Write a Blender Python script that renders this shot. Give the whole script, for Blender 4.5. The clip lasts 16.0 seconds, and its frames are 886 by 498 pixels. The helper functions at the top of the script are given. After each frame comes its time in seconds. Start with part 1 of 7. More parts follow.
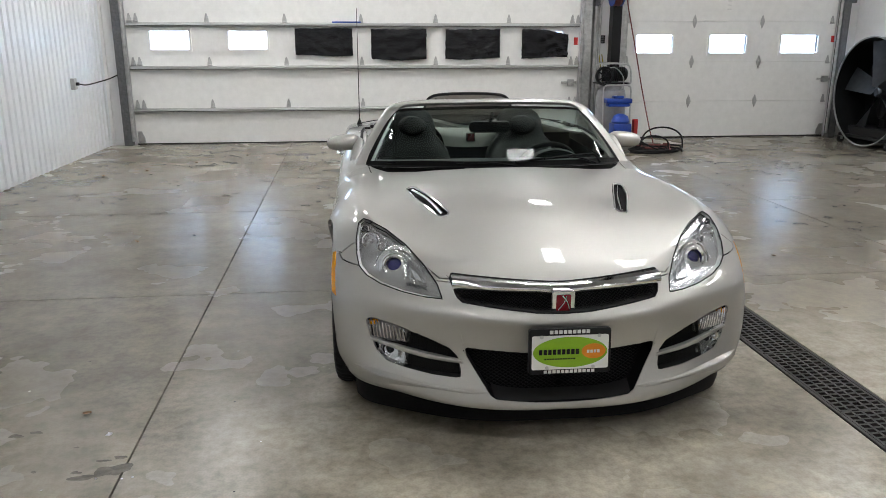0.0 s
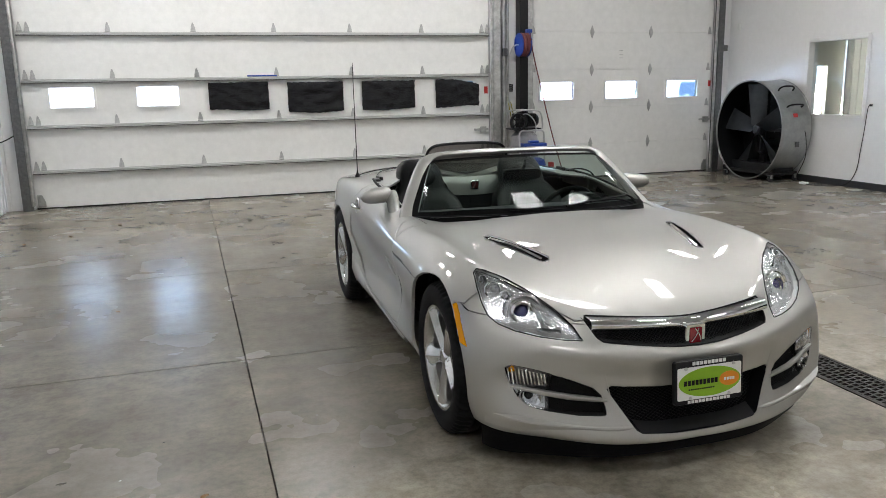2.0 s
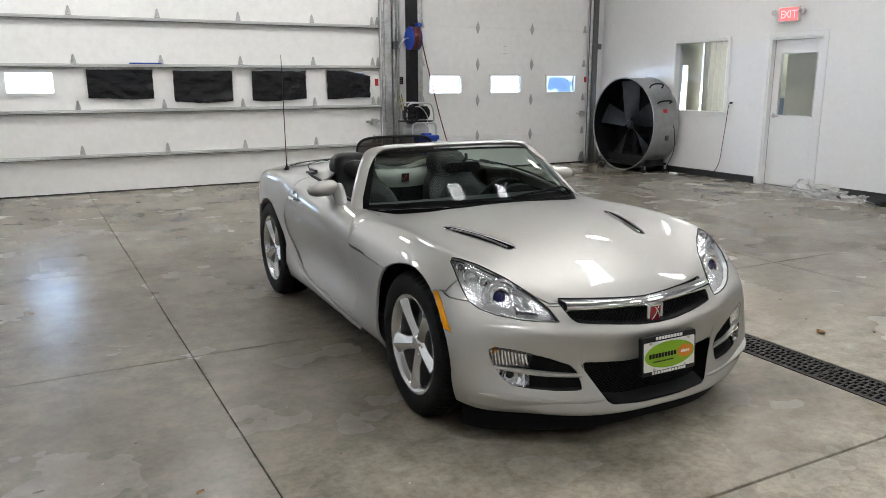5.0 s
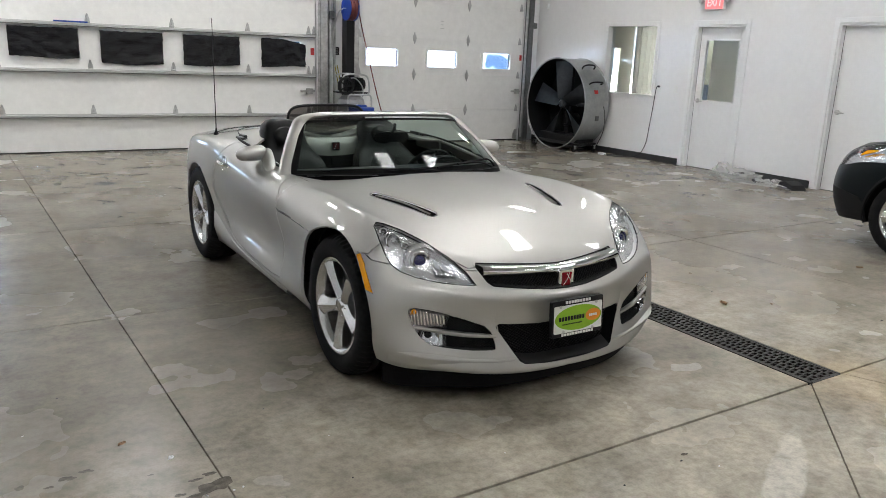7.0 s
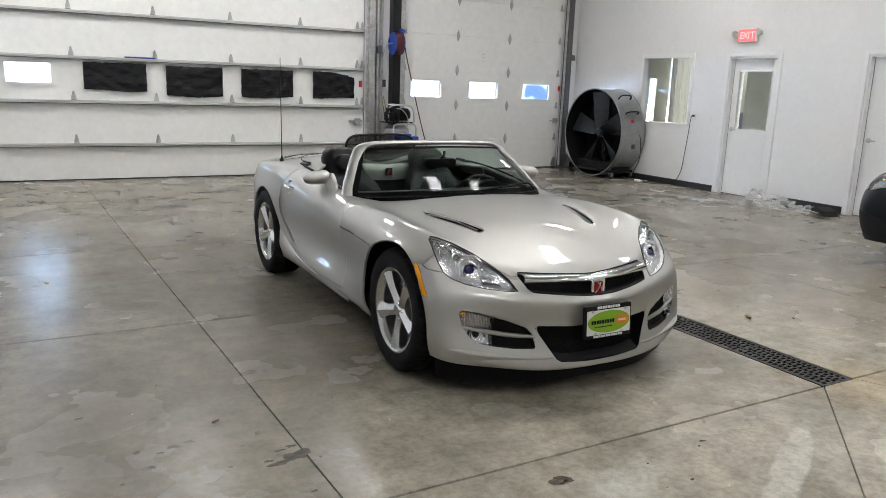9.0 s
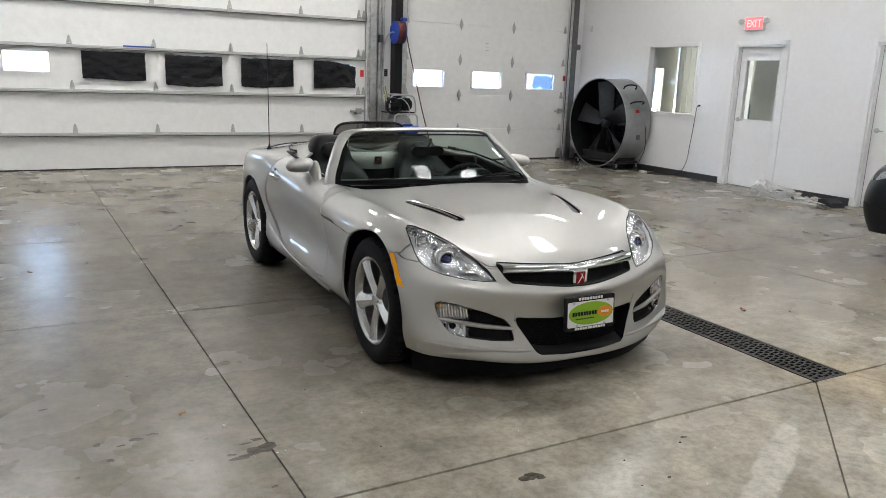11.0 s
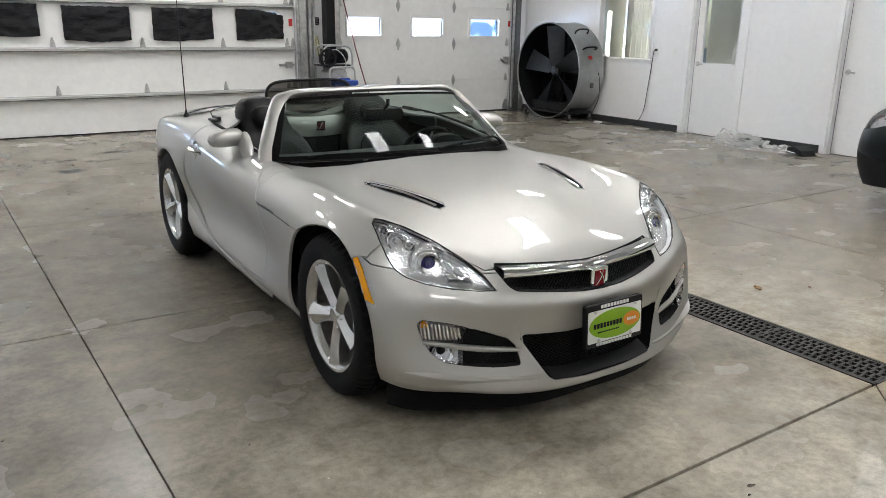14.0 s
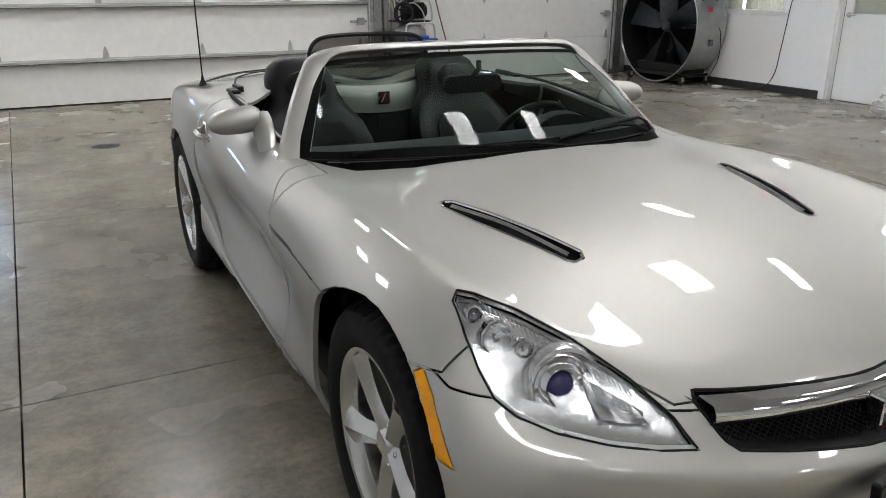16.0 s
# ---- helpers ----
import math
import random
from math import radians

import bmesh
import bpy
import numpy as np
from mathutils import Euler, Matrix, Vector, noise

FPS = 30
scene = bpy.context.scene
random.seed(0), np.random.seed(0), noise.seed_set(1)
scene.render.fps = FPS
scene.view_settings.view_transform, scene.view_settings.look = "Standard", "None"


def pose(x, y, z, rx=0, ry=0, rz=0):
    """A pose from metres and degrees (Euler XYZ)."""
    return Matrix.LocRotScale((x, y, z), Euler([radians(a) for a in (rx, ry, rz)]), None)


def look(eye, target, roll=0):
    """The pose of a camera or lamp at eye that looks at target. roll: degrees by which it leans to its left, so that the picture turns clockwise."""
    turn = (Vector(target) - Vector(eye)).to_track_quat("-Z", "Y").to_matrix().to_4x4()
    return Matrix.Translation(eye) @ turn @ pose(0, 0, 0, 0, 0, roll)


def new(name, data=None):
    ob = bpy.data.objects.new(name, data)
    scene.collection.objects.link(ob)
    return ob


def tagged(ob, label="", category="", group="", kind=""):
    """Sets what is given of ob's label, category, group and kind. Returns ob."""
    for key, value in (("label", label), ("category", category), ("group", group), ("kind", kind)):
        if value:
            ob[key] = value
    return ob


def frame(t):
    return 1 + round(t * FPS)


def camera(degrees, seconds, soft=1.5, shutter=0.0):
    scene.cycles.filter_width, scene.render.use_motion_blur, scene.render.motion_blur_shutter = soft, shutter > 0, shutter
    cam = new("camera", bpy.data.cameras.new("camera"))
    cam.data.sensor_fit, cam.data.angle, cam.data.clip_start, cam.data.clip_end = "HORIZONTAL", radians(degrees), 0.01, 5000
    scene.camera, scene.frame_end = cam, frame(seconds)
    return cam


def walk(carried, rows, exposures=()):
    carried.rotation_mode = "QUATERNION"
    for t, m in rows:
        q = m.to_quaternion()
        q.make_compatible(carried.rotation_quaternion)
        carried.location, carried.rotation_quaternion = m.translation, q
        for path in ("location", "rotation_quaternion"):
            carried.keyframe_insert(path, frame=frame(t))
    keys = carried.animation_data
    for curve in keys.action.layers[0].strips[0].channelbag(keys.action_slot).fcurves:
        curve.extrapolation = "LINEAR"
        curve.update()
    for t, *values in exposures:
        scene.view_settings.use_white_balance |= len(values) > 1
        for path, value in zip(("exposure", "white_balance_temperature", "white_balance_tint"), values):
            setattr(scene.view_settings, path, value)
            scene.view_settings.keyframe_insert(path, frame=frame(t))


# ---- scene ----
cam = camera(60.6, 16.0, 0.8)
METRES, EYE, TILT, LEAN, TURN = 5.068, 1.5, 0.0, 0.0, -5.1
PATH = [
    (0, (0.155, 0.106, 1.458), (0.365, 2.025, 0.935), -0.0),
    (0.5, (-0.141, 0.173, 1.478), (0.199, 2.089, 1.014), -0.1),
    (1, (-0.445, 0.152, 1.494), (-0.008, 2.055, 1.06), -0.4),
    (1.5, (-0.683, 0.144, 1.503), (-0.174, 2.032, 1.083), -0.6),
    (2, (-0.877, 0.276, 1.487), (-0.297, 2.146, 1.08), -1.2),
    (2.5, (-1.031, 0.389, 1.496), (-0.373, 2.234, 1.092), -1.8),
    (3, (-1.267, 0.348, 1.515), (-0.515, 2.155, 1.101), -2.9),
    (3.5, (-1.37, 0.314, 1.525), (-0.563, 2.098, 1.119), -3.4),
    (4, (-1.359, 0.344, 1.528), (-0.511, 2.108, 1.116), -2.3),
    (6.5, (-1.397, 0.245, 1.502), (-0.405, 1.915, 1.026), 2.5),
    (7, (-1.388, 0.18, 1.502), (-0.341, 1.811, 1.01), 2.3),
    (7.5, (-1.404, 0.039, 1.507), (-0.351, 1.674, 1.039), 0.9),
    (8, (-1.461, -0.112, 1.515), (-0.469, 1.564, 1.058), 0.7),
    (8.5, (-1.633, -0.191, 1.539), (-0.663, 1.504, 1.111), 1.6),
    (8.7, (-1.694, -0.209, 1.538), (-0.722, 1.486, 1.113), 1.9),
    (10.8, (-1.495, -0.22, 1.505), (-0.551, 1.491, 1.077), 1.9),
    (11, (-1.483, -0.205, 1.501), (-0.544, 1.504, 1.056), 2.0),
    (11.5, (-1.496, -0.109, 1.496), (-0.586, 1.601, 0.998), 1.9),
    (12, (-1.525, 0.058, 1.509), (-0.567, 1.73, 0.975), 1.7),
    (12.5, (-1.553, 0.179, 1.502), (-0.568, 1.819, 0.919), 1.5),
    (13, (-1.417, 0.345, 1.501), (-0.425, 1.975, 0.901), 0.3),
    (13.5, (-1.276, 0.511, 1.504), (-0.25, 2.135, 0.948), 0.3),
    (14, (-1.185, 0.679, 1.474), (-0.117, 2.273, 0.91), 0.8),
    (14.5, (-1.02, 0.903, 1.467), (0.095, 2.463, 0.9), 0.9),
    (15, (-0.774, 1.185, 1.447), (0.279, 2.777, 0.853), 0.9),
    (15.5, (-0.647, 1.523, 1.401), (0.305, 3.158, 0.755), 0.6),
    (16, (-0.522, 1.919, 1.347), (0.354, 3.591, 0.688), 0.0),
]
walk(cam, [(t, look(eye, target, roll)) for t, eye, target, roll in PATH],
     exposures=[(0, -0.04), (1, -0.1), (4, -0.02), (8.5, -0.03), (12, 0.02), (14, 0.1), (15, 0.05), (16, -0.1)])
# ---- world and light ----
world = bpy.data.worlds.new("sky")
scene.world = world
world.use_nodes = True
wn = world.node_tree
sky = wn.nodes.new("ShaderNodeTexSky")
sky.sky_type = "NISHITA"
sky.sun_disc = False
sky.sun_elevation = radians(38)
sky.sun_rotation = radians(160)
wn.links.new(sky.outputs[0], wn.nodes["Background"].inputs[0])
wn.nodes["Background"].inputs[1].default_value = 0.15
sun_data = bpy.data.lights.new("sun", "SUN")
sun_data.energy, sun_data.angle, sun_data.color = 3.0, radians(0.5), (1.0, 0.95, 0.88)
sun = new("sun", sun_data)
sun.matrix_world = pose(0, -30, 20, 52, 0, 20)
LAMP_POWER = 38.5
OUTDOOR = 160.0
# ---- mesh tools ----


def solid(verts, faces):
    bm = bmesh.new()
    vs = [bm.verts.new(v) for v in verts]
    for f in faces:
        try:
            bm.faces.new([vs[i] for i in f])
        except ValueError:
            pass
    return bm


def part(name, bm, material, parent=None, label="", smooth=False, angle=0.6):
    """Links a bmesh as one mesh object, under a thing where one is given."""
    bmesh.ops.recalc_face_normals(bm, faces=bm.faces)
    if smooth:
        for f in bm.faces:
            f.smooth = True
        for e in bm.edges:
            if len(e.link_faces) == 2 and e.calc_face_angle(0.0) > angle:
                e.smooth = False
    me = bpy.data.meshes.new(name)
    bm.to_mesh(me)
    bm.free()
    me.materials.append(material)
    ob = new(name, me)
    if parent is not None:
        ob.parent = parent
    if label:
        ob["label"] = label
    return ob


def thing(name, m, label, category, group="", kind=""):
    ob = new(name)
    ob.empty_display_size = 0.1
    ob.matrix_world = m
    return tagged(ob, label, category, group, kind)


def join(*bms):
    out = bms[0]
    for b in bms[1:]:
        me = bpy.data.meshes.new("t")
        b.to_mesh(me)
        out.from_mesh(me)
        bpy.data.meshes.remove(me)
        b.free()
    return out


def box(x0, y0, z0, x1, y1, z1, bevel=0.0, seg=1):
    v = [(x, y, z) for x in (x0, x1) for y in (y0, y1) for z in (z0, z1)]
    bm = solid(v, [(0, 1, 3, 2), (4, 6, 7, 5), (0, 4, 5, 1), (2, 3, 7, 6), (0, 2, 6, 4), (1, 5, 7, 3)])
    if bevel:
        bmesh.ops.bevel(bm, geom=list(bm.edges), offset=bevel, segments=seg, affect="EDGES", profile=0.6)
    return bm


def lathe(profile, n=32, axis="z", arc=(0.0, 2 * math.pi)):
    """Turns (radius, height) pairs round an axis."""
    full = abs(arc[1] - arc[0] - 2 * math.pi) < 1e-6
    cols = n if full else n + 1
    verts, faces = [], []
    for i in range(cols):
        a = arc[0] + (arc[1] - arc[0]) * i / n
        for r, h in profile:
            x, y = r * math.cos(a), r * math.sin(a)
            verts.append({"z": (x, y, h), "x": (h, x, y), "y": (x, h, y)}[axis])
    k = len(profile)
    for i in range(n):
        j = (i + 1) % cols
        for q in range(k - 1):
            faces.append((i * k + q, j * k + q, j * k + q + 1, i * k + q + 1))
    bm = solid(verts, faces)
    bmesh.ops.remove_doubles(bm, verts=bm.verts, dist=1e-6)
    return bm


def spline(keys, n, closed=False):
    """A smooth line of n points through key points (centripetal Catmull-Rom)."""
    p = [np.array(k, float) for k in keys]
    if closed:
        p = [p[-1]] + p + [p[0], p[1]]
    else:
        p = [2 * p[0] - p[1]] + p + [2 * p[-1] - p[-2]]
    m = len(p) - 3
    out = []
    for i in range(n):
        s = i * m / (n if closed else n - 1)
        k = min(int(s), m - 1)
        t = s - k
        a, b, c, d = p[k:k + 4]
        out.append(0.5 * (2 * b + (c - a) * t + (2 * a - 5 * b + 4 * c - d) * t * t + (3 * b - a - 3 * c + d) * t ** 3))
    return out


def tube(points, radius, n=8, closed=False, flat=1.0):
    """A round bar along points; radius may be a list."""
    pts = [Vector(p) for p in points]
    m = len(pts)
    verts, faces = [], []
    prev = None
    for i in range(m):
        a = pts[(i - 1) % m] if closed or i else pts[0]
        b = pts[(i + 1) % m] if closed or i < m - 1 else pts[-1]
        d = (b - a).normalized()
        if prev is None:
            prev = d.orthogonal().normalized()
        side = (prev - d * prev.dot(d)).normalized()
        prev = side
        up = d.cross(side)
        r = radius[i] if isinstance(radius, (list, tuple)) else radius
        for k in range(n):
            t = 2 * math.pi * k / n
            verts.append(pts[i] + side * (r * math.cos(t)) + up * (r * flat * math.sin(t)))
    for i in range(m if closed else m - 1):
        j = (i + 1) % m
        for k in range(n):
            faces.append((i * n + k, i * n + (k + 1) % n, j * n + (k + 1) % n, j * n + k))
    if not closed:
        faces += [tuple(range(n)), tuple((m - 1) * n + k for k in range(n))]
    return solid(verts, faces)


def grid(rows, close=False):
    """A sheet through rows of points, all of one length."""
    k = len(rows[0])
    verts = [v for r in rows for v in r]
    faces = []
    for i in range(len(rows) - 1):
        for j in range(k - (0 if close else 1)):
            q = (j + 1) % k
            faces.append((i * k + j, i * k + q, (i + 1) * k + q, (i + 1) * k + j))
    return solid(verts, faces)


def prism(poly, h0, h1, axis="z", bevel=0.0):
    """A flat outline made thick. axis z: outline in x, y; axis y: in x, z; axis x: in y, z."""
    put = {"z": lambda a, b, h: (a, b, h), "y": lambda a, b, h: (a, h, b), "x": lambda a, b, h: (h, a, b)}[axis]
    n = len(poly)
    v = [put(a, b, h0) for a, b in poly] + [put(a, b, h1) for a, b in poly]
    f = [tuple(range(n)), tuple(range(n, 2 * n))] + [(i, (i + 1) % n, n + (i + 1) % n, n + i) for i in range(n)]
    bm = solid(v, f)
    if bevel:
        es = [e for e in bm.edges]
        bmesh.ops.bevel(bm, geom=es, offset=bevel, segments=1, affect="EDGES")
    return bm


def rounded(x0, y0, x1, y1, r, n=4):
    """The outline of a rectangle with round corners."""
    out = []
    for cx, cy, a in ((x1 - r, y1 - r, 0), (x0 + r, y1 - r, 90), (x0 + r, y0 + r, 180), (x1 - r, y0 + r, 270)):
        for i in range(n + 1):
            t = radians(a + 90 * i / n)
            out.append((cx + r * math.cos(t), cy + r * math.sin(t)))
    return out


def moved(bm, m):
    bmesh.ops.transform(bm, matrix=m, verts=bm.verts)
    return bm


def thick(bm, depth):
    """Gives a sheet a thickness, against its normals."""
    bmesh.ops.recalc_face_normals(bm, faces=bm.faces)
    bmesh.ops.solidify(bm, geom=list(bm.faces), thickness=depth)
    return bm


# ---- materials ----
def material(name, color, rough=0.5, metal=0.0, grain=0.0, grain_size=40.0, bump=0.0, stain=None, stain_size=2.0, stain_amount=0.4,
             coat=0.0, vary=0.0, rough_vary=0.0, spec=0.5, stretch=(1, 1, 1), bump_size=None):
    """A surface: base colour, fine grain, larger stains, relief, gloss."""
    m = bpy.data.materials.new(name)
    m.use_nodes = True
    t = m.node_tree
    b = t.nodes["Principled BSDF"]
    b.inputs["Roughness"].default_value, b.inputs["Metallic"].default_value = rough, metal
    b.inputs["Specular IOR Level"].default_value = spec
    b.inputs["Coat Weight"].default_value, b.inputs["Coat Roughness"].default_value = coat, 0.03
    rgba = (*color, 1.0)
    b.inputs["Base Color"].default_value = rgba
    coord = t.nodes.new("ShaderNodeTexCoord")
    mapping = t.nodes.new("ShaderNodeMapping")
    mapping.inputs["Scale"].default_value = stretch
    t.links.new(coord.outputs["Object"], mapping.inputs[0])
    out = None

    def tex(scale, detail=6.0, r=0.6):
        n = t.nodes.new("ShaderNodeTexNoise")
        n.inputs["Scale"].default_value, n.inputs["Detail"].default_value, n.inputs["Roughness"].default_value = scale, detail, r
        t.links.new(mapping.outputs[0], n.inputs["Vector"])
        return n

    def ramp(src, lo, hi, a, c):
        n = t.nodes.new("ShaderNodeMapRange")
        n.inputs[1].default_value, n.inputs[2].default_value, n.inputs[3].default_value, n.inputs[4].default_value = lo, hi, a, c
        t.links.new(src, n.inputs[0])
        return n.outputs[0]

    def mix(kind, fac, a, c):
        n = t.nodes.new("ShaderNodeMix")
        n.data_type, n.blend_type = "RGBA", kind
        for sock, val in ((n.inputs[0], fac), (n.inputs[6], a), (n.inputs[7], c)):
            if hasattr(val, "is_output"):
                t.links.new(val, sock)
            else:
                sock.default_value = val
        return n.outputs[2]

    out = rgba
    if stain:
        out = mix("MIX", ramp(tex(stain_size, 8.0, 0.65).outputs[0], 0.42, 0.68, 0.0, stain_amount), out, (*stain, 1.0))
    if grain:
        g = ramp(tex(grain_size, 4.0, 0.7).outputs[0], 0.3, 0.7, 1 - grain, 1 + grain * 0.6)
        c = t.nodes.new("ShaderNodeCombineColor")
        for i in range(3):
            t.links.new(g, c.inputs[i])
        out = mix("MULTIPLY", 1.0, out, c.outputs[0])
    if vary:
        info = t.nodes.new("ShaderNodeObjectInfo")
        g = ramp(info.outputs["Random"], 0.0, 1.0, 1 - vary, 1 + vary)
        c = t.nodes.new("ShaderNodeCombineColor")
        for i in range(3):
            t.links.new(g, c.inputs[i])
        out = mix("MULTIPLY", 1.0, out, c.outputs[0])
    if hasattr(out, "is_output"):
        t.links.new(out, b.inputs["Base Color"])
    if rough_vary:
        t.links.new(ramp(tex(stain_size * 2.3, 6.0).outputs[0], 0.35, 0.7, rough - rough_vary, rough + rough_vary), b.inputs["Roughness"])
    if bump:
        n = t.nodes.new("ShaderNodeBump")
        n.inputs["Strength"].default_value, n.inputs["Distance"].default_value = 1.0, bump
        t.links.new(tex(bump_size or grain_size, 5.0).outputs[0], n.inputs["Height"])
        t.links.new(n.outputs[0], b.inputs["Normal"])
    return m


def glowing(name, color, strength):
    m = bpy.data.materials.new(name)
    m.use_nodes = True
    b = m.node_tree.nodes["Principled BSDF"]
    b.inputs["Base Color"].default_value = (*color, 1)
    b.inputs["Emission Color"].default_value = (*color, 1)
    b.inputs["Emission Strength"].default_value = strength
    return m


def glass_material(name, color, rough=0.0, clear=0.9, ior=1.45):
    """Thin pane: mostly clear, with real reflections."""
    m = bpy.data.materials.new(name)
    m.use_nodes = True
    t = m.node_tree
    for n in list(t.nodes):
        if n.type == "BSDF_PRINCIPLED":
            t.nodes.remove(n)
    tr = t.nodes.new("ShaderNodeBsdfTransparent")
    tr.inputs[0].default_value = (*color, 1)
    gl = t.nodes.new("ShaderNodeBsdfGlossy")
    gl.inputs["Roughness"].default_value = rough
    fr = t.nodes.new("ShaderNodeLayerWeight")
    fr.inputs[0].default_value = 0.5
    pw = t.nodes.new("ShaderNodeMath")
    pw.operation = "POWER"
    pw.inputs[1].default_value = 5.0
    sc = t.nodes.new("ShaderNodeMath")
    sc.operation = "MULTIPLY_ADD"
    f0 = ((ior - 1) / (ior + 1)) ** 2
    sc.inputs[1].default_value, sc.inputs[2].default_value = 1 - f0, f0
    t.links.new(fr.outputs["Facing"], pw.inputs[0])
    t.links.new(pw.outputs[0], sc.inputs[0])
    mx = t.nodes.new("ShaderNodeMixShader")
    t.links.new(sc.outputs[0], mx.inputs[0])
    t.links.new(tr.outputs[0], mx.inputs[1])
    t.links.new(gl.outputs[0], mx.inputs[2])
    t.links.new(mx.outputs[0], t.nodes["Material Output"].inputs[0])
    return m


M_DOOR = material("door_white", (0.87, 0.866, 0.845), 0.42, grain=0.05, grain_size=9, stain=(0.80, 0.79, 0.765), stain_size=0.8, stain_amount=0.25, bump=0.0006, bump_size=180)
M_WALL = material("wall_paint", (0.79, 0.785, 0.785), 0.6, grain=0.03, grain_size=14, stain=(0.74, 0.725, 0.715), stain_size=0.6, stain_amount=0.3, bump=0.0008, bump_size=220)
M_TRIM = material("trim_paint", (0.80, 0.80, 0.80), 0.4, grain=0.03, grain_size=20)
M_METALWALL = material("ribbed_steel", (0.80, 0.83, 0.86), 0.28, grain=0.04, grain_size=6, stain=(0.70, 0.73, 0.76), stain_size=0.9, stain_amount=0.25)
M_CEIL = material("ceiling_grey", (0.50, 0.50, 0.49), 0.8, grain=0.04, grain_size=8)
M_BASE = material("black_vinyl", (0.02, 0.02, 0.022), 0.45, grain=0.2, grain_size=30)
M_GALV = material("galvanised_steel", (0.58, 0.58, 0.57), 0.42, metal=0.85, grain=0.25, grain_size=14, stain=(0.34, 0.34, 0.33), stain_size=5, stain_amount=0.6, rough_vary=0.1)
M_STRUT = material("grey_strut", (0.56, 0.56, 0.55), 0.45, metal=0.4, grain=0.08, grain_size=20)
M_DARKSTEEL = material("dark_steel", (0.16, 0.16, 0.16), 0.5, metal=0.7, grain=0.3, grain_size=22)
M_BLACK = material("black_paint", (0.010, 0.010, 0.011), 0.42, spec=0.25, grain=0.2, grain_size=30)
M_RUBBER = material("black_rubber", (0.014, 0.014, 0.015), 0.7, spec=0.2, grain=0.25, grain_size=50, bump=0.0004)
M_TARP = material("black_plastic_film", (0.008, 0.008, 0.010), 0.25, spec=0.4, grain=0.3, grain_size=8, bump=0.009, bump_size=6, stretch=(1, 1, 2.2))
M_DOORPANE = glass_material("tinted_door_glass", (0.31, 0.325, 0.335))
M_PANE = glass_material("window_glass", (0.93, 0.96, 0.97))
M_RED = material("red_label", (0.55, 0.03, 0.03), 0.5, grain=0.1)
M_BLUE = material("blue_plastic", (0.012, 0.055, 0.34), 0.4, grain=0.15, grain_size=30)
M_WHITE = material("white_plastic", (0.78, 0.78, 0.76), 0.45, grain=0.04)
M_YELLOW = material("yellow_hose", (0.32, 0.27, 0.05), 0.5, grain=0.1)
M_REDHOSE = material("red_hose", (0.15, 0.035, 0.032), 0.55, grain=0.15)
M_CHROME = material("chrome", (0.86, 0.86, 0.87), 0.06, metal=1.0)
M_STEEL = material("brushed_steel", (0.60, 0.60, 0.60), 0.3, metal=1.0, grain=0.1, grain_size=40)
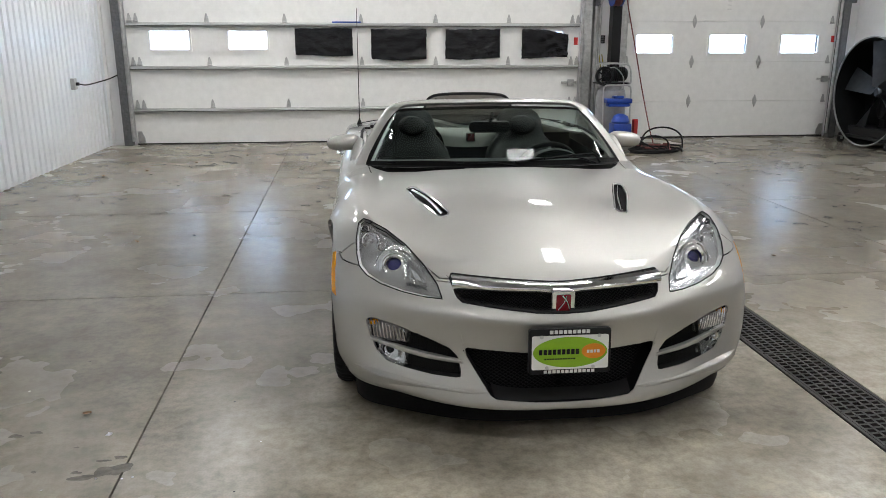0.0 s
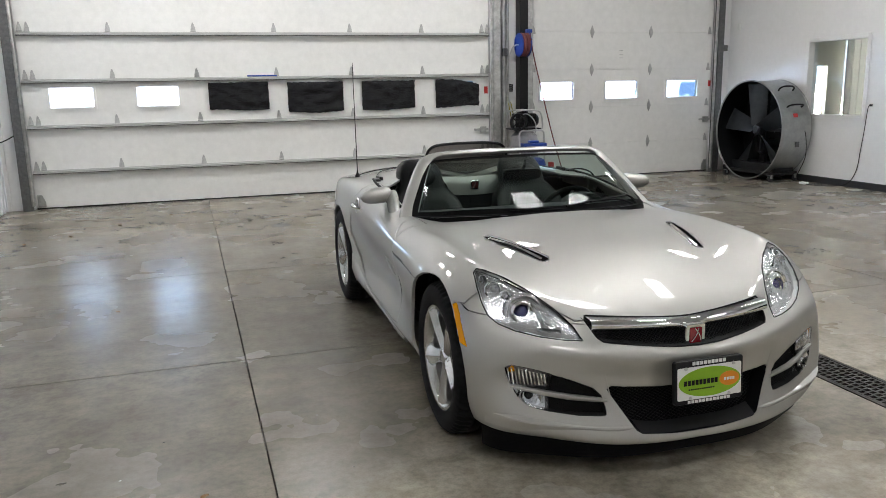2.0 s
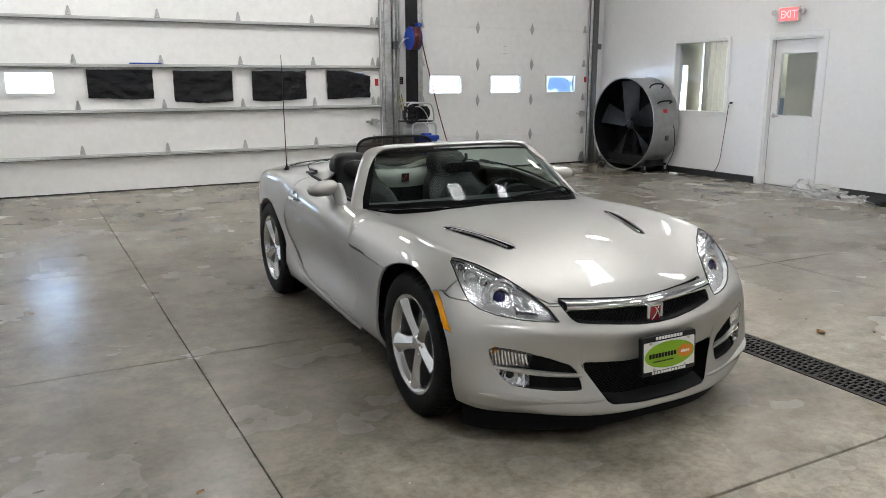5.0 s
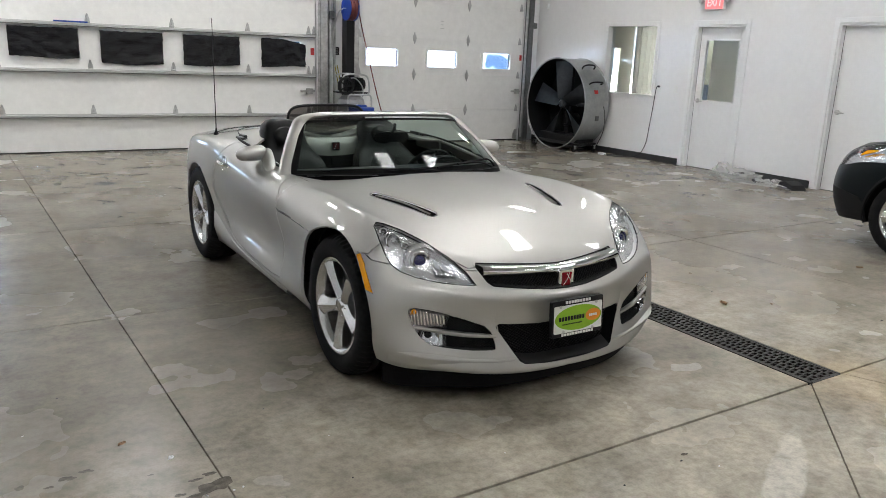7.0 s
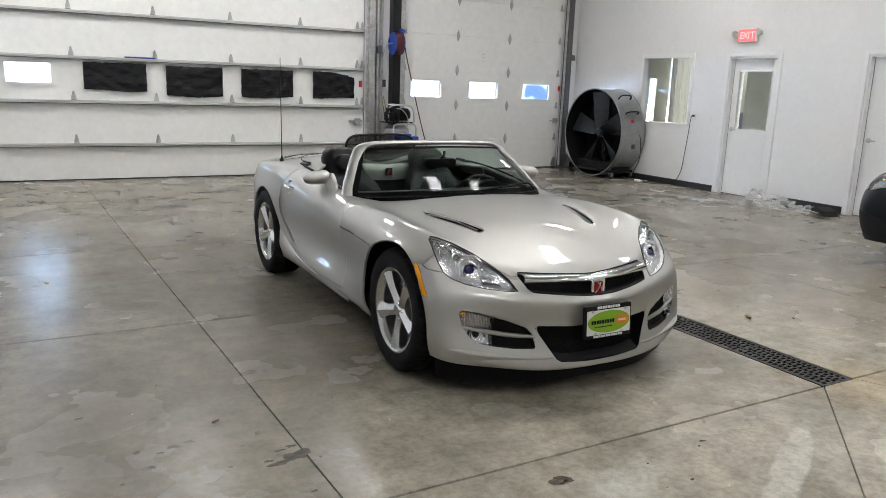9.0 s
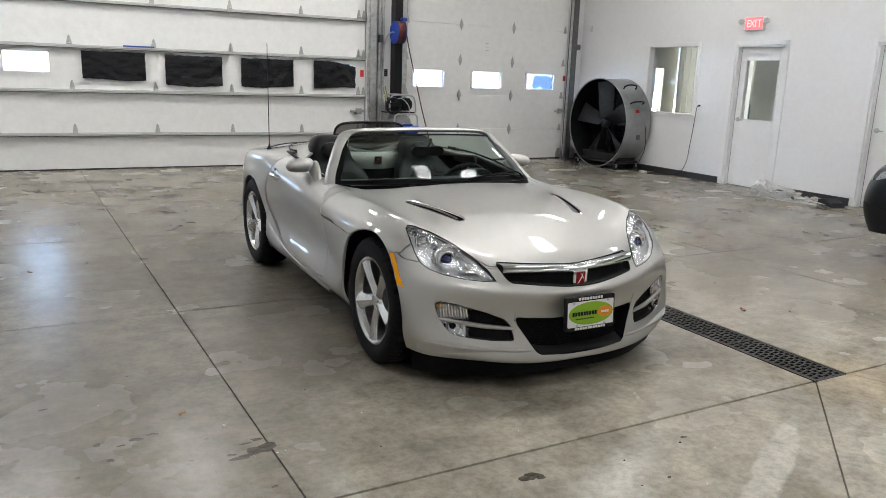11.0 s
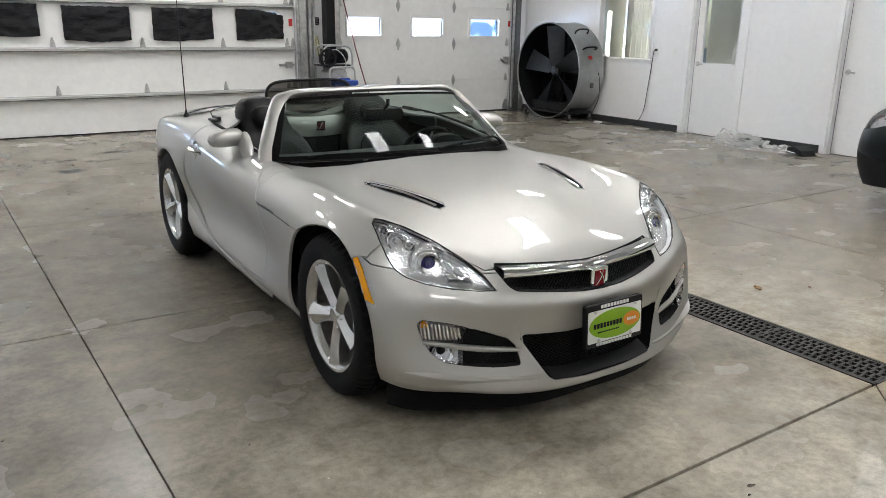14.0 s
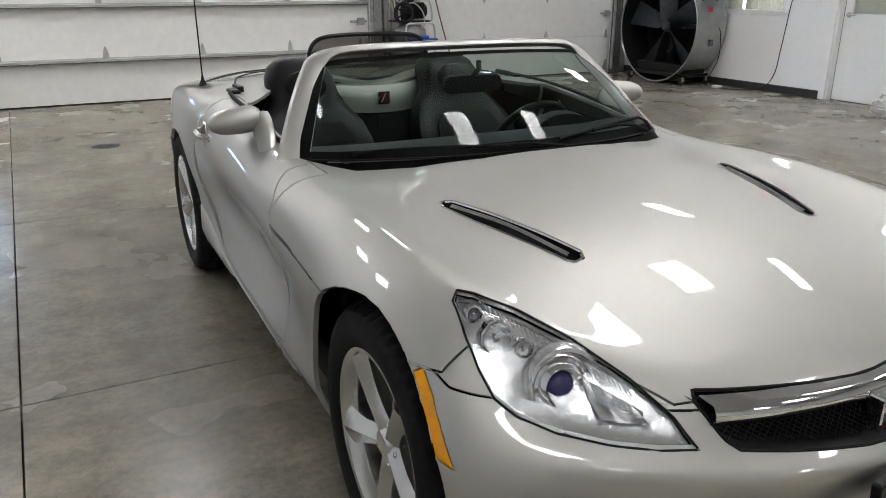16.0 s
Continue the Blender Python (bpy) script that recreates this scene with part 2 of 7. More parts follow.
def floor_material():
    """Polished grey-brown concrete: cloudy stains, pitting, worn gloss."""
    m = bpy.data.materials.new("polished_concrete")
    m.use_nodes = True
    t = m.node_tree
    b = t.nodes["Principled BSDF"]
    coord = t.nodes.new("ShaderNodeTexCoord")

    def tex(scale, detail, r, dist=0.0):
        n = t.nodes.new("ShaderNodeTexNoise")
        n.inputs["Scale"].default_value, n.inputs["Detail"].default_value = scale, detail
        n.inputs["Roughness"].default_value, n.inputs["Distortion"].default_value = r, dist
        t.links.new(coord.outputs["Object"], n.inputs["Vector"])
        return n.outputs[0]

    def ramp(src, stops):
        n = t.nodes.new("ShaderNodeValToRGB")
        e = n.color_ramp.elements
        e[0].position, e[0].color = stops[0][0], (*stops[0][1], 1)
        e[1].position, e[1].color = stops[-1][0], (*stops[-1][1], 1)
        for p, c in stops[1:-1]:
            q = e.new(p)
            q.color = (*c, 1)
        t.links.new(src, n.inputs[0])
        return n.outputs[0]

    def mix(kind, fac, a, c):
        n = t.nodes.new("ShaderNodeMix")
        n.data_type, n.blend_type = "RGBA", kind
        for sock, val in ((n.inputs[0], fac), (n.inputs[6], a), (n.inputs[7], c)):
            if hasattr(val, "is_output"):
                t.links.new(val, sock)
            else:
                sock.default_value = val
        return n.outputs[2]

    big = ramp(tex(0.6, 4, 0.5, 0.0), [(0.26, (0.163, 0.142, 0.110)), (0.46, (0.204, 0.180, 0.142)), (0.62, (0.238, 0.211, 0.170)), (0.80, (0.286, 0.257, 0.213))])
    mid = ramp(tex(2.4, 3, 0.5, 0.0), [(0.28, (0.74, 0.735, 0.71)), (0.50, (1.0, 1.0, 1.0)), (0.72, (1.17, 1.165, 1.14))])
    fine = ramp(tex(34, 1, 0.5), [(0.30, (0.86, 0.86, 0.86)), (0.6, (1.05, 1.05, 1.05))])
    mott = ramp(tex(10, 2, 0.5), [(0.28, (0.80, 0.797, 0.785)), (0.5, (1.0, 1.0, 1.0)), (0.72, (1.15, 1.148, 1.14))])
    grit = ramp(tex(120, 0, 0.5), [(0.33, (0.93, 0.93, 0.93)), (0.6, (1.02, 1.02, 1.02))])
    # streaks of the power trowel
    ms = t.nodes.new("ShaderNodeMapping")
    ms.inputs["Rotation"].default_value, ms.inputs["Scale"].default_value = (0, 0, radians(24)), (2.2, 5.0, 1.0)
    t.links.new(coord.outputs["Object"], ms.inputs[0])
    st = t.nodes.new("ShaderNodeTexNoise")
    st.inputs["Scale"].default_value, st.inputs["Detail"].default_value, st.inputs["Distortion"].default_value = 1.3, 5.0, 0.9
    t.links.new(ms.outputs[0], st.inputs["Vector"])
    trowel = ramp(st.outputs[0], [(0.30, (0.90, 0.897, 0.89)), (0.5, (1.0, 1.0, 1.0)), (0.70, (1.07, 1.068, 1.06))])
    fine = mix("MULTIPLY", 1.0, mix("MULTIPLY", 1.0, fine, trowel), mix("MULTIPLY", 1.0, mott, grit))
    out = mix("MULTIPLY", 1.0, mix("MULTIPLY", 0.85, big, mid), fine)
    # pale blotches and small dark oil spots
    pale = ramp(tex(1.5, 3, 0.5, 0.0), [(0.48, (0, 0, 0)), (0.86, (0.25, 0.25, 0.25))])
    out = mix("MIX", pale, out, (0.33, 0.305, 0.25, 1))
    spot = ramp(tex(7.5, 1, 0.5, 0.0), [(0.74, (0, 0, 0)), (0.84, (0.35, 0.35, 0.35))])
    out = mix("MIX", spot, out, (0.055, 0.05, 0.045, 1))
    # dusty, worn concrete round the drain's end; the wide paleness paints in floor light
    mp = t.nodes.new("ShaderNodeMapping")
    mp.inputs["Location"].default_value, mp.inputs["Scale"].default_value = (-0.36, -0.20, 0.0), (0.19, 0.22, 0.3)
    t.links.new(coord.outputs["Object"], mp.inputs[0])
    gr = t.nodes.new("ShaderNodeTexGradient")
    gr.gradient_type = "SPHERICAL"
    t.links.new(mp.outputs[0], gr.inputs[0])
    ad = t.nodes.new("ShaderNodeMath")
    ad.operation = "MULTIPLY"
    t.links.new(gr.outputs["Fac"], ad.inputs[0])
    t.links.new(tex(1.3, 3, 0.5), ad.inputs[1])
    worn_lit = ramp(ad.outputs[0], [(0.05, (0, 0, 0)), (0.42, (0.74, 0.74, 0.74))])
    out = mix("MIX", worn_lit, out, mix("MULTIPLY", 1.0, (0.55, 0.505, 0.415, 1), mix("MULTIPLY", 1.0, mid, fine)))
    # rusty tint round the drain's end
    mr = t.nodes.new("ShaderNodeMapping")
    mr.vector_type = "TEXTURE"
    mr.inputs["Location"].default_value, mr.inputs["Scale"].default_value = (2.30, 2.0, 0.0), (0.55, 0.7, 1.0)
    t.links.new(coord.outputs["Object"], mr.inputs[0])
    gt = t.nodes.new("ShaderNodeTexGradient")
    gt.gradient_type = "SPHERICAL"
    t.links.new(mr.outputs[0], gt.inputs[0])
    ar = t.nodes.new("ShaderNodeMath")
    ar.operation = "MULTIPLY"
    t.links.new(gt.outputs["Fac"], ar.inputs[0])
    t.links.new(tex(4, 4, 0.55), ar.inputs[1])
    out = mix("MULTIPLY", ramp(ar.outputs[0], [(0.03, (0, 0, 0)), (0.35, (0.5, 0.5, 0.5))]), out, (1.05, 0.86, 0.60, 1))
    # a pale streak near the drain's end
    mq = t.nodes.new("ShaderNodeMapping")
    mq.inputs["Location"].default_value, mq.inputs["Rotation"].default_value, mq.inputs["Scale"].default_value = (1.06, 1.60, 0.0), (0, 0, radians(29)), (0.80, 0.105, 1.0)
    mq.vector_type = "TEXTURE"
    t.links.new(coord.outputs["Object"], mq.inputs[0])
    gq = t.nodes.new("ShaderNodeTexGradient")
    gq.gradient_type = "SPHERICAL"
    t.links.new(mq.outputs[0], gq.inputs[0])
    aq = t.nodes.new("ShaderNodeMath")
    aq.operation = "MULTIPLY"
    t.links.new(gq.outputs["Fac"], aq.inputs[0])
    t.links.new(tex(3.5, 6, 0.65), aq.inputs[1])
    out = mix("MIX", ramp(aq.outputs[0], [(0.14, (0, 0, 0)), (0.22, (0.62, 0.62, 0.62))]), out, mix("MULTIPLY", 1.0, (0.68, 0.65, 0.575, 1), fine))
    t.links.new(out, b.inputs["Base Color"])
    r = ramp(tex(1.1, 4, 0.55), [(0.30, (0.22, 0.22, 0.22)), (0.70, (0.30, 0.30, 0.30))])
    t.links.new(r, b.inputs["Roughness"])
    b.inputs["Specular IOR Level"].default_value = 0.27
    bump = t.nodes.new("ShaderNodeBump")
    bump.inputs["Distance"].default_value = 0.0001
    t.links.new(tex(9, 3, 0.5), bump.inputs["Height"])
    t.links.new(bump.outputs[0], b.inputs["Normal"])
    return m


M_FLOOR = floor_material()
M_JOINT = material("joint_filler", (0.03, 0.027, 0.024), 0.8, grain=0.4, grain_size=60)
# ---- the hall: floor, walls, ceiling ----
BACK, RIGHT, LEFT, FRONT, HIGH = 11.85, 8.04, -3.5, -7.0, 5.6
JOINT = 0.0030


def skew(x, y):
    """The west saw cut runs a little askew."""
    return -0.70 - 0.0172 * (y - 2.0) if abs(x + 0.765) < 0.01 else x


def half_gap(at):
    """Half a joint's width: the main cuts are wider than the rest."""
    return 0.0075 if abs(at - 2.13) < 0.01 else 0.0027 if abs(at + 0.765) < 0.01 else JOINT


def slab(name, x0, y0, x1, y1):
    """One bay of the floor, with its edges worn round."""
    a0, a1, c0, c1 = skew(x0, y0) + half_gap(x0), skew(x0, y1) + half_gap(x0), skew(x1, y0) - half_gap(x1), skew(x1, y1) - half_gap(x1)
    b = prism([(a0, y0 + half_gap(y0)), (c0, y0 + half_gap(y0)), (c1, y1 - half_gap(y1)), (a1, y1 - half_gap(y1))], -0.12, 0.0)
    es = [e for e in b.edges if e.verts[0].co.z > -0.01 and e.verts[1].co.z > -0.01]
    bmesh.ops.bevel(b, geom=es, offset=0.0018, segments=1, affect="EDGES")
    return b


DRAIN = (2.07, 2.13, 2.32, 7.2)
xs_lines = [LEFT - 0.2, -0.765, 4.04, 8.9]
ys_lines = [FRONT - 0.3, -2.6, -0.25, 2.13, 4.57, 6.93, 9.3, BACK + 0.3]
floor = tagged(part("floor", box(LEFT - 0.3, FRONT - 0.4, -0.20, 9.0, BACK + 0.4, -0.112), M_JOINT), "grey polished concrete floor slab with saw-cut joints", "floor", kind="structure")
for i in range(len(xs_lines) - 1):
    for j in range(len(ys_lines) - 1):
        x0, x1, y0, y1 = xs_lines[i], xs_lines[i + 1], ys_lines[j], ys_lines[j + 1]
        if i == 1 and y1 > 2.2 and y0 < 7.1:
            # the drain's trench divides these bays
            far = min(y1, DRAIN[3])
            b = slab("slab", x0, y0, DRAIN[0] - 0.012, y1)
            part("slab", b, M_FLOOR, floor)
            part("slab", slab("slab", DRAIN[2] + 0.012, y0, x1, y1), M_FLOOR, floor)
            if y1 > DRAIN[3]:
                part("slab", box(DRAIN[0] - 0.009, DRAIN[3] + 0.012, -0.12, DRAIN[2] + 0.009, y1 - JOINT, 0.0), M_FLOOR, floor)
            continue
        if i == 1 and j == 2:
            # saw cuts run off slantwise from the drain's corners
            a, c = (DRAIN[0] - 0.01, y1), (DRAIN[2] + 0.01, y1)
            near, far = y0 + half_gap(y0), y1 - half_gap(y1)
            side, back = skew(x0, y0) + half_gap(x0), skew(x0, y1) + half_gap(x0)
            p1 = [(side, near), (side + 0.012, near), (a[0] - 0.006, far), (back, far)]
            p2 = [(side + 0.023, near), (x1 - 0.70, near), (c[0] + 0.001, far), (a[0] + 0.005, far)]
            p3 = [(x1 - 0.694, near), (x1 - JOINT, near), (x1 - JOINT, far), (c[0] + 0.007, far)]
            for p in (p1, p2, p3):
                part("slab", prism(p, -0.12, 0.0), M_FLOOR, floor)
            continue
        part("slab", slab("slab", x0, y0, x1, y1), M_FLOOR, floor)


def wall_with_holes(name, axis, at, depth, a0, a1, h, holes, mat, label):
    """A wall with openings (a0, z0, a1, z1), built of blocks butted end to end."""
    cuts = sorted({a0, a1, *[q for o in holes for q in (o[0], o[2])]})
    out = bmesh.new()
    for p, q in zip(cuts, cuts[1:]):
        mid = (p + q) / 2
        zs = [0.0]
        for o in sorted((o for o in holes if o[0] < mid < o[2]), key=lambda o: o[1]):
            zs += [o[1], o[3]]
        zs.append(h)
        for z0, z1 in zip(zs[::2], zs[1::2]):
            if z1 - z0 > 1e-4:
                b = box(p, at, z0, q, at + depth, z1) if axis == "y" else box(at, p, z0, at + depth, q, z1)
                out = join(out, b)
    bmesh.ops.remove_doubles(out, verts=out.verts, dist=1e-5)
    return tagged(part(name, out, mat), label, "wall", kind="structure")


BIG = (-3.16, 3.56, 4.27)      # the wide door: left, right, height
SMALL = (4.22, 7.72, 4.27)     # the narrower one
wall_with_holes("wall_north", "y", BACK, 0.22, LEFT, RIGHT + 0.2, HIGH, [(BIG[0], 0.0, BIG[1], BIG[2]), (SMALL[0], 0.0, SMALL[1], SMALL[2])], M_WALL, "white painted wall between the overhead doors")
DOOR1, DOOR2, WIN = (7.25, 0.0, 8.115, 2.10), (4.98, 0.0, 5.90, 2.10), (8.885, 1.03, 9.96, 2.10)
wall_with_holes("wall_east", "x", RIGHT, 0.16, FRONT, BACK, HIGH, [DOOR2, DOOR1, WIN], M_WALL, "smooth white painted wall with office window and doors")
wall_with_holes("wall_south", "y", FRONT - 0.2, 0.2, LEFT, RIGHT + 0.2, HIGH, [], M_WALL, "plain white wall closing the hall")
tagged(part("ceiling", box(LEFT - 0.2, FRONT - 0.2, HIGH, RIGHT + 0.4, BACK + 0.3, HIGH + 0.15), M_CEIL), "grey insulated hall ceiling", "ceiling", kind="structure")

# ribbed steel lining of the west wall
prof, y = [], FRONT
while y < BACK - 0.02:
    for dy, d in ((0.0, 0.0), (0.085, 0.0), (0.098, 0.019), (0.132, 0.019), (0.145, 0.0)):
        prof.append((y + dy, d))
    y += 0.152
rows = [[(LEFT + d, y, z) for y, d in prof if y <= BACK] for z in (0.0, HIGH)]
b = grid(rows)
wall_west = tagged(part("wall_west", join(b, box(LEFT - 0.16, FRONT, 0, LEFT - 0.004, BACK, HIGH)), M_METALWALL), "white ribbed steel wall lining", "wall", kind="structure")

# trims
base = tagged(part("baseboard", join(box(RIGHT - 0.012, 8.21, 0, RIGHT - 0.0005, BACK - 0.02, 0.10, 0.003)), M_BASE), "black vinyl baseboard", "baseboard", kind="structure")
tagged(part("baseboard", box(RIGHT - 0.012, 5.98, 0, RIGHT - 0.0005, 7.17, 0.10, 0.003), M_BASE), "black vinyl baseboard", "baseboard", kind="structure")
tagged(part("baseboard", box(RIGHT - 0.012, FRONT, 0, RIGHT - 0.0005, 4.90, 0.10, 0.003), M_BASE), "black vinyl baseboard", "baseboard", kind="structure")
tagged(part("trim", box(LEFT + 0.0, BACK - 0.05, 0, LEFT + 0.06, BACK - 0.002, HIGH, 0.004), M_TRIM), "white corner trim strip", "trim", kind="structure")
# ---- overhead doors ----


def hinge_bm(double=False):
    """Pointed hinge plate with its knuckle, standing on a strut."""
    b = prism([(-0.035, 0.0), (0.035, 0.0), (0.030, 0.05), (0.008, 0.125), (-0.008, 0.125), (-0.030, 0.05)], -0.010, 0.0, "y", 0.002)
    k = moved(lathe([(0.0, -0.032), (0.011, -0.032), (0.011, 0.032), (0.0, 0.032)], 10, "x"), pose(0, -0.014, 0.012))
    s = box(-0.008, -0.02, 0.02, 0.008, -0.008, 0.075, 0.002)
    return join(b, k, s)


def diamond_bm():
    b = prism([(0.0, -0.105), (0.032, -0.03), (0.032, 0.03), (0.0, 0.105), (-0.032, 0.03), (-0.032, -0.03)], -0.010, 0.0, "y", 0.002)
    return join(b, box(-0.034, -0.022, -0.012, 0.034, -0.008, 0.012, 0.003), box(-0.006, -0.016, -0.07, 0.006, -0.008, 0.07, 0.002))


def framed_pane(door, x0, z0, x1, z1, y):
    fr = 0.035
    ring = bmesh.new()
    outer, inner = rounded(x0 - fr, z0 - fr, x1 + fr, z1 + fr, 0.02, 3), rounded(x0, z0, x1, z1, 0.015, 3)
    n = len(outer)
    v = [(a, y - 0.022, c) for a, c in outer] + [(a, y - 0.022, c) for a, c in inner] + [(a, y, c) for a, c in outer] + [(a, y + 0.03, c) for a, c in inner]
    f = []
    for i in range(n):
        j = (i + 1) % n
        f += [(i, j, n + j, n + i), (i, j, 2 * n + j, 2 * n + i), (n + i, n + j, 3 * n + j, 3 * n + i)]
    win = part("window_frame", solid(v, f), M_DOOR, door)
    p = part("pane", box(x0 - 0.005, y + 0.016, z0 - 0.005, x1 + 0.005, y + 0.022, z1 + 0.005), M_DOORPANE, win)
    p.visible_shadow = False


def sections(name, label, span, face, lines, windows, win_z, top):
    """An overhead door: stacked panels with fine joints; openings where the panes sit."""
    x0, x1 = span
    door = thing(name, pose(0, 0, 0), label, "overhead door", kind="structure")
    zs = [0.018] + lines + [top]
    for z0, z1 in zip(zs, zs[1:]):
        holes = windows if z0 < win_z[0] < z1 else []
        cuts = sorted({x0, x1, *[q for w in holes for q in w]})
        b = bmesh.new()
        for p, q in zip(cuts, cuts[1:]):
            if any(w[0] <= p and q <= w[1] for w in holes):
                for za, zb in ((z0 + 0.002, win_z[0]), (win_z[1], z1 - 0.002)):
                    b = join(b, box(p, face, za, q, face + 0.05, zb))
            else:
                b = join(b, box(p, face, z0 + 0.002, q, face + 0.05, z1 - 0.002))
        bmesh.ops.remove_doubles(b, verts=b.verts, dist=1e-5)
        part("panel", b, M_DOOR, door)
    for za, zb in ((0.02, win_z[0] - 0.04), (win_z[1] + 0.04, top - 0.01)):
        part("backing", box(x0 + 0.01, face + 0.052, za, x1 - 0.01, face + 0.056, zb), M_DOOR, door)
    part("bottom_seal", box(x0, face + 0.004, 0.0, x1, face + 0.046, 0.019), M_RUBBER, door, "black rubber bottom seal")
    for w in windows:
        framed_pane(door, w[0], win_z[0], w[1], win_z[1], face)
    return door


FACE = BACK + 0.02
for dx0, dx1 in ((BIG[0], BIG[1]), (SMALL[0], SMALL[1])):
    tagged(part("trim", join(box(dx0, FACE + 0.058, 0, dx0 + 0.07, BACK + 0.215, 4.27), box(dx1 - 0.07, FACE + 0.058, 0, dx1, BACK + 0.215, 4.27), box(dx0 + 0.07, FACE + 0.058, 4.20, dx1 - 0.07, BACK + 0.215, 4.27)), M_DOOR), "white door stop strip", "trim", kind="structure")
# wide door, with a strut along each joint
big_lines = [0.53, 1.14, 1.75, 2.37, 2.97, 3.58]
big_windows = [(-2.82 + 1.11 * i, -2.27 + 1.11 * i) for i in range(6)]
big = sections("door_1", "wide white sectional overhead door with steel struts and some windows blacked out", (BIG[0] + 0.02, BIG[1] - 0.02), FACE, big_lines, big_windows, (1.375, 1.635), BIG[2])
mesh_hinge = None
for z in big_lines:
    # hat-shaped strut
    pr = [(FACE, z - 0.044), (FACE - 0.012, z - 0.044), (FACE - 0.012, z - 0.038), (FACE - 0.055, z - 0.036), (FACE - 0.058, z - 0.012), (FACE - 0.012, z - 0.006), (FACE - 0.012, z + 0.004), (FACE, z + 0.004)]
    st = part("strut", prism(pr, BIG[0] + 0.03, BIG[1] - 0.03, "x"), M_STRUT, big)
    part("lip", box(BIG[0] + 0.032, FACE - 0.060, z - 0.049, BIG[1] - 0.032, FACE - 0.010, z - 0.0365, 0.002), M_DARKSTEEL, st, "dark lower lip")
    for x in [-3.08, -2.99] + [-2.0 + 1.11 * i for i in range(5)] + [3.42, 3.51]:
        if mesh_hinge is None:
            ob = part("hinge", moved(hinge_bm(), pose(0, 0, 0)), M_GALV, big, "galvanised hinge plate")
            mesh_hinge = ob.data
        else:
            ob = new("hinge", mesh_hinge)
            ob.parent = big
            ob["label"] = "galvanised hinge plate"
        ob.matrix_local = pose(x, FACE - 0.014, z + 0.006)
# sliding latch and warning label of the wide door
part("latch", join(box(3.28, FACE - 0.03, 0.86, 3.52, FACE - 0.012, 0.895, 0.003), box(3.38, FACE - 0.045, 0.83, 3.48, FACE - 0.004, 0.925, 0.004)), M_GALV, big)
part("warning_label", box(3.46, FACE - 0.004, 1.44, 3.52, FACE - 0.001, 1.55), M_RED, big, "small red warning label")
part("bottom_bracket", prism([(-3.12, 0.03), (-3.02, 0.03), (-3.02, 0.10), (-3.06, 0.20), (-3.12, 0.20)], FACE - 0.02, FACE - 0.004, "y", 0.003), M_GALV, big)
part("bottom_bracket", prism([(3.52, 0.03), (3.42, 0.03), (3.42, 0.10), (3.46, 0.20), (3.52, 0.20)], FACE - 0.02, FACE - 0.004, "y", 0.003), M_GALV, big)
part("level", box(-0.20, FACE - 0.075, 1.752, 0.22, FACE - 0.058, 1.772, 0.003), M_BLUE, big, "blue strip lying on the strut")

# narrow door
small_lines = [0.575, 1.182, 1.788, 2.392, 3.0, 3.6]
small_windows = [(4.44, 5.03), (5.63, 6.23), (6.81, 7.42)]
small = sections("door_2", "white sectional overhead door with three small windows", (SMALL[0] + 0.02, SMALL[1] - 0.02), FACE, small_lines, small_windows, (1.315, 1.59), SMALL[2])
mesh_diamond = None
for z in small_lines:
    for x in (5.365, 6.47):
        if mesh_diamond is None:
            ob = part("hinge", diamond_bm(), M_GALV, small, "diamond-shaped galvanised hinge")
            mesh_diamond = ob.data
        else:
            ob = new("hinge", mesh_diamond)
            ob.parent = small
            ob["label"] = "diamond-shaped galvanised hinge"
        ob.matrix_local = pose(x, FACE, z)
    for x in (4.31, 7.63):
        ob = new("hinge", mesh_hinge)
        ob.parent = small
        ob.matrix_local = pose(x, FACE, z - 0.03)
part("latch", join(box(7.48, FACE - 0.03, 0.90, 7.70, FACE - 0.012, 0.93, 0.003), box(7.56, FACE - 0.045, 0.87, 7.66, FACE - 0.004, 0.96, 0.004)), M_GALV, small)
part("warning_label", box(7.65, FACE - 0.004, 1.48, 7.70, FACE - 0.001, 1.58), M_RED, small, "small red warning label")
for z in (1.97, 2.03, 2.09):
    part("writing", box(5.88, FACE - 0.003, z, 5.945, FACE - 0.001, z + 0.009), M_STRUT, small)
part("bottom_bracket", prism([(7.68, 0.03), (7.58, 0.03), (7.58, 0.10), (7.62, 0.20), (7.68, 0.20)], FACE - 0.02, FACE - 0.004, "y", 0.003), M_GALV, small)

# steel tracks beside the doors
def track(x, side, label, steel=M_GALV):
    tr = thing("trim", pose(x, BACK, 0), label, "door track", kind="structure")
    pr = [(-0.055, -0.13), (0.055, -0.13), (0.055, -0.118), (-0.043, -0.118), (-0.043, -0.002), (-0.055, -0.002)]
    if side > 0:
        pr = [(-a, c) for a, c in pr][::-1]
    part("angle", prism(pr, 0.0, 4.4), steel, tr)
    part("rail", tube([(side * 0.07, -0.09, 0.06), (side * 0.07, -0.09, 4.3)], 0.028, 8, flat=0.8), M_GALV, tr)
    for z in (0.35, 1.1, 1.9, 2.7, 3.5):
        part("bracket", box(-0.05, -0.125, z, 0.05, -0.004, z + 0.05, 0.004), M_DARKSTEEL, tr)
    return tr


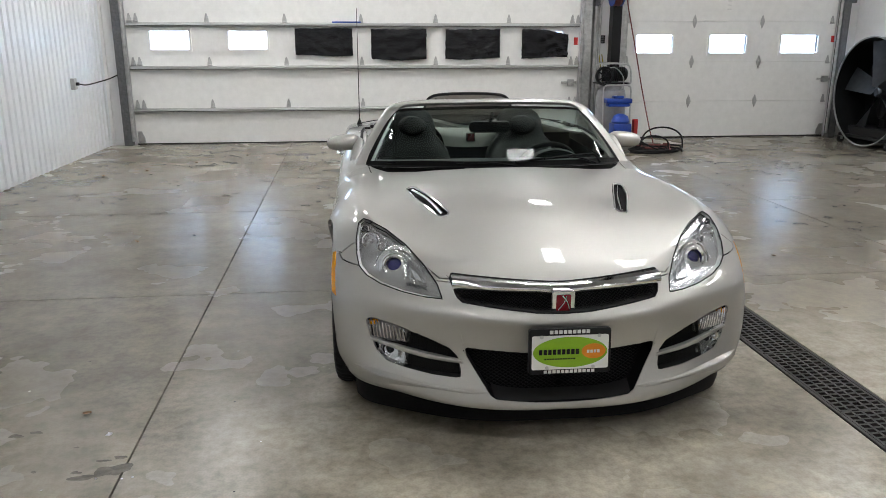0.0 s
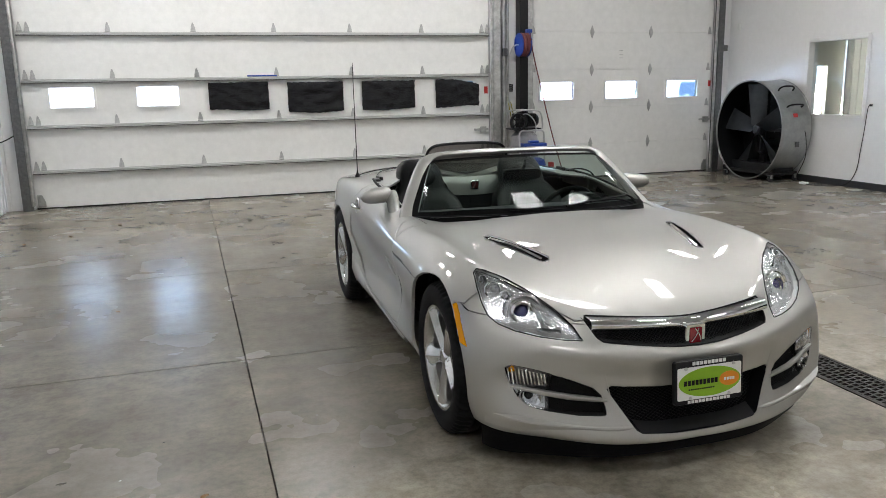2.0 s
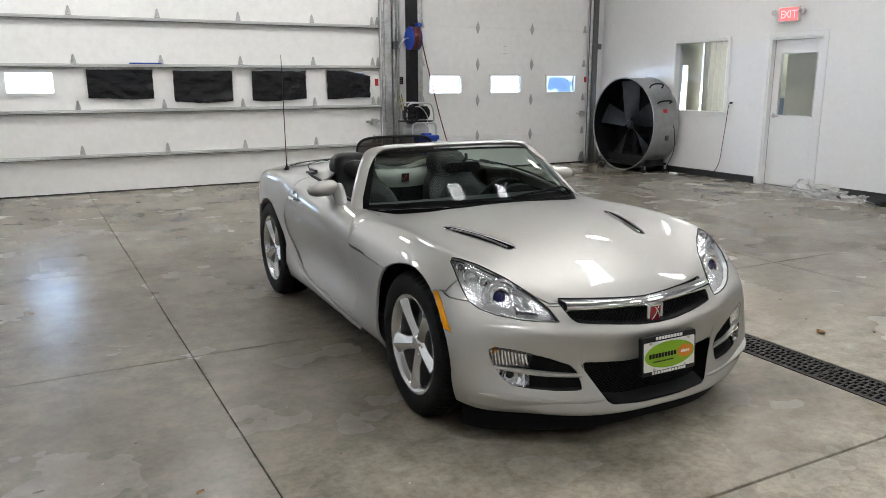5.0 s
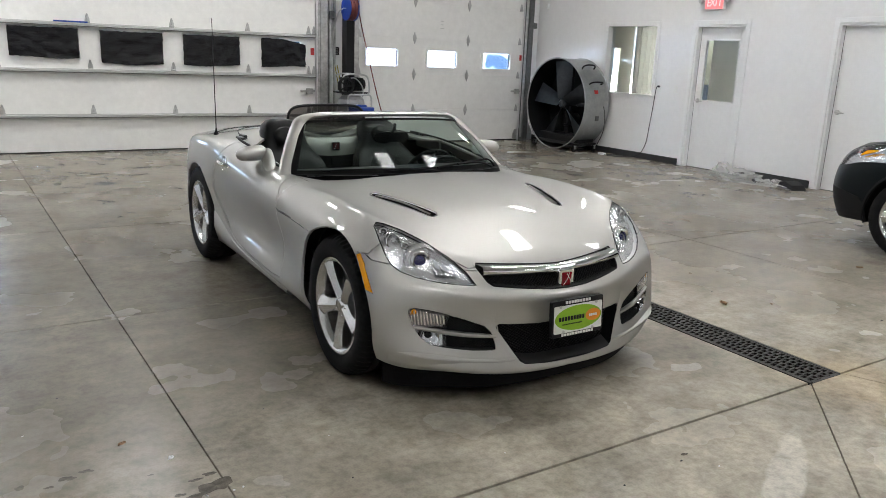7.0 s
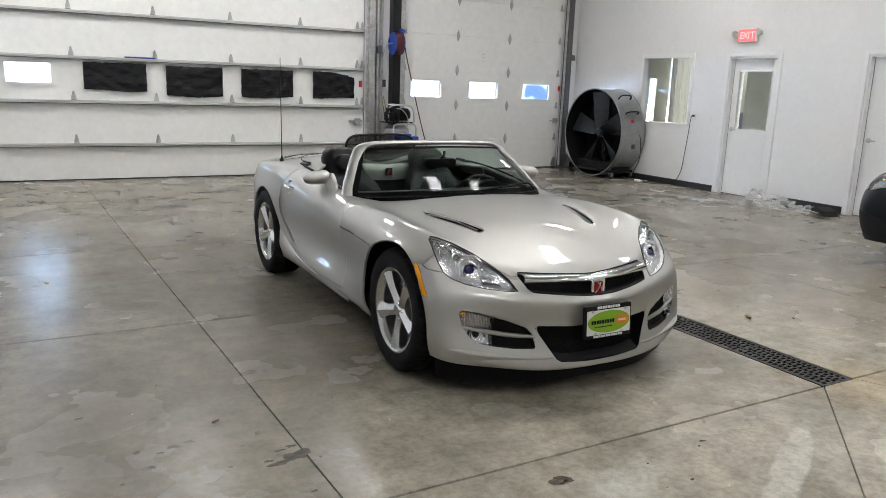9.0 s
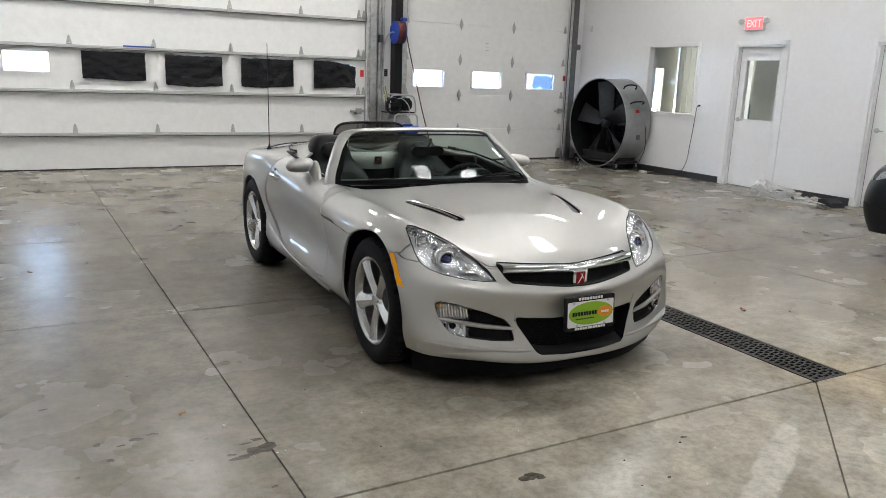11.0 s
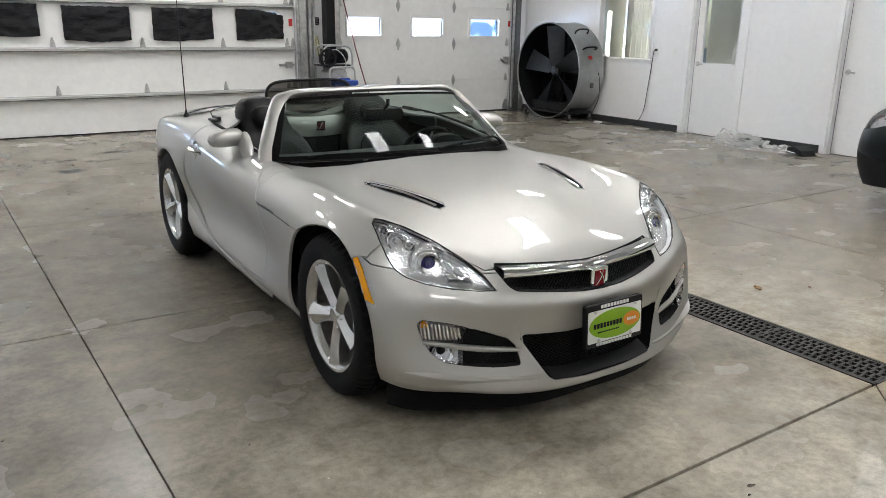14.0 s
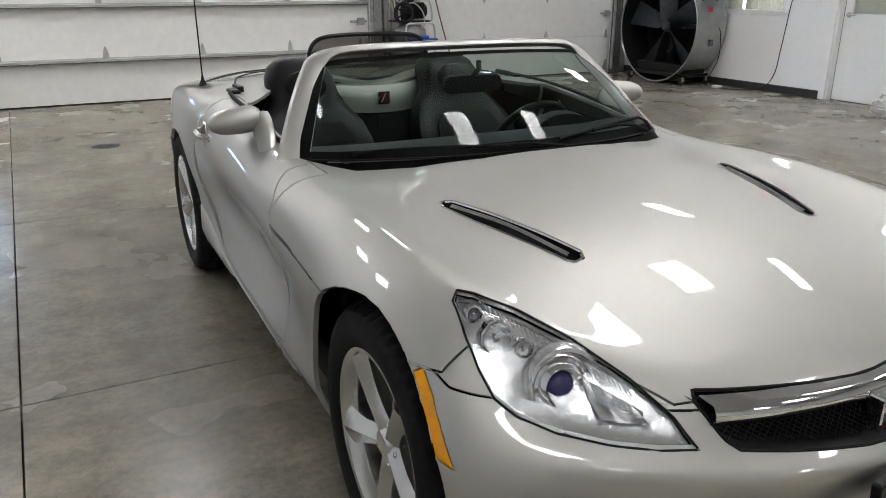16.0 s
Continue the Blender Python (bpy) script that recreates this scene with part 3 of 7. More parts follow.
track(BIG[0] - 0.07, 1, "dark weathered steel door track", M_DARKSTEEL)
track(BIG[1] + 0.07, -1, "galvanised steel door track")
track(SMALL[0] - 0.05, 1, "galvanised steel door track")
track(SMALL[1] + 0.05, -1, "dark weathered steel door track", M_DARKSTEEL)
tagged(part("trim", box(LEFT + 0.06, BACK - 0.02, 0, BIG[0] - 0.13, BACK - 0.001, HIGH, 0.003), M_TRIM), "white jamb panel beside the door", "trim", kind="structure")

# black plastic sheets taped over four windows
def tarp(x0, z0, x1, z1, cut, seed):
    rnd = random.Random(seed)
    nx, nz = 26, 14
    rows = []
    for j in range(nz + 1):
        r = []
        for i in range(nx + 1):
            s, t = i / nx, j / nz
            top = z1 - cut * max(0.0, s - 0.35) ** 1.3
            x = x0 + (x1 - x0) * s + 0.004 * rnd.uniform(-1, 1)
            z = z0 + (top - z0) * t + 0.005 * rnd.uniform(-1, 1) + 0.012 * math.sin(5 * s + seed) * (1 - t)
            w = noise.noise(Vector((x * 4, z * 6 + seed, seed))) * 0.022 + noise.noise(Vector((x * 12, z * 16 + x * 5, seed))) * 0.010
            r.append((x, FACE - 0.034 - abs(w), z))
        rows.append(r)
    sheet = thick(grid(rows), 0.0015)
    return tagged(part("window_cover", sheet, M_TARP, smooth=True), "black plastic sheet taped over a door window", "window cover", group="window covers")


tarp(-0.75, 1.285, 0.09, 1.675, 0.0, 1)
tarp(0.365, 1.225, 1.19, 1.665, 0.0, 2)
tarp(1.475, 1.235, 2.305, 1.665, 0.0, 3)
tarp(2.64, 1.25, 3.36, 1.67, 0.14, 4)

# ---- doors and window of the east wall ----
def frame_set(name, lo, hi, z0, z1, sill):
    w = 0.065
    b = join(box(RIGHT - 0.016, lo - w, z0 if not sill else z0 - w, RIGHT - 0.0005, lo, z1 + w, 0.003), box(RIGHT - 0.016, hi, z0 if not sill else z0 - w, RIGHT - 0.0005, hi + w, z1 + w, 0.003), box(RIGHT - 0.0155, lo, z1, RIGHT - 0.0005, hi, z1 + w, 0.003))
    if sill:
        b = join(b, box(RIGHT - 0.0155, lo, z0 - w, RIGHT - 0.0005, hi, z0, 0.003))
    return b


def swing_door(name, o, glass, label):
    lo, hi, top = o[0], o[2], o[3]
    d = thing(name, pose(0, 0, 0), label, "door", kind="structure")
    part("door_frame", frame_set("f", lo, hi, 0.0, top, False), M_TRIM, d)
    part("jamb", join(box(RIGHT + 0.001, hi - 0.03, 0, RIGHT + 0.158, hi - 0.001, top - 0.001), box(RIGHT + 0.001, lo + 0.001, 0, RIGHT + 0.158, lo + 0.03, top - 0.001), box(RIGHT + 0.001, lo + 0.03, top - 0.03, RIGHT + 0.158, hi - 0.03, top - 0.001)), M_TRIM, d)
    x = RIGHT + 0.075
    a, c = lo + 0.037, hi - 0.037
    if glass:
        g0, g1, gz0, gz1 = lo + 0.145, hi - 0.15, 1.02, 1.88
        b = join(box(x, a, 0.008, x + 0.042, g0, top - 0.034, 0.002), box(x, g1, 0.008, x + 0.042, c, top - 0.034, 0.002), box(x, g0, 0.008, x + 0.042, g1, gz0, 0.002), box(x, g0, gz1, x + 0.042, g1, top - 0.034, 0.002))
        part("leaf", b, M_TRIM, d)
        part("pane", box(x + 0.018, g0, gz0, x + 0.024, g1, gz1), M_PANE, d)
        part("glazing_bead", join(box(x - 0.008, g0 - 0.02, gz0 - 0.02, x + 0.003, g0, gz1 + 0.02, 0.002), box(x - 0.008, g1, gz0 - 0.02, x + 0.003, g1 + 0.02, gz1 + 0.02, 0.002), box(x - 0.0075, g0, gz0 - 0.02, x + 0.003, g1, gz0, 0.002), box(x - 0.0075, g0, gz1, x + 0.003, g1, gz1 + 0.02, 0.002)), M_TRIM, d)
    else:
        part("leaf", box(x, a, 0.008, x + 0.042, c, top - 0.034, 0.002), M_TRIM, d)
    # black strips fill the gap and stand for its shade
    part("gap", join(box(x + 0.004, lo + 0.0305, 0.0, x + 0.012, a - 0.0005, top - 0.031), box(x + 0.004, c + 0.0005, 0.0, x + 0.012, hi - 0.0305, top - 0.031), box(x + 0.004, a, 0.0, x + 0.03, c, 0.0075)), M_BLACK, d, "black strips painting the shade in the gap round the leaf")
    ky = hi - 0.10
    h = part("door_handle", join(moved(lathe([(0.0, 0.0), (0.033, 0.0), (0.033, 0.008), (0.012, 0.012), (0.012, 0.05), (0, 0.05)], 20, "x"), pose(x, ky, 1.005) @ Matrix.Scale(-1, 4, (1, 0, 0))), tube([(x - 0.045, ky, 1.005), (x - 0.055, ky - 0.02, 1.005), (x - 0.056, ky - 0.115, 1.002)], 0.009, 10)), M_GALV, d, "satin steel lever handle", smooth=True)
    return d


swing_door("door_3", DOOR1, True, "white half-glazed office door with lever handle, closed")
swing_door("door_4", DOOR2, False, "plain white flush door with lever handle, closed")
win = thing("window_1", pose(0, 0, 0), "fixed office window in a white frame", "window", kind="structure")
part("window_frame", frame_set("f", WIN[0], WIN[2], WIN[1], WIN[3], True), M_TRIM, win)
part("window_sill", box(RIGHT - 0.03, WIN[0] - 0.08, WIN[1] - 0.024, RIGHT + 0.14, WIN[2] + 0.08, WIN[1] + 0.002, 0.004), M_TRIM, win)
part("pane", box(RIGHT + 0.09, WIN[0], WIN[1], RIGHT + 0.096, WIN[2], WIN[3]), M_PANE, win)
# ---- ceiling lamps ----
M_LAMP = glowing("lamp_diffuser", (1.0, 1.0, 1.0), LAMP_POWER)
LAMP_W, LAMP_L, LAMP_Z = 0.46, 0.94, 4.60


def ceiling_lamp(x, y, turn=0):
    lamp = thing("ceiling_light", pose(x, y, LAMP_Z, 0, 0, turn), "long white rectangular high-bay ceiling light", "ceiling light", group="ceiling lights")
    w, l = LAMP_W / 2, LAMP_L / 2
    part("housing", join(box(-w - 0.02, -l - 0.02, 0.012, w + 0.02, l + 0.02, 0.07, 0.01), box(-0.06, -l, 0.07, 0.06, l, 0.11, 0.01)), M_WHITE, lamp)
    part("diffuser", box(-w, -l, 0.0, w, l, 0.0115), M_LAMP, lamp)
    for q in (-0.4, 0.4):
        part("hanger", tube([(0, q, 0.11), (0, q, HIGH - LAMP_Z - 0.001)], 0.004, 6), M_DARKSTEEL, lamp)
    return lamp


# rows -3.6 and 0.4 and the lamp at 6.2 are unseen, added as fill
for ly, row in ((-3.6, (-1.2, 4.6)), (0.4, (-0.6, 4.6)), (4.4, (1.95, 3.35, 6.2)), (8.2, (-2.4, 6.4)), (10.2, (-1.9, 0.3, 2.9))):
    for lx in row:
        ceiling_lamp(lx, ly)
# ---- the silver roadster ----
def paint_material(name, color, metal, rough):
    m = bpy.data.materials.new(name)
    m.use_nodes = True
    t = m.node_tree
    b = t.nodes["Principled BSDF"]
    b.inputs["Metallic"].default_value, b.inputs["Roughness"].default_value = metal, rough
    b.inputs["Coat Weight"].default_value, b.inputs["Coat Roughness"].default_value = 1.0, 0.02
    b.inputs["Specular Tint"].default_value = (0.30, 0.31, 0.33, 1)     # flake paint falls off towards its edges
    coord = t.nodes.new("ShaderNodeTexCoord")
    fl = t.nodes.new("ShaderNodeTexNoise")
    fl.inputs["Scale"].default_value, fl.inputs["Detail"].default_value = 900.0, 1.0
    t.links.new(coord.outputs["Object"], fl.inputs["Vector"])
    r = t.nodes.new("ShaderNodeMapRange")
    r.inputs[3].default_value, r.inputs[4].default_value = 0.90, 1.10
    t.links.new(fl.outputs[0], r.inputs[0])
    mx = t.nodes.new("ShaderNodeMix")
    mx.data_type, mx.blend_type = "RGBA", "MULTIPLY"
    mx.inputs[0].default_value = 1.0
    mx.inputs[6].default_value = (*color, 1)
    cc = t.nodes.new("ShaderNodeCombineColor")
    for i in range(3):
        t.links.new(r.outputs[0], cc.inputs[i])
    t.links.new(cc.outputs[0], mx.inputs[7])
    t.links.new(mx.outputs[2], b.inputs["Base Color"])
    return m


M_PAINT = paint_material("silver_paint", (0.535, 0.526, 0.498), 0.86, 0.55)
M_LEATHER = material("black_leather", (0.006, 0.006, 0.0065), 0.42, spec=0.20, grain=0.25, grain_size=60, bump=0.0006, bump_size=300)
M_TRIMDARK = material("dark_trim", (0.018, 0.018, 0.019), 0.58, spec=0.2, grain=0.2, grain_size=70, bump=0.0003, bump_size=400)
M_TYRE = material("tyre_rubber", (0.011, 0.011, 0.012), 0.75, spec=0.15, grain=0.3, grain_size=45, stain=(0.015, 0.0145, 0.0135), stain_size=9, stain_amount=0.5)
M_ALLOY = material("silver_alloy", (0.70, 0.70, 0.69), 0.22, metal=0.88, grain=0.06, grain_size=60, coat=0.5)
M_DISC = material("brake_steel", (0.30, 0.29, 0.28), 0.38, metal=0.9, grain=0.3, grain_size=40)
M_REFLECT = material("lamp_reflector", (0.74, 0.74, 0.75), 0.16, metal=0.92, grain=0.12, grain_size=60, bump=0.004, bump_size=34)
M_LAMPWALL = material("lamp_wall_plastic", (0.72, 0.72, 0.72), 0.35, metal=0.2, grain=0.08, grain_size=30)
M_HOUSING = material("lamp_housing", (0.74, 0.74, 0.75), 0.24, metal=0.85, grain=0.10, grain_size=30, bump=0.003, bump_size=16)
M_AMBER = material("amber_lens", (0.92, 0.37, 0.003), 0.15, coat=0.6, grain=0.08, grain_size=90)
M_LENS = glass_material("lamp_cover", (0.95, 0.96, 0.97), 0.0, ior=1.42)
M_SCREEN = glass_material("windscreen_glass", (0.57, 0.68, 0.63), 0.0, ior=1.28)
M_FRIT = material("black_glass_border", (0.005, 0.005, 0.005), 0.6, spec=0.03, grain=0.1, grain_size=60)
M_SMOKE = glass_material("smoked_glass", (0.22, 0.20, 0.19), 0.02, ior=1.45)
M_BLUEGLASS = material("projector_glass", (0.03, 0.03, 0.12), 0.03, coat=1.0)
M_BADGEDARK = material("badge_dark_red", (0.07, 0.010, 0.011), 0.3, coat=0.5, grain=0.1, grain_size=80)
M_BADGE = material("badge_red", (0.22, 0.006, 0.012), 0.25, coat=0.7, grain=0.1, grain_size=80)
M_SPLITTER = material("splitter_plastic", (0.016, 0.016, 0.017), 0.55, grain=0.15, grain_size=60, bump=0.0003, bump_size=300)
M_MESH = material("grille_black", (0.007, 0.007, 0.008), 0.6, spec=0.12, grain=0.3, grain_size=80)

CAR = pose(0.885, 3.32, 0, 0, 0, -0.7)
car = thing("sports_car", CAR, "silver two-seat convertible sports car with its top down", "car")

# Feature lines of one side of the body, from the nose's middle round the corner and along the flank to the tail's middle:
# across, along (0 at the front axle, growing to the rear), up.
SILL = [(0, -.690, .150), (.35, -.665, .154), (.62, -.545, .170), (.79, -.39, .186), (.83, 0, .20), (.82, .38, .19), (.80, .8, .185), (.79, 1.3, .185), (.80, 1.75, .185), (.83, 2.05, .19), (.85, 2.36, .21), (.82, 2.75, .25), (.70, 3.02, .27), (.40, 3.15, .28), (0, 3.19, .28)]
CHIN = [(0, -.724, .170), (.36, -.697, .182), (.66, -.560, .218), (.835, -.37, .27), (.875, 0, .29), (.862, .38, .27), (.858, .8, .255), (.852, 1.3, .255), (.858, 1.75, .265), (.875, 2.05, .29), (.90, 2.36, .31), (.866, 2.75, .33), (.74, 3.04, .35), (.42, 3.18, .36), (0, 3.22, .36)]
FLANK = [(0, -.660, .350), (.36, -.640, .352), (.68, -.508, .365), (.852, -.36, .40), (.89, 0, .45), (.870, .38, .42), (.824, .8, .40), (.812, 1.3, .40), (.830, 1.75, .42), (.882, 2.05, .45), (.906, 2.36, .48), (.872, 2.75, .47), (.75, 3.05, .48), (.43, 3.19, .50), (0, 3.23, .50)]
WAIST = [(0, -.702, .472), (.36, -.652, .490), (.67, -.495, .522), (.855, -.325, .53), (.897, 0, .60), (.876, .38, .57), (.848, .8, .56), (.840, 1.3, .57), (.852, 1.75, .59), (.890, 2.05, .61), (.905, 2.36, .64), (.868, 2.75, .63), (.74, 3.04, .62), (.43, 3.18, .64), (0, 3.22, .64)]
SHOULDER = [(0, -.668, .522), (.36, -.604, .542), (.625, -.425, .59), (.805, -.29, .645), (.868, 0, .705), (.870, .38, .70), (.870, .8, .705), (.870, 1.3, .74), (.868, 1.75, .772), (.866, 2.05, .815), (.864, 2.415, .830), (.838, 2.75, .810), (.70, 2.99, .76), (.41, 3.13, .78), (0, 3.18, .79)]
CREST = [(0, -.602, .582), (.345, -.530, .612), (.555, -.365, .675), (.705, -.205, .755), (.755, .05, .79), (.765, .40, .80), (.780, .8, .795), (.775, 1.3, .855), (.778, 1.75, .893), (.795, 2.05, .898), (.788, 2.4, .890), (.745, 2.72, .872), (.58, 2.90, .87), (.34, 3.01, .88), (0, 3.05, .885)]
VALLEY = [(0, -.495, .660), (.27, -.415, .677), (.43, -.255, .720), (.545, -.10, .760), (.60, .10, .785), (.615, .42, .803), (.62, .8, .815), (.63, 1.3, .86), (.63, 1.75, .90), (.60, 2.07, .925), (.56, 2.35, .925), (.50, 2.62, .91), (.41, 2.76, .905), (.23, 2.84, .905), (0, 2.87, .91)]
DOME = [(0, -.30, .737), (.15, -.225, .749), (.245, -.10, .773), (.30, .03, .797), (.325, .20, .819), (.335, .45, .840), (.34, .8, .865), (.34, 1.3, .89), (.34, 1.75, .91), (.32, 2.10, .965), (.30, 2.33, .95), (.26, 2.50, .92), (.2, 2.6, .91), (.1, 2.66, .91), (0, 2.68, .91)]
SPINE = [(0, -.16, .781), (0, -.11, .792), (0, -.01, .812), (0, .10, .827), (0, .23, .841), (0, .46, .858), (0, .8, .885), (0, 1.3, .89), (0, 1.75, .89), (0, 2.05, .905), (0, 2.25, .905), (0, 2.38, .90), (0, 2.45, .90), (0, 2.5, .90), (0, 2.53, .90)]


def cubic(ts, ys, q):
    """Natural cubic through (ts, ys) at the places q; ys may have many columns."""
    n = len(ts)
    h = np.diff(ts)
    A, r = np.eye(n), np.zeros_like(ys)
    for i in range(1, n - 1):
        A[i, i - 1], A[i, i], A[i, i + 1] = h[i - 1], 2 * (h[i - 1] + h[i]), h[i]
        r[i] = 6 * ((ys[i + 1] - ys[i]) / h[i] - (ys[i] - ys[i - 1]) / h[i - 1])
    m = np.linalg.solve(A, r)
    k = np.clip(np.searchsorted(ts, q, side="right") - 1, 0, n - 2)
    a, b = (ts[k + 1] - q)[:, None], (q - ts[k])[:, None]
    H = h[k][:, None]
    return m[k] * a ** 3 / (6 * H) + m[k + 1] * b ** 3 / (6 * H) + (ys[k] / H - m[k] * H / 6) * a + (ys[k + 1] / H - m[k + 1] * H / 6) * b


lines = np.array([SILL, CHIN, FLANK, WAIST, SHOULDER, CREST, VALLEY, DOME, SPINE], float)
NC, NR = 168, 73
flow = []
for ln in lines:
    ext = np.vstack([ln[1] * (-1, 1, 1), ln, ln[-2] * (-1, 1, 1)])     # mirrored ends keep the middle smooth
    flow.append(cubic(np.arange(-1.0, 16.0), ext, np.linspace(0, 14, NC)))
flow = np.array(flow)
gap = np.concatenate([[0], np.cumsum(np.sqrt(np.linalg.norm(np.diff(lines, axis=0), axis=2)).mean(axis=1))])
sheet_pts = np.zeros((NR, NC, 3))
for c in range(NC):
    col = flow[:, c]
    ext = np.vstack([col, col[-2] * (-1, 1, 1)])
    sheet_pts[:, c] = cubic(np.concatenate([gap, [2 * gap[-1] - gap[-2]]]), ext, np.linspace(0, gap[-1], NR))
# the hood is one even dome across, flowing into the fender crests
dome_v = np.linspace(-.62, .90, 153)
bend = np.clip((.15 - dome_v) / .45, 0, 1)
bend = .16 + .80 * bend * bend * (3 - 2 * bend)
dome_s = .175 + np.cumsum(bend[::-1])[::-1] * .01
dome_s += .175 - np.interp(-.1, dome_v, dome_s)
dome_z = np.cumsum(dome_s) * .01
dome_z += .795 - np.interp(-.1, dome_v, dome_z)
param = np.linspace(0, gap[-1], NR)
for r in range(NR):
    inner = np.clip((param[r] - gap[5]) / (gap[7] - gap[5]) * 1.15, 0, 1)
    inner = inner * inner * (3 - 2 * inner)
    for c in range(NC):
        u, v, z = sheet_pts[r, c]
        if inner > 0 and v < .85:
            wrap = .42 * np.clip((.45 - v) / .95, 0, 1)
            target = np.interp(max(v - wrap * u * u, -.52), dome_v, dome_z) - u * u / 6.2
            w = inner * np.clip((.80 - v) / .35, 0, 1) * np.clip((v + .52) / .16, 0, 1)
            sheet_pts[r, c, 2] = z + (target - z) * w
even = np.clip((param - gap[5] - .25 * (gap[6] - gap[5])) / (.6 * (gap[6] - gap[5])), 0, 1)[:, None] * np.clip((.72 - sheet_pts[:, :, 1]) / .2, 0, 1) * np.clip((sheet_pts[:, :, 1] + .50) / .12, 0, 1)
flip = np.array((-1, 1, 1))
for _ in range(60):
    wide = np.concatenate([(sheet_pts[:, 1] * flip)[:, None], sheet_pts, (sheet_pts[:, -2] * flip)[:, None]], axis=1)
    tall = np.concatenate([wide, (wide[-2] * flip)[None]], axis=0)
    mean = sheet_pts.copy()
    mean[1:] = (tall[:-2, 1:-1] + tall[2:, 1:-1] + tall[1:-1, :-2] + tall[1:-1, 2:]) / 4
    sheet_pts += (mean - sheet_pts) * even[:, :, None] * .5
sheet_pts[:, 0, 0] = sheet_pts[:, -1, 0] = 0.0
sheet_pts[-1, :, 0] = 0.0
body = grid([[tuple(p) for p in r] for r in sheet_pts])
bmesh.ops.remove_doubles(body, verts=body.verts, dist=0.0004)
zone = body.faces.layers.int.new("zone")


def inside(p, poly):
    x, y = p
    hit = False
    for (x0, y0), (x1, y1) in zip(poly, poly[1:] + poly[:1]):
        if (y0 > y) != (y1 > y) and x < (x1 - x0) * (y - y0) / (y1 - y0) + x0:
            hit = not hit
    return hit


def carve(bm, poly, view, number, keep=lambda c: True):
    """Cuts an outline, seen along one axis, into the skin, and numbers the faces within it."""
    i, j = {"front": (0, 2), "side": (1, 2), "top": (0, 1)}[view]
    lay = bm.faces.layers.int["zone"]
    for (a0, b0), (a1, b1) in zip(poly, poly[1:] + poly[:1]):
        lo_a, hi_a, lo_b, hi_b = min(a0, a1) - 0.002, max(a0, a1) + 0.002, min(b0, b1) - 0.002, max(b0, b1) + 0.002
        fs = []
        for f in bm.faces:
            c = f.calc_center_median()
            if abs(c[i] - (lo_a + hi_a) / 2) > 0.06 + (hi_a - lo_a) / 2 or abs(c[j] - (lo_b + hi_b) / 2) > 0.06 + (hi_b - lo_b) / 2 or not keep(c):
                continue
            aa, bb = [v.co[i] for v in f.verts], [v.co[j] for v in f.verts]
            if max(aa) >= lo_a and min(aa) <= hi_a and max(bb) >= lo_b and min(bb) <= hi_b:
                fs.append(f)
        if not fs:
            continue
        p, n = [0.0, 0.0, 0.0], [0.0, 0.0, 0.0]
        p[i], p[j] = a0, b0
        n[i], n[j] = b1 - b0, a0 - a1
        geom = list({*fs, *[e for f in fs for e in f.edges], *[v for f in fs for v in f.verts]})
        bmesh.ops.bisect_plane(bm, geom=geom, dist=1e-5, plane_co=p, plane_no=Vector(n).normalized())
    for f in bm.faces:
        c = f.calc_center_median()
        if keep(c) and inside((c[i], c[j]), poly):
            f[lay] = number


def circle(cx, cy, r, n, a0=0, a1=360):
    return [(cx + r * math.cos(radians(a0 + (a1 - a0) * k / n)), cy + r * math.sin(radians(a0 + (a1 - a0) * k / n))) for k in range(n)]


TURN, MIST = 15, 16
GONE, COCKPIT, LAMP, GRILLE, LOWER, FOG, BUMPER, HOOD, DOOR, MARKER, REAR, VENT, FENDER, SIDEVENT = 1, 2, 3, 4, 5, 6, 7, 8, 9, 10, 11, 12, 13, 14
outer = lambda c: c[0] > 0.55
nose = lambda c: c[1] < -0.05
HEADLAMP = [(.436, .545), (.450, .586), (.494, .640), (.560, .695), (.632, .737), (.695, .761), (.722, .765), (.742, .752), (.752, .71), (.752, .66), (.742, .618), (.715, .592), (.66, .570), (.58, .555), (.50, .547)]
UPPER_GRILLE = [(-.01, .600), (.15, .608), (.395, .622), (.403, .607), (.382, .554), (.364, .541), (.22, .527), (.10, .516), (-.01, .512)]
LOWER_GRILLE = [(-.01, .352), (.15, .355), (.348, .374), (.364, .364), (.318, .290), (.270, .212), (.246, .197), (.1, .184), (-.01, .182)]
FOG_CLUSTER = [(.722, .442), (.70, .452), (.62, .438), (.50, .402), (.415, .368), (.388, .340), (.378, .300), (.375, .268), (.48, .272), (.58, .284), (.645, .298), (.68, .33), (.705, .38)]
HOOD_EDGE = [(-.01, -.612), (.10, -.603), (.25, -.572), (.36, -.532), (.44, -.505), (.52, -.41), (.60, -.315), (.655, -.235), (.66, -.10), (.655, .20), (.665, .5), (.69, .80), (.70, .90), (.60, .72), (.45, .62), (.25, .565), (-.01, .55)]
BAY = [(-.01, .55), (.25, .565), (.45, .62), (.60, .72), (.70, .90), (.722, 1.05), (.735, 1.3), (.728, 1.56), (.705, 1.64), (.655, 1.71), (.60, 1.80), (.54, 1.88), (.42, 1.99), (.28, 2.02), (.18, 1.975), (-.01, 1.96)]
DOOR_EDGE = [(.735, .28), (.735, .55), (.735, .67), (.76, .74), (.855, .80), (.90, 1.0), (1.79, 1.0), (1.80, .90), (1.87, .82), (1.94, .74), (1.975, .65), (1.975, .57), (1.945, .50), (1.89, .444), (1.80, .375), (1.68, .322), (1.55, .292), (1.385, .275), (1.1, .27), (.86, .268)]
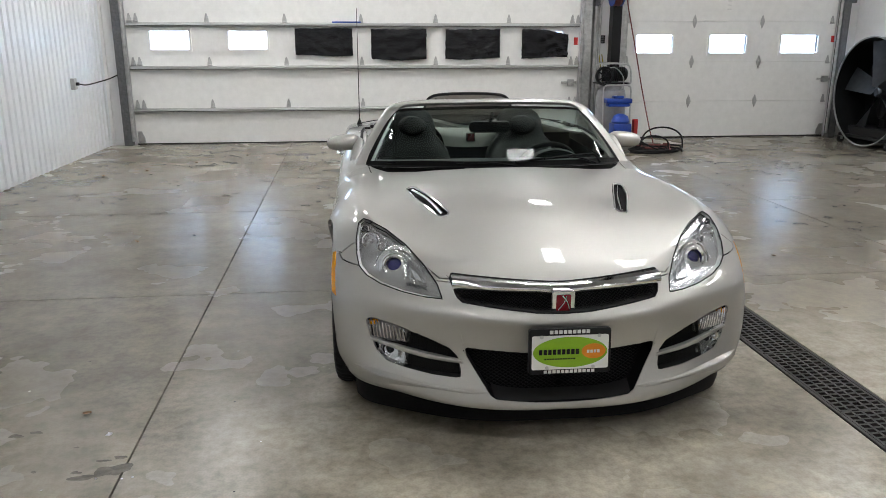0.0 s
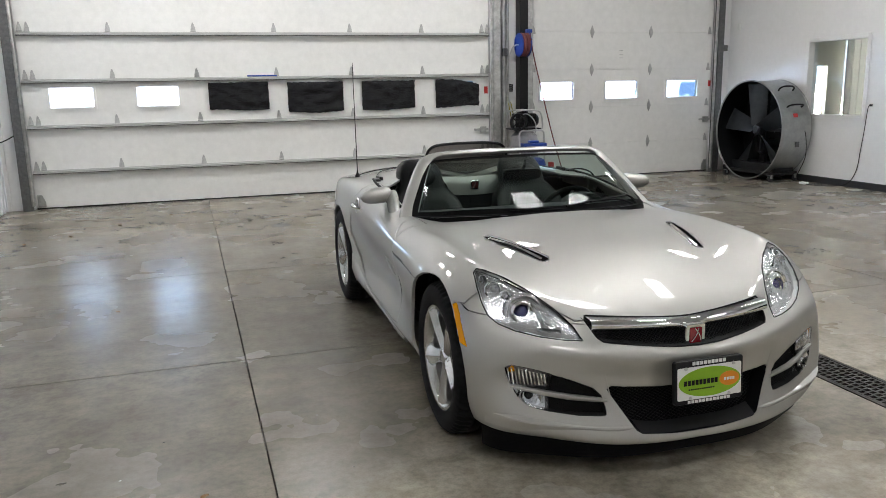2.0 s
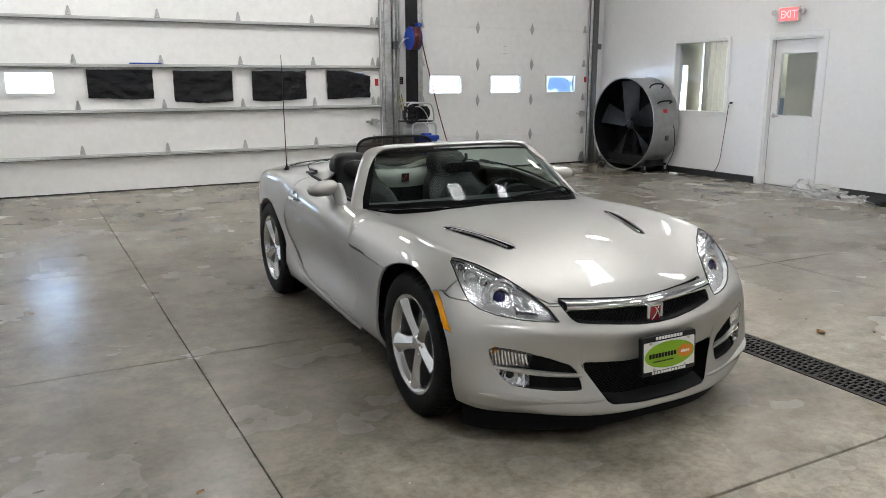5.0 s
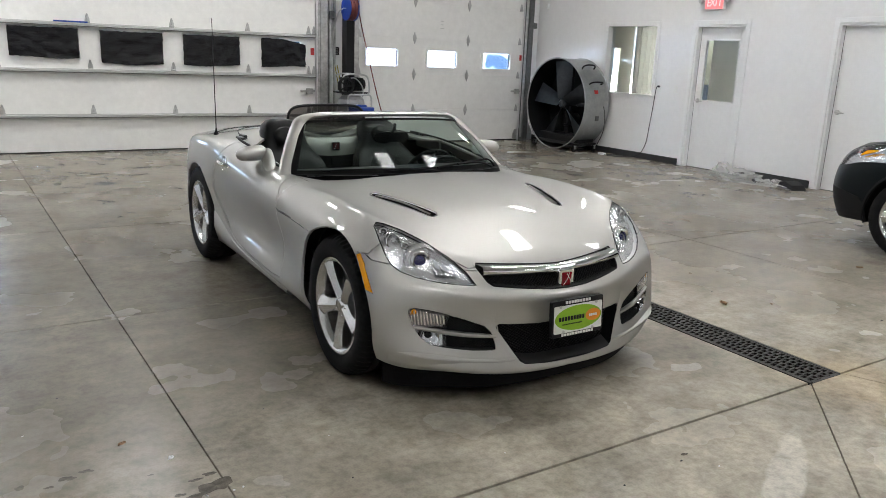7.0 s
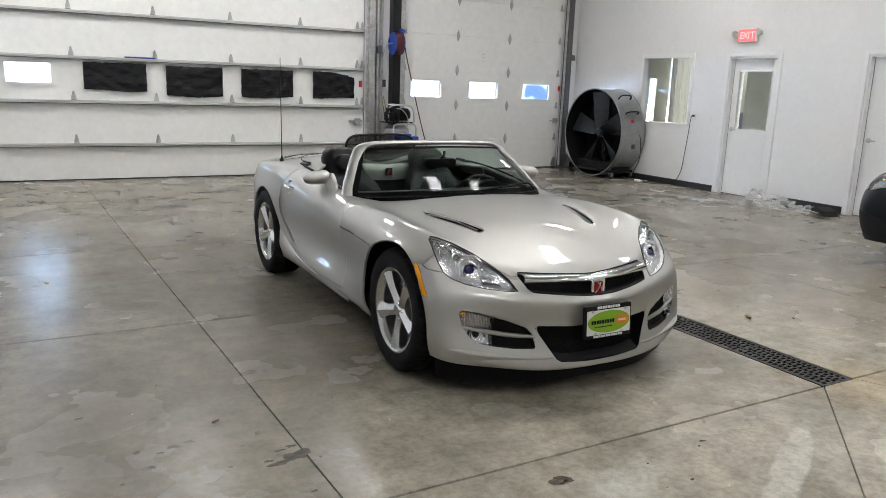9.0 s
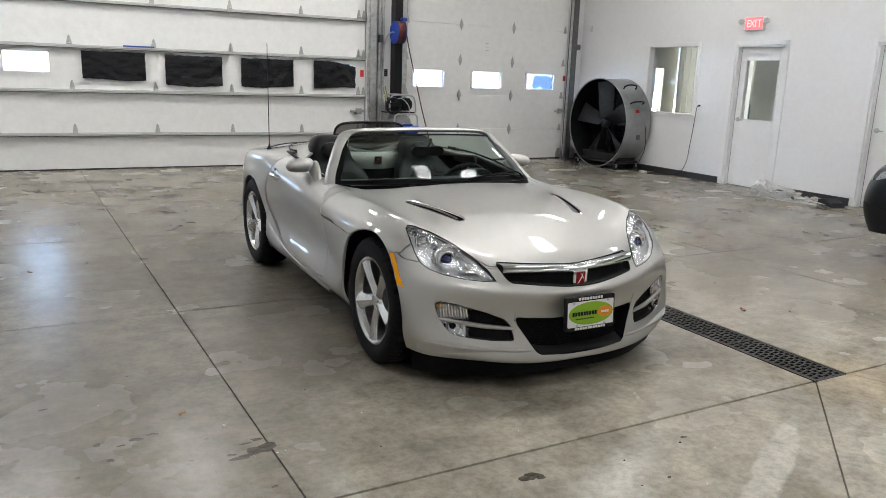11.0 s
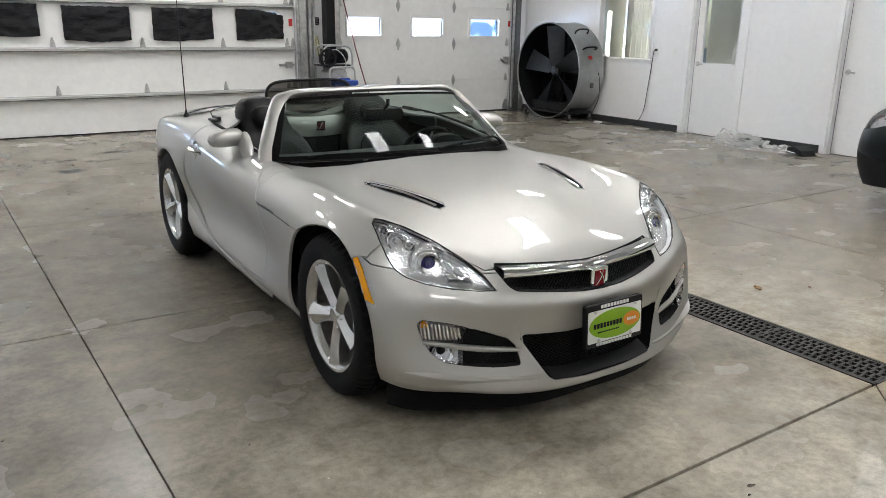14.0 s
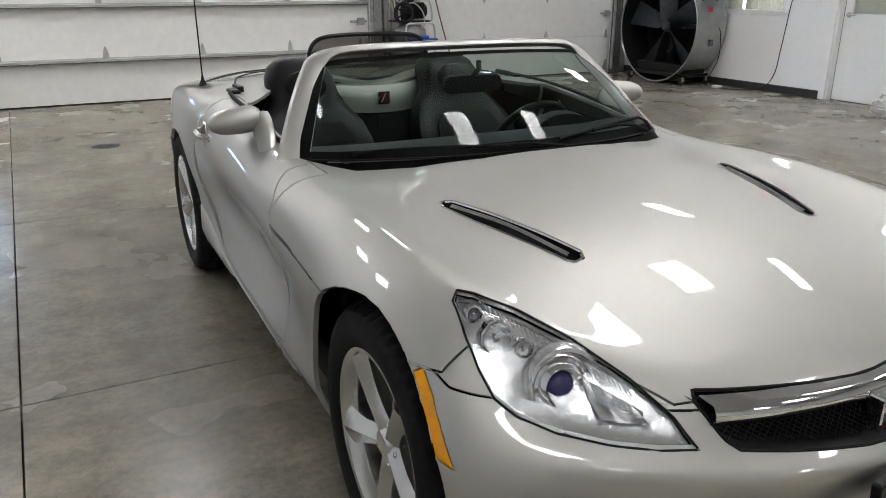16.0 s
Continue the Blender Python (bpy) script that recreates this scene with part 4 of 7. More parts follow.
BONNET_VENT = [(.362, -.095), (.372, -.120), (.398, -.125), (.412, -.11), (.455, .02), (.497, .16), (.522, .29), (.515, .318), (.500, .322), (.482, .31), (.445, .20), (.402, .05)]

carve(body, circle(0, .335, .380, 36), "side", GONE, outer)
carve(body, circle(2.345, .335, .362, 36), "side", GONE, outer)
carve(body, BAY, "top", COCKPIT, lambda c: c[2] > 0.70)
carve(body, HEADLAMP, "front", LAMP, lambda c: c[1] < 0.0 and c[0] > 0.4)
carve(body, UPPER_GRILLE, "front", GRILLE, nose)
carve(body, LOWER_GRILLE, "front", LOWER, nose)
carve(body, FOG_CLUSTER, "front", FOG, nose)
carve(body, [(.722, .442), (.70, .452), (.62, .438), (.560, .421), (.572, .362), (.70, .372), (.705, .38)], "front", TURN, nose)
carve(body, [(.572, .352), (.58, .284), (.645, .298), (.68, .33), (.698, .362)], "front", MIST, nose)
carve(body, [(-.372, .502), (-.336, .512), (-.312, .552), (-.262, .612), (-.230, .642), (-.243, .652), (-.288, .612), (-.334, .556)], "side", MARKER, lambda c: c[0] > 0.72)
carve(body, DOOR_EDGE, "side", DOOR, lambda c: c[0] > 0.70)
carve(body, BONNET_VENT, "top", VENT, lambda c: c[2] > 0.6 and c[1] < 0.5)
lay = body.faces.layers.int["zone"]
plain = [f for f in body.faces if f[lay] == 0]
# bumper below the seam that runs from the lamp to the wheel arch
SEAM = [(-.9, .1), (-.15, .1), (-.15, .655), (-.262, .652), (-.30, .632), (-.36, .618), (-.40, .600), (-.53, .595), (-.56, .612), (-.62, .64), (-.9, .64)]
other = body.faces.layers.int.new("keep")
for f in body.faces:
    f[other] = f[lay]
CLAMSHELL = [(-.275, .652), (-.15, .655), (.30, .652), (.49, .658), (.735, .672), (.735, 1.0), (-.275, 1.0)]
carve(body, CLAMSHELL, "side", FENDER, lambda c: c[0] > 0.45 and c[1] < 0.8)
carve(body, SEAM, "side", BUMPER, lambda c: c[1] < 0.0)
carve(body, HOOD_EDGE, "top", HOOD, lambda c: c[2] > 0.56 and c[1] < 1.0)
carve(body, [(2.15, .1), (2.15, .95), (2.9, 1.2), (3.6, 1.2), (3.6, .1)], "side", REAR, lambda c: c[1] > 2.4 and c[2] < 0.62)
lay, other = body.faces.layers.int["zone"], body.faces.layers.int["keep"]
for f in body.faces:
    if f[other]:
        f[lay] = f[other]
    elif f[lay] == FENDER:
        f[lay] = HOOD     # the hood is one shell with the fender tops


def pick(number, mirror=False, both=False):
    """The faces of one zone as a bmesh of its own."""
    lay = body.faces.layers.int["zone"]
    out = bmesh.new()
    made = {}
    for sgn in ((1, -1) if both else ((-1,) if mirror else (1,))):
        for f in body.faces:
            if f[lay] != number:
                continue
            vs = []
            for v in f.verts:
                key = (sgn if v.co.x > 1e-4 else 0, v.index)
                if key not in made:
                    made[key] = out.verts.new((v.co.x * sgn if v.co.x > 1e-4 else 0.0, v.co.y, v.co.z))
                vs.append(made[key])
            try:
                out.faces.new(vs)
            except ValueError:
                pass
    bmesh.ops.remove_doubles(out, verts=out.verts, dist=0.0002)
    bmesh.ops.recalc_face_normals(out, faces=out.faces)
    out.normal_update()
    up = sum((f.normal.dot(f.calc_center_median() - Vector((0, f.calc_center_median().y * 0.6 + 0.5, 0.2))) * f.calc_area() for f in out.faces), 0.0)
    if up < 0:
        bmesh.ops.reverse_faces(out, faces=out.faces)
    out.normal_update()
    return out


def panel(bm, shrink=0.0025, depth=0.014):
    """Draws a panel's rim in a little and turns it inward, so that a real gap stands between panels."""
    rim = [e for e in bm.edges if len(e.link_faces) == 1]
    edge_verts = {v for e in rim for v in e.verts}
    move = {}
    for v in edge_verts:
        d = Vector()
        for f in v.link_faces:
            d += f.calc_center_median() - v.co
        tang = [(e.other_vert(v).co - v.co).normalized() for e in v.link_edges if len(e.link_faces) == 1]
        if len(tang) == 2:
            along = (tang[0] - tang[1])
            if along.length > 1e-6:
                along.normalize()
                d -= along * d.dot(along)
        if d.length > 1e-7:
            move[v] = d.normalized() * shrink
    for v, d in move.items():
        v.co += d
    normals = {v: v.normal.copy() for v in edge_verts}
    res = bmesh.ops.extrude_edge_only(bm, edges=rim)
    new_verts = [g for g in res["geom"] if isinstance(g, bmesh.types.BMVert)]
    back = {}
    for v in new_verts:
        for e in v.link_edges:
            o = e.other_vert(v)
            if o in normals:
                back[v] = normals[o]
    for v, n in back.items():
        v.co -= n * depth
    return bm


def skin(name, number, mat, label="", both=False, parent=None, shrink=0.0025, depth=0.014):
    done = []
    for mirror in ((False,) if both else (False, True)):
        b = panel(pick(number, mirror, both), shrink, depth)
        for f in b.faces:
            f.smooth = True
        for e in b.edges:
            if len(e.link_faces) == 2 and e.calc_face_angle(0.0) > 0.7:
                e.smooth = False
        me = bpy.data.meshes.new(name)
        b.to_mesh(me)
        b.free()
        me.materials.append(mat)
        ob = new(name, me)
        ob.parent = parent or car
        if label:
            ob["label"] = label
        done.append(ob)
    return done


body.verts.index_update()
hood = skin("hood", HOOD, M_PAINT, both=True)[0]
bumper = skin("front_bumper", BUMPER, M_PAINT, both=True)[0]
doors = skin("door", DOOR, M_PAINT)


def ease(t):
    t = min(1.0, max(0.0, t))
    return t * t * (3 - 2 * t)


# the door's middle lies a little behind the haunch and its lower ledge
for d in doors:
    for vert in d.data.vertices:
        x, v, z = vert.co
        vert.co.x -= math.copysign(.010, x) * ease((z - .310) / .07) * ease((.78 - z) / .38) * ease((v - .80) / .35)
shell = skin("body_shell", 0, M_PAINT, both=True)[0]
rear = skin("rear_bumper", REAR, M_PAINT, both=True)[0]
skin("side_marker", MARKER, M_AMBER, "amber side marker lens", shrink=0.001)


def sunk(number, depth, mirror=False, both=False, shrink=0.0):
    """A zone of the skin set back along its normals."""
    b = pick(number, mirror, both)
    b.normal_update()
    for v in b.verts:
        v.co -= v.normal * depth if not shrink else v.normal * depth
    return b
def rim_points(bm):
    """The ordered rim of a sheet."""
    rim = [e for e in bm.edges if len(e.link_faces) == 1]
    nxt = {}
    for e in rim:
        for a, b in ((e.verts[0], e.verts[1]), (e.verts[1], e.verts[0])):
            nxt.setdefault(a, []).append(b)
    start = rim[0].verts[0]
    out, prev, cur = [start.co.copy()], None, start
    while True:
        go = [v for v in nxt[cur] if v != prev]
        if not go or go[0] == start:
            break
        prev, cur = cur, go[0]
        out.append(cur.co.copy())
        if len(out) > 2000:
            break
    return out


def skin_u(v, z):
    """How far out the flank lies at a place along and up."""
    flat = sheet_pts[:58, 30:150].reshape(-1, 3)
    d = (flat[:, 1] - v) ** 2 + (flat[:, 2] - z) ** 2 + np.where(flat[:, 0] < 0.55, 9.0, 0.0)
    k = np.argsort(d)[:4]
    w = 1 / (d[k] + 1e-6)
    return float((flat[k, 0] * w).sum() / w.sum())


def skin_z(u, v):
    """How high the upper skin lies."""
    flat = sheet_pts[35:].reshape(-1, 3)
    d = (flat[:, 0] - u) ** 2 + (flat[:, 1] - v) ** 2
    k = np.argsort(d)[:4]
    w = 1 / (d[k] + 1e-6)
    return float((flat[k, 2] * w).sum() / w.sum())


def skin_v(u, z):
    """How far forward the nose lies."""
    flat = sheet_pts[:45, :45].reshape(-1, 3)
    d = (flat[:, 0] - abs(u)) ** 2 + (flat[:, 2] - z) ** 2
    k = np.argsort(d)[:4]
    w = 1 / (d[k] + 1e-6)
    return float((flat[k, 1] * w).sum() / w.sum())


SIDES = (1, -1)

# dark under-structure behind grilles, arches and gaps
b = join(box(-.57, -.50, .16, .57, .62, .52), box(-.74, .41, .15, .74, 1.98, .27), box(-.57, 1.98, .20, .57, 3.0, .80))
part("underbody", b, M_MESH, car, "black underbody")
for sgn in SIDES:
    for v0, r in ((0.0, .395), (2.345, .370)):
        prof_pts = [(r * math.cos(radians(a)), r * math.sin(radians(a))) for a in range(-22, 203, 9)]
        rows = [[(sgn * u, v0 + a, .335 + c) for a, c in prof_pts] for u in (.58, .800)]
        b = grid(rows)
        disc = solid([(sgn * .585, v0 + a, .335 + c) for a, c in prof_pts], [tuple(range(len(prof_pts)))])
        part("wheel_well", thick(join(b, disc), 0.004), M_MESH, car, "black wheel well liner")

# wheels
def tyre_bm():
    pr = [(.232, -.100), (.236, -.112), (.262, -.121), (.295, -.121), (.318, -.112), (.331, -.098), (.3375, -.080), (.3385, -.050)]
    for w0 in (-.048, -.003, .042):
        pr += [(.3390, w0), (.3315, w0 + .002), (.3315, w0 + .0065), (.3390, w0 + .0085)]
    pr += [(.3385, .066), (.3375, .080), (.331, .098), (.318, .112), (.295, .121), (.262, .121), (.236, .112), (.232, .100)]
    n = 240
    bm = lathe(pr, n, "x")
    # cross grooves in the shoulders
    for v in bm.verts:
        r = math.hypot(v.co.y, v.co.z)
        if r > .328 and abs(v.co.x) > .052:
            k = int(round(math.atan2(v.co.z, v.co.y) / (2 * math.pi) * n)) % n
            if k % 4 < 2:
                s = (r - .009) / r
                v.co.y *= s
                v.co.z *= s
    return bm


def rim_bm():
    """Barrel and lip; outer face at +x."""
    return lathe([(.204, .070), (.212, .098), (.222, .108), (.2325, .110), (.2335, .100), (.226, .094), (.21, .07)], 72, "x")


def barrel_bm():
    return lathe([(.232, .09), (.204, .072), (.198, .02), (.205, -.09), (.231, -.11)], 60, "x")


def spoke_bm(a):
    """A broad tapering spoke with a raised ridge down its middle."""
    rows = []
    for s in (0.0, .12, .3, .5, .7, .86, 1.0):
        r = .012 + .202 * s
        half = .042 - .014 * math.sin(math.pi * min(1, s * 1.1)) + .010 * s * s
        dep = .072 + .026 * s ** 1.3 + .004 * math.sin(math.pi * s)
        row = []
        for q, h in ((-1.0, -.050), (-1.0, -.006), (-.80, .0), (-.10, .013), (0, .0155), (.10, .013), (.80, .0), (1.0, -.006), (1.0, -.050)):
            row.append((dep + h, half * q, r))
        rows.append(row)
    bm = grid(rows)
    return moved(bm, Matrix.Rotation(a, 4, "X"))


def make_wheel(v0, sgn, name):
    w = part(name, moved(tyre_bm(), Matrix.Identity(4)), M_TYRE, car, "black low-profile tyre on a five-spoke alloy wheel", smooth=True, angle=0.5)
    w.matrix_local = pose(sgn * (.738 if v0 < 1 else .772), v0, .336, 0, 0, 0 if sgn > 0 else 180) @ pose(0, 0, 0, 34 if v0 < 1 else 40, 0, 0)
    rim = part("rim", rim_bm(), M_ALLOY, w, "silver alloy rim", smooth=True, angle=0.7)
    part("barrel", barrel_bm(), M_DISC, w, "grey rim barrel", smooth=True)
    for k in range(5):
        part("spoke", spoke_bm(2 * math.pi * k / 5), M_ALLOY, w, "silver alloy spoke", smooth=True, angle=0.8)
    hub = join(lathe([(0, .040), (.058, .040), (.062, .058), (.054, .070), (.036, .082), (.032, .090), (.026, .093), (0, .094)], 30, "x"))
    part("hub", hub, M_ALLOY, w, "silver hub cap", smooth=True, angle=0.7)
    for k in range(5):
        a = 2 * math.pi * (k + .5) / 5
        part("lug_nut", moved(lathe([(0, .060), (.009, .060), (.009, .082), (.005, .085), (0, .085)], 6, "x"), pose(0, .056 * math.cos(a), .056 * math.sin(a))), M_CHROME, w)
    part("brake_disc", lathe([(.05, .0), (.145, .0), (.147, -.012), (.05, -.012)], 40, "x"), M_DISC, w)
    part("caliper", lathe([(.095, -.03), (.155, -.03), (.155, .022), (.095, .022), (.095, -.03)], 10, "x", (radians(20), radians(75))), M_DARKSTEEL, w)
    return w


for v0 in (0.0, 2.345):
    for sgn in SIDES:
        make_wheel(v0, sgn, "wheel")

# head lamps
def ordered_tube(pts, radius, n=6, step=2):
    return tube(pts[::step] if len(pts) > 40 else pts, radius, n, True)


def ring_at(centre, aim, profile, n=28):
    """A turned piece whose axis points along aim."""
    q = Vector(aim).normalized().to_track_quat("Z", "Y").to_matrix().to_4x4()
    return moved(lathe(profile, n), Matrix.Translation(centre) @ q)


for sgn in SIDES:
    mir = sgn < 0
    cover_bm = panel(pick(LAMP, mir), 0.003, 0.006)
    pts = rim_points(pick(LAMP, mir))
    for f in cover_bm.faces:
        f.smooth = True
    housing = sunk(LAMP, 0.018, mir)
    # walls of the pocket
    lamp = part("headlight", housing, M_HOUSING, car, "clear headlight with a projector lens", smooth=True)
    wall_rows = [pts + pts[:1], [Vector((p.x * 0.985, p.y + 0.019, p.z - 0.002)) for p in pts] + [Vector((pts[0].x * 0.985, pts[0].y + 0.019, pts[0].z - 0.002))]]
    part("lamp_wall", grid(wall_rows), M_LAMPWALL, lamp)
    me = bpy.data.meshes.new("lens_cover")
    cover_bm.to_mesh(me)
    cover_bm.free()
    me.materials.append(M_LENS)
    ob = new("lens_cover", me)
    ob.parent = lamp
    ob["label"] = "clear plastic lamp cover"
    ob.visible_shadow = False
    part("gasket", ordered_tube(pts, 0.0024), M_RUBBER, lamp, "black rubber gasket", smooth=True)
    aim = (sgn * .18, -1, .22)
    c = Vector((sgn * .606, skin_v(.606, .622) + .019, .621))
    part("bezel", ring_at(c, aim, [(.031, -.008), (.033, .006), (.039, .011), (.046, .006), (.050, -.004), (.056, -.006), (.062, .000), (.066, -.006), (.068, -.03)]), M_CHROME, lamp, "chrome bezel ring", smooth=True)
    part("projector", ring_at(c, aim, [(0, .008), (.010, .007), (.020, .003), (.028, -.005), (.032, -.018)]), M_BLUEGLASS, lamp, "dark blue projector lens", smooth=True)
    # the collar round the projector, and the smaller bowls above it
    part("collar", ring_at(c + Vector((-sgn * .010, .006, -.008)), aim, [(.066, -.004), (.072, .006), (.080, .004), (.086, -.006), (.088, -.024)], 36), M_HOUSING, lamp, "silver collar", smooth=True)
    for u, z, r in ((.694, .700, .032), (.716, .734, .014), (.652, .682, .015)):
        c2 = Vector((sgn * u, skin_v(u, z) + .016, z))
        part("reflector", ring_at(c2, aim, [(.005, -.026), (r * .45, -.022), (r * .8, -.008), (r, .004), (r + .004, .003), (r + .005, -.020)], 9), M_CHROME, lamp, "faceted chrome reflector")
        part("bulb", ring_at(c2, aim, [(0, .002), (r * .2, 0), (r * .22, -.022)], 10), M_REFLECT, lamp, smooth=True)
    # folded reflector pocket towards the nose
    rows = []
    for k in range(7):
        u = .492 + .0130 * k
        deep = .017 if k % 2 else .010
        z0, z1 = .571 + .10 * (u - .492), .590 + .62 * (u - .492)
        rows.append([(sgn * u, skin_v(u, z) + deep + e, z) for z, e in ((z0, -.004), (z0 * .6 + z1 * .4, .006), (z1, -.002))])
    part("facet_reflector", grid(rows), M_REFLECT, lamp, "folded bright reflector")
    # fine flutes along the top of the housing
    for k in range(30):
        u = .500 + .0066 * k
        z = .612 + .0042 * k
        p0 = Vector((sgn * u, skin_v(u, z) + .009, z))
        part("flute", tube([p0, p0 + Vector((sgn * .004, .012, .018))], .0014, 5), M_REFLECT, lamp, smooth=True)

# upper grille: black mesh, chrome wing and badge
def mesh_bars(poly, z_to_v, pitch, radius, sides=SIDES):
    """Crossing slanted bars within an outline in across and up."""
    out_v, out_f = [], []
    us, zs = [p[0] for p in poly], [p[1] for p in poly]
    u0, u1, z0, z1 = max(0, min(us)), max(us), min(zs), max(zs)
    for slope in (0.55, -0.55):
        k = u0 - (z1 - z0) / .55
        while k < u1 + (z1 - z0) / .55:
            run = []
            for i in range(25):
                z = z0 + (z1 - z0) * i / 24
                u = k + (z - z0) / slope
                if u >= -0.001 and inside((max(u, 0.0005), z), poly):
                    run.append((u, z_to_v(u, z), z))
                elif len(run) > 1:
                    out_v.append(run)
                    run = []
                else:
                    run = []
            if len(run) > 1:
                out_v.append(run)
            k += pitch
    bm = bmesh.new()
    for run in out_v:
        for s in sides:
            pts = [Vector((s * p[0], p[1], p[2])) for p in (run[0], run[len(run) // 2], run[-1])]
            for a, c in zip(pts, pts[1:]):
                if (c - a).length < 1e-5:
                    continue
                d = (c - a).normalized()
                n1 = d.orthogonal().normalized() * radius
                n2 = d.cross(n1)
                ring = [bm.verts.new(a + q) for q in (n1, n2, -n1)] + [bm.verts.new(c + q) for q in (n1, n2, -n1)]
                for i in range(3):
                    bm.faces.new((ring[i], ring[(i + 1) % 3], ring[3 + (i + 1) % 3], ring[3 + i]))
    return bm


M_BAR = material("grille_plastic", (0.007, 0.007, 0.0075), 0.45, spec=0.25, grain=0.1, grain_size=60)
grille = part("upper_grille", sunk(GRILLE, 0.055, both=True), M_MESH, car, "black upper grille with a chrome wing bar")
part("mesh", mesh_bars(UPPER_GRILLE, lambda u, z: skin_v(u, z) + .030, .016, .0018), M_BAR, grille)
def ledge(number, depth, mirror=False, both=False, drop=0.0):
    """The inner return of an opening."""
    pts = rim_points(pick(number, mirror, both))
    rows = [pts + pts[:1], [Vector((p.x, p.y + depth, p.z - drop)) for p in pts + pts[:1]]]
    return grid(rows)


part("surround", ledge(GRILLE, .055, both=True), M_TRIMDARK, grille)
part("seal", ordered_tube(rim_points(pick(GRILLE, both=True)), .0035), M_RUBBER, grille, smooth=True)
# the wing bar: deep at its ends' top edge, dipping to the badge
xs_w = np.linspace(0, .39, 14)
fit_w = np.polyfit(xs_w ** 2, [skin_v(q, .575) for q in xs_w], 2)
wing_v = lambda u: float(np.polyval(fit_w, u * u))
wing = []
for i in range(49):
    u = -.399 + .798 * i / 48
    t = abs(u) / .399
    top = .598 + .019 * t ** 1.2
    low = .565 + .012 * t - .016 * max(0, 1 - t * 5)
    vv = wing_v(u)
    prof_w = [(top + .004, .036), (top + .002, .006), (top + .001, -.004), ((top * 2 + low) / 3, -.013), ((top + low * 2) / 3, -.014), (low, -.004), (low - .001, .014)]
    wing.append([(u, vv + d, z) for z, d in prof_w])
part("wing_bar", grid(wing), M_CHROME, grille, "chrome wing-shaped grille bar", smooth=True, angle=1.2)
bv = skin_v(0, .55) - .018
badge = part("badge", join(prism(rounded(-.044, .503, .044, .590, .009, 3), bv - .006, bv + .03, "y", .003)), M_CHROME, car, "square chrome and red emblem", smooth=True)
part("badge_field", prism(rounded(-.027, .516, .027, .577, .005, 3), bv - .008, bv - .0062, "y"), M_BADGE, badge)
for a, c in (((-.020, .520), (.010, .574)), ((.022, .520), (-.006, .574))):
    path = spline([(a[0], bv - .010, a[1]), ((a[0] + c[0]) / 2 + .006, bv - .0105, (a[1] + c[1]) / 2), (c[0], bv - .010, c[1])], 9)
    part("emblem_line", tube(path, .0026, 6), M_CHROME, badge)

# lower grille
low = part("lower_grille", sunk(LOWER, 0.09, both=True), M_MESH, car, "deep black lower grille")
part("surround", ledge(LOWER, .10, both=True), M_MESH, low)
part("mesh", mesh_bars(LOWER_GRILLE, lambda u, z: skin_v(u, z) + .07, .022, .002), M_BAR, low)
rows = []
for i in range(31):
    u = -.252 + .504 * i / 30
    lip = .188 + .014 * (abs(u) / .252) ** 4
    rows.append([(u, skin_v(u, .19) + .001, lip), (u * 1.02, skin_v(u, .19) + .012, lip + .005), (u * 1.03, skin_v(u, .2) + .034, lip + .009 + .006 * (abs(u) / .252) ** 3), (u * 1.04, skin_v(u, .22) + .060, lip + .017 + .012 * (abs(u) / .252) ** 3)])
part("splitter", grid(rows), M_SPLITTER, low, "dark grey sloping splitter", smooth=True)

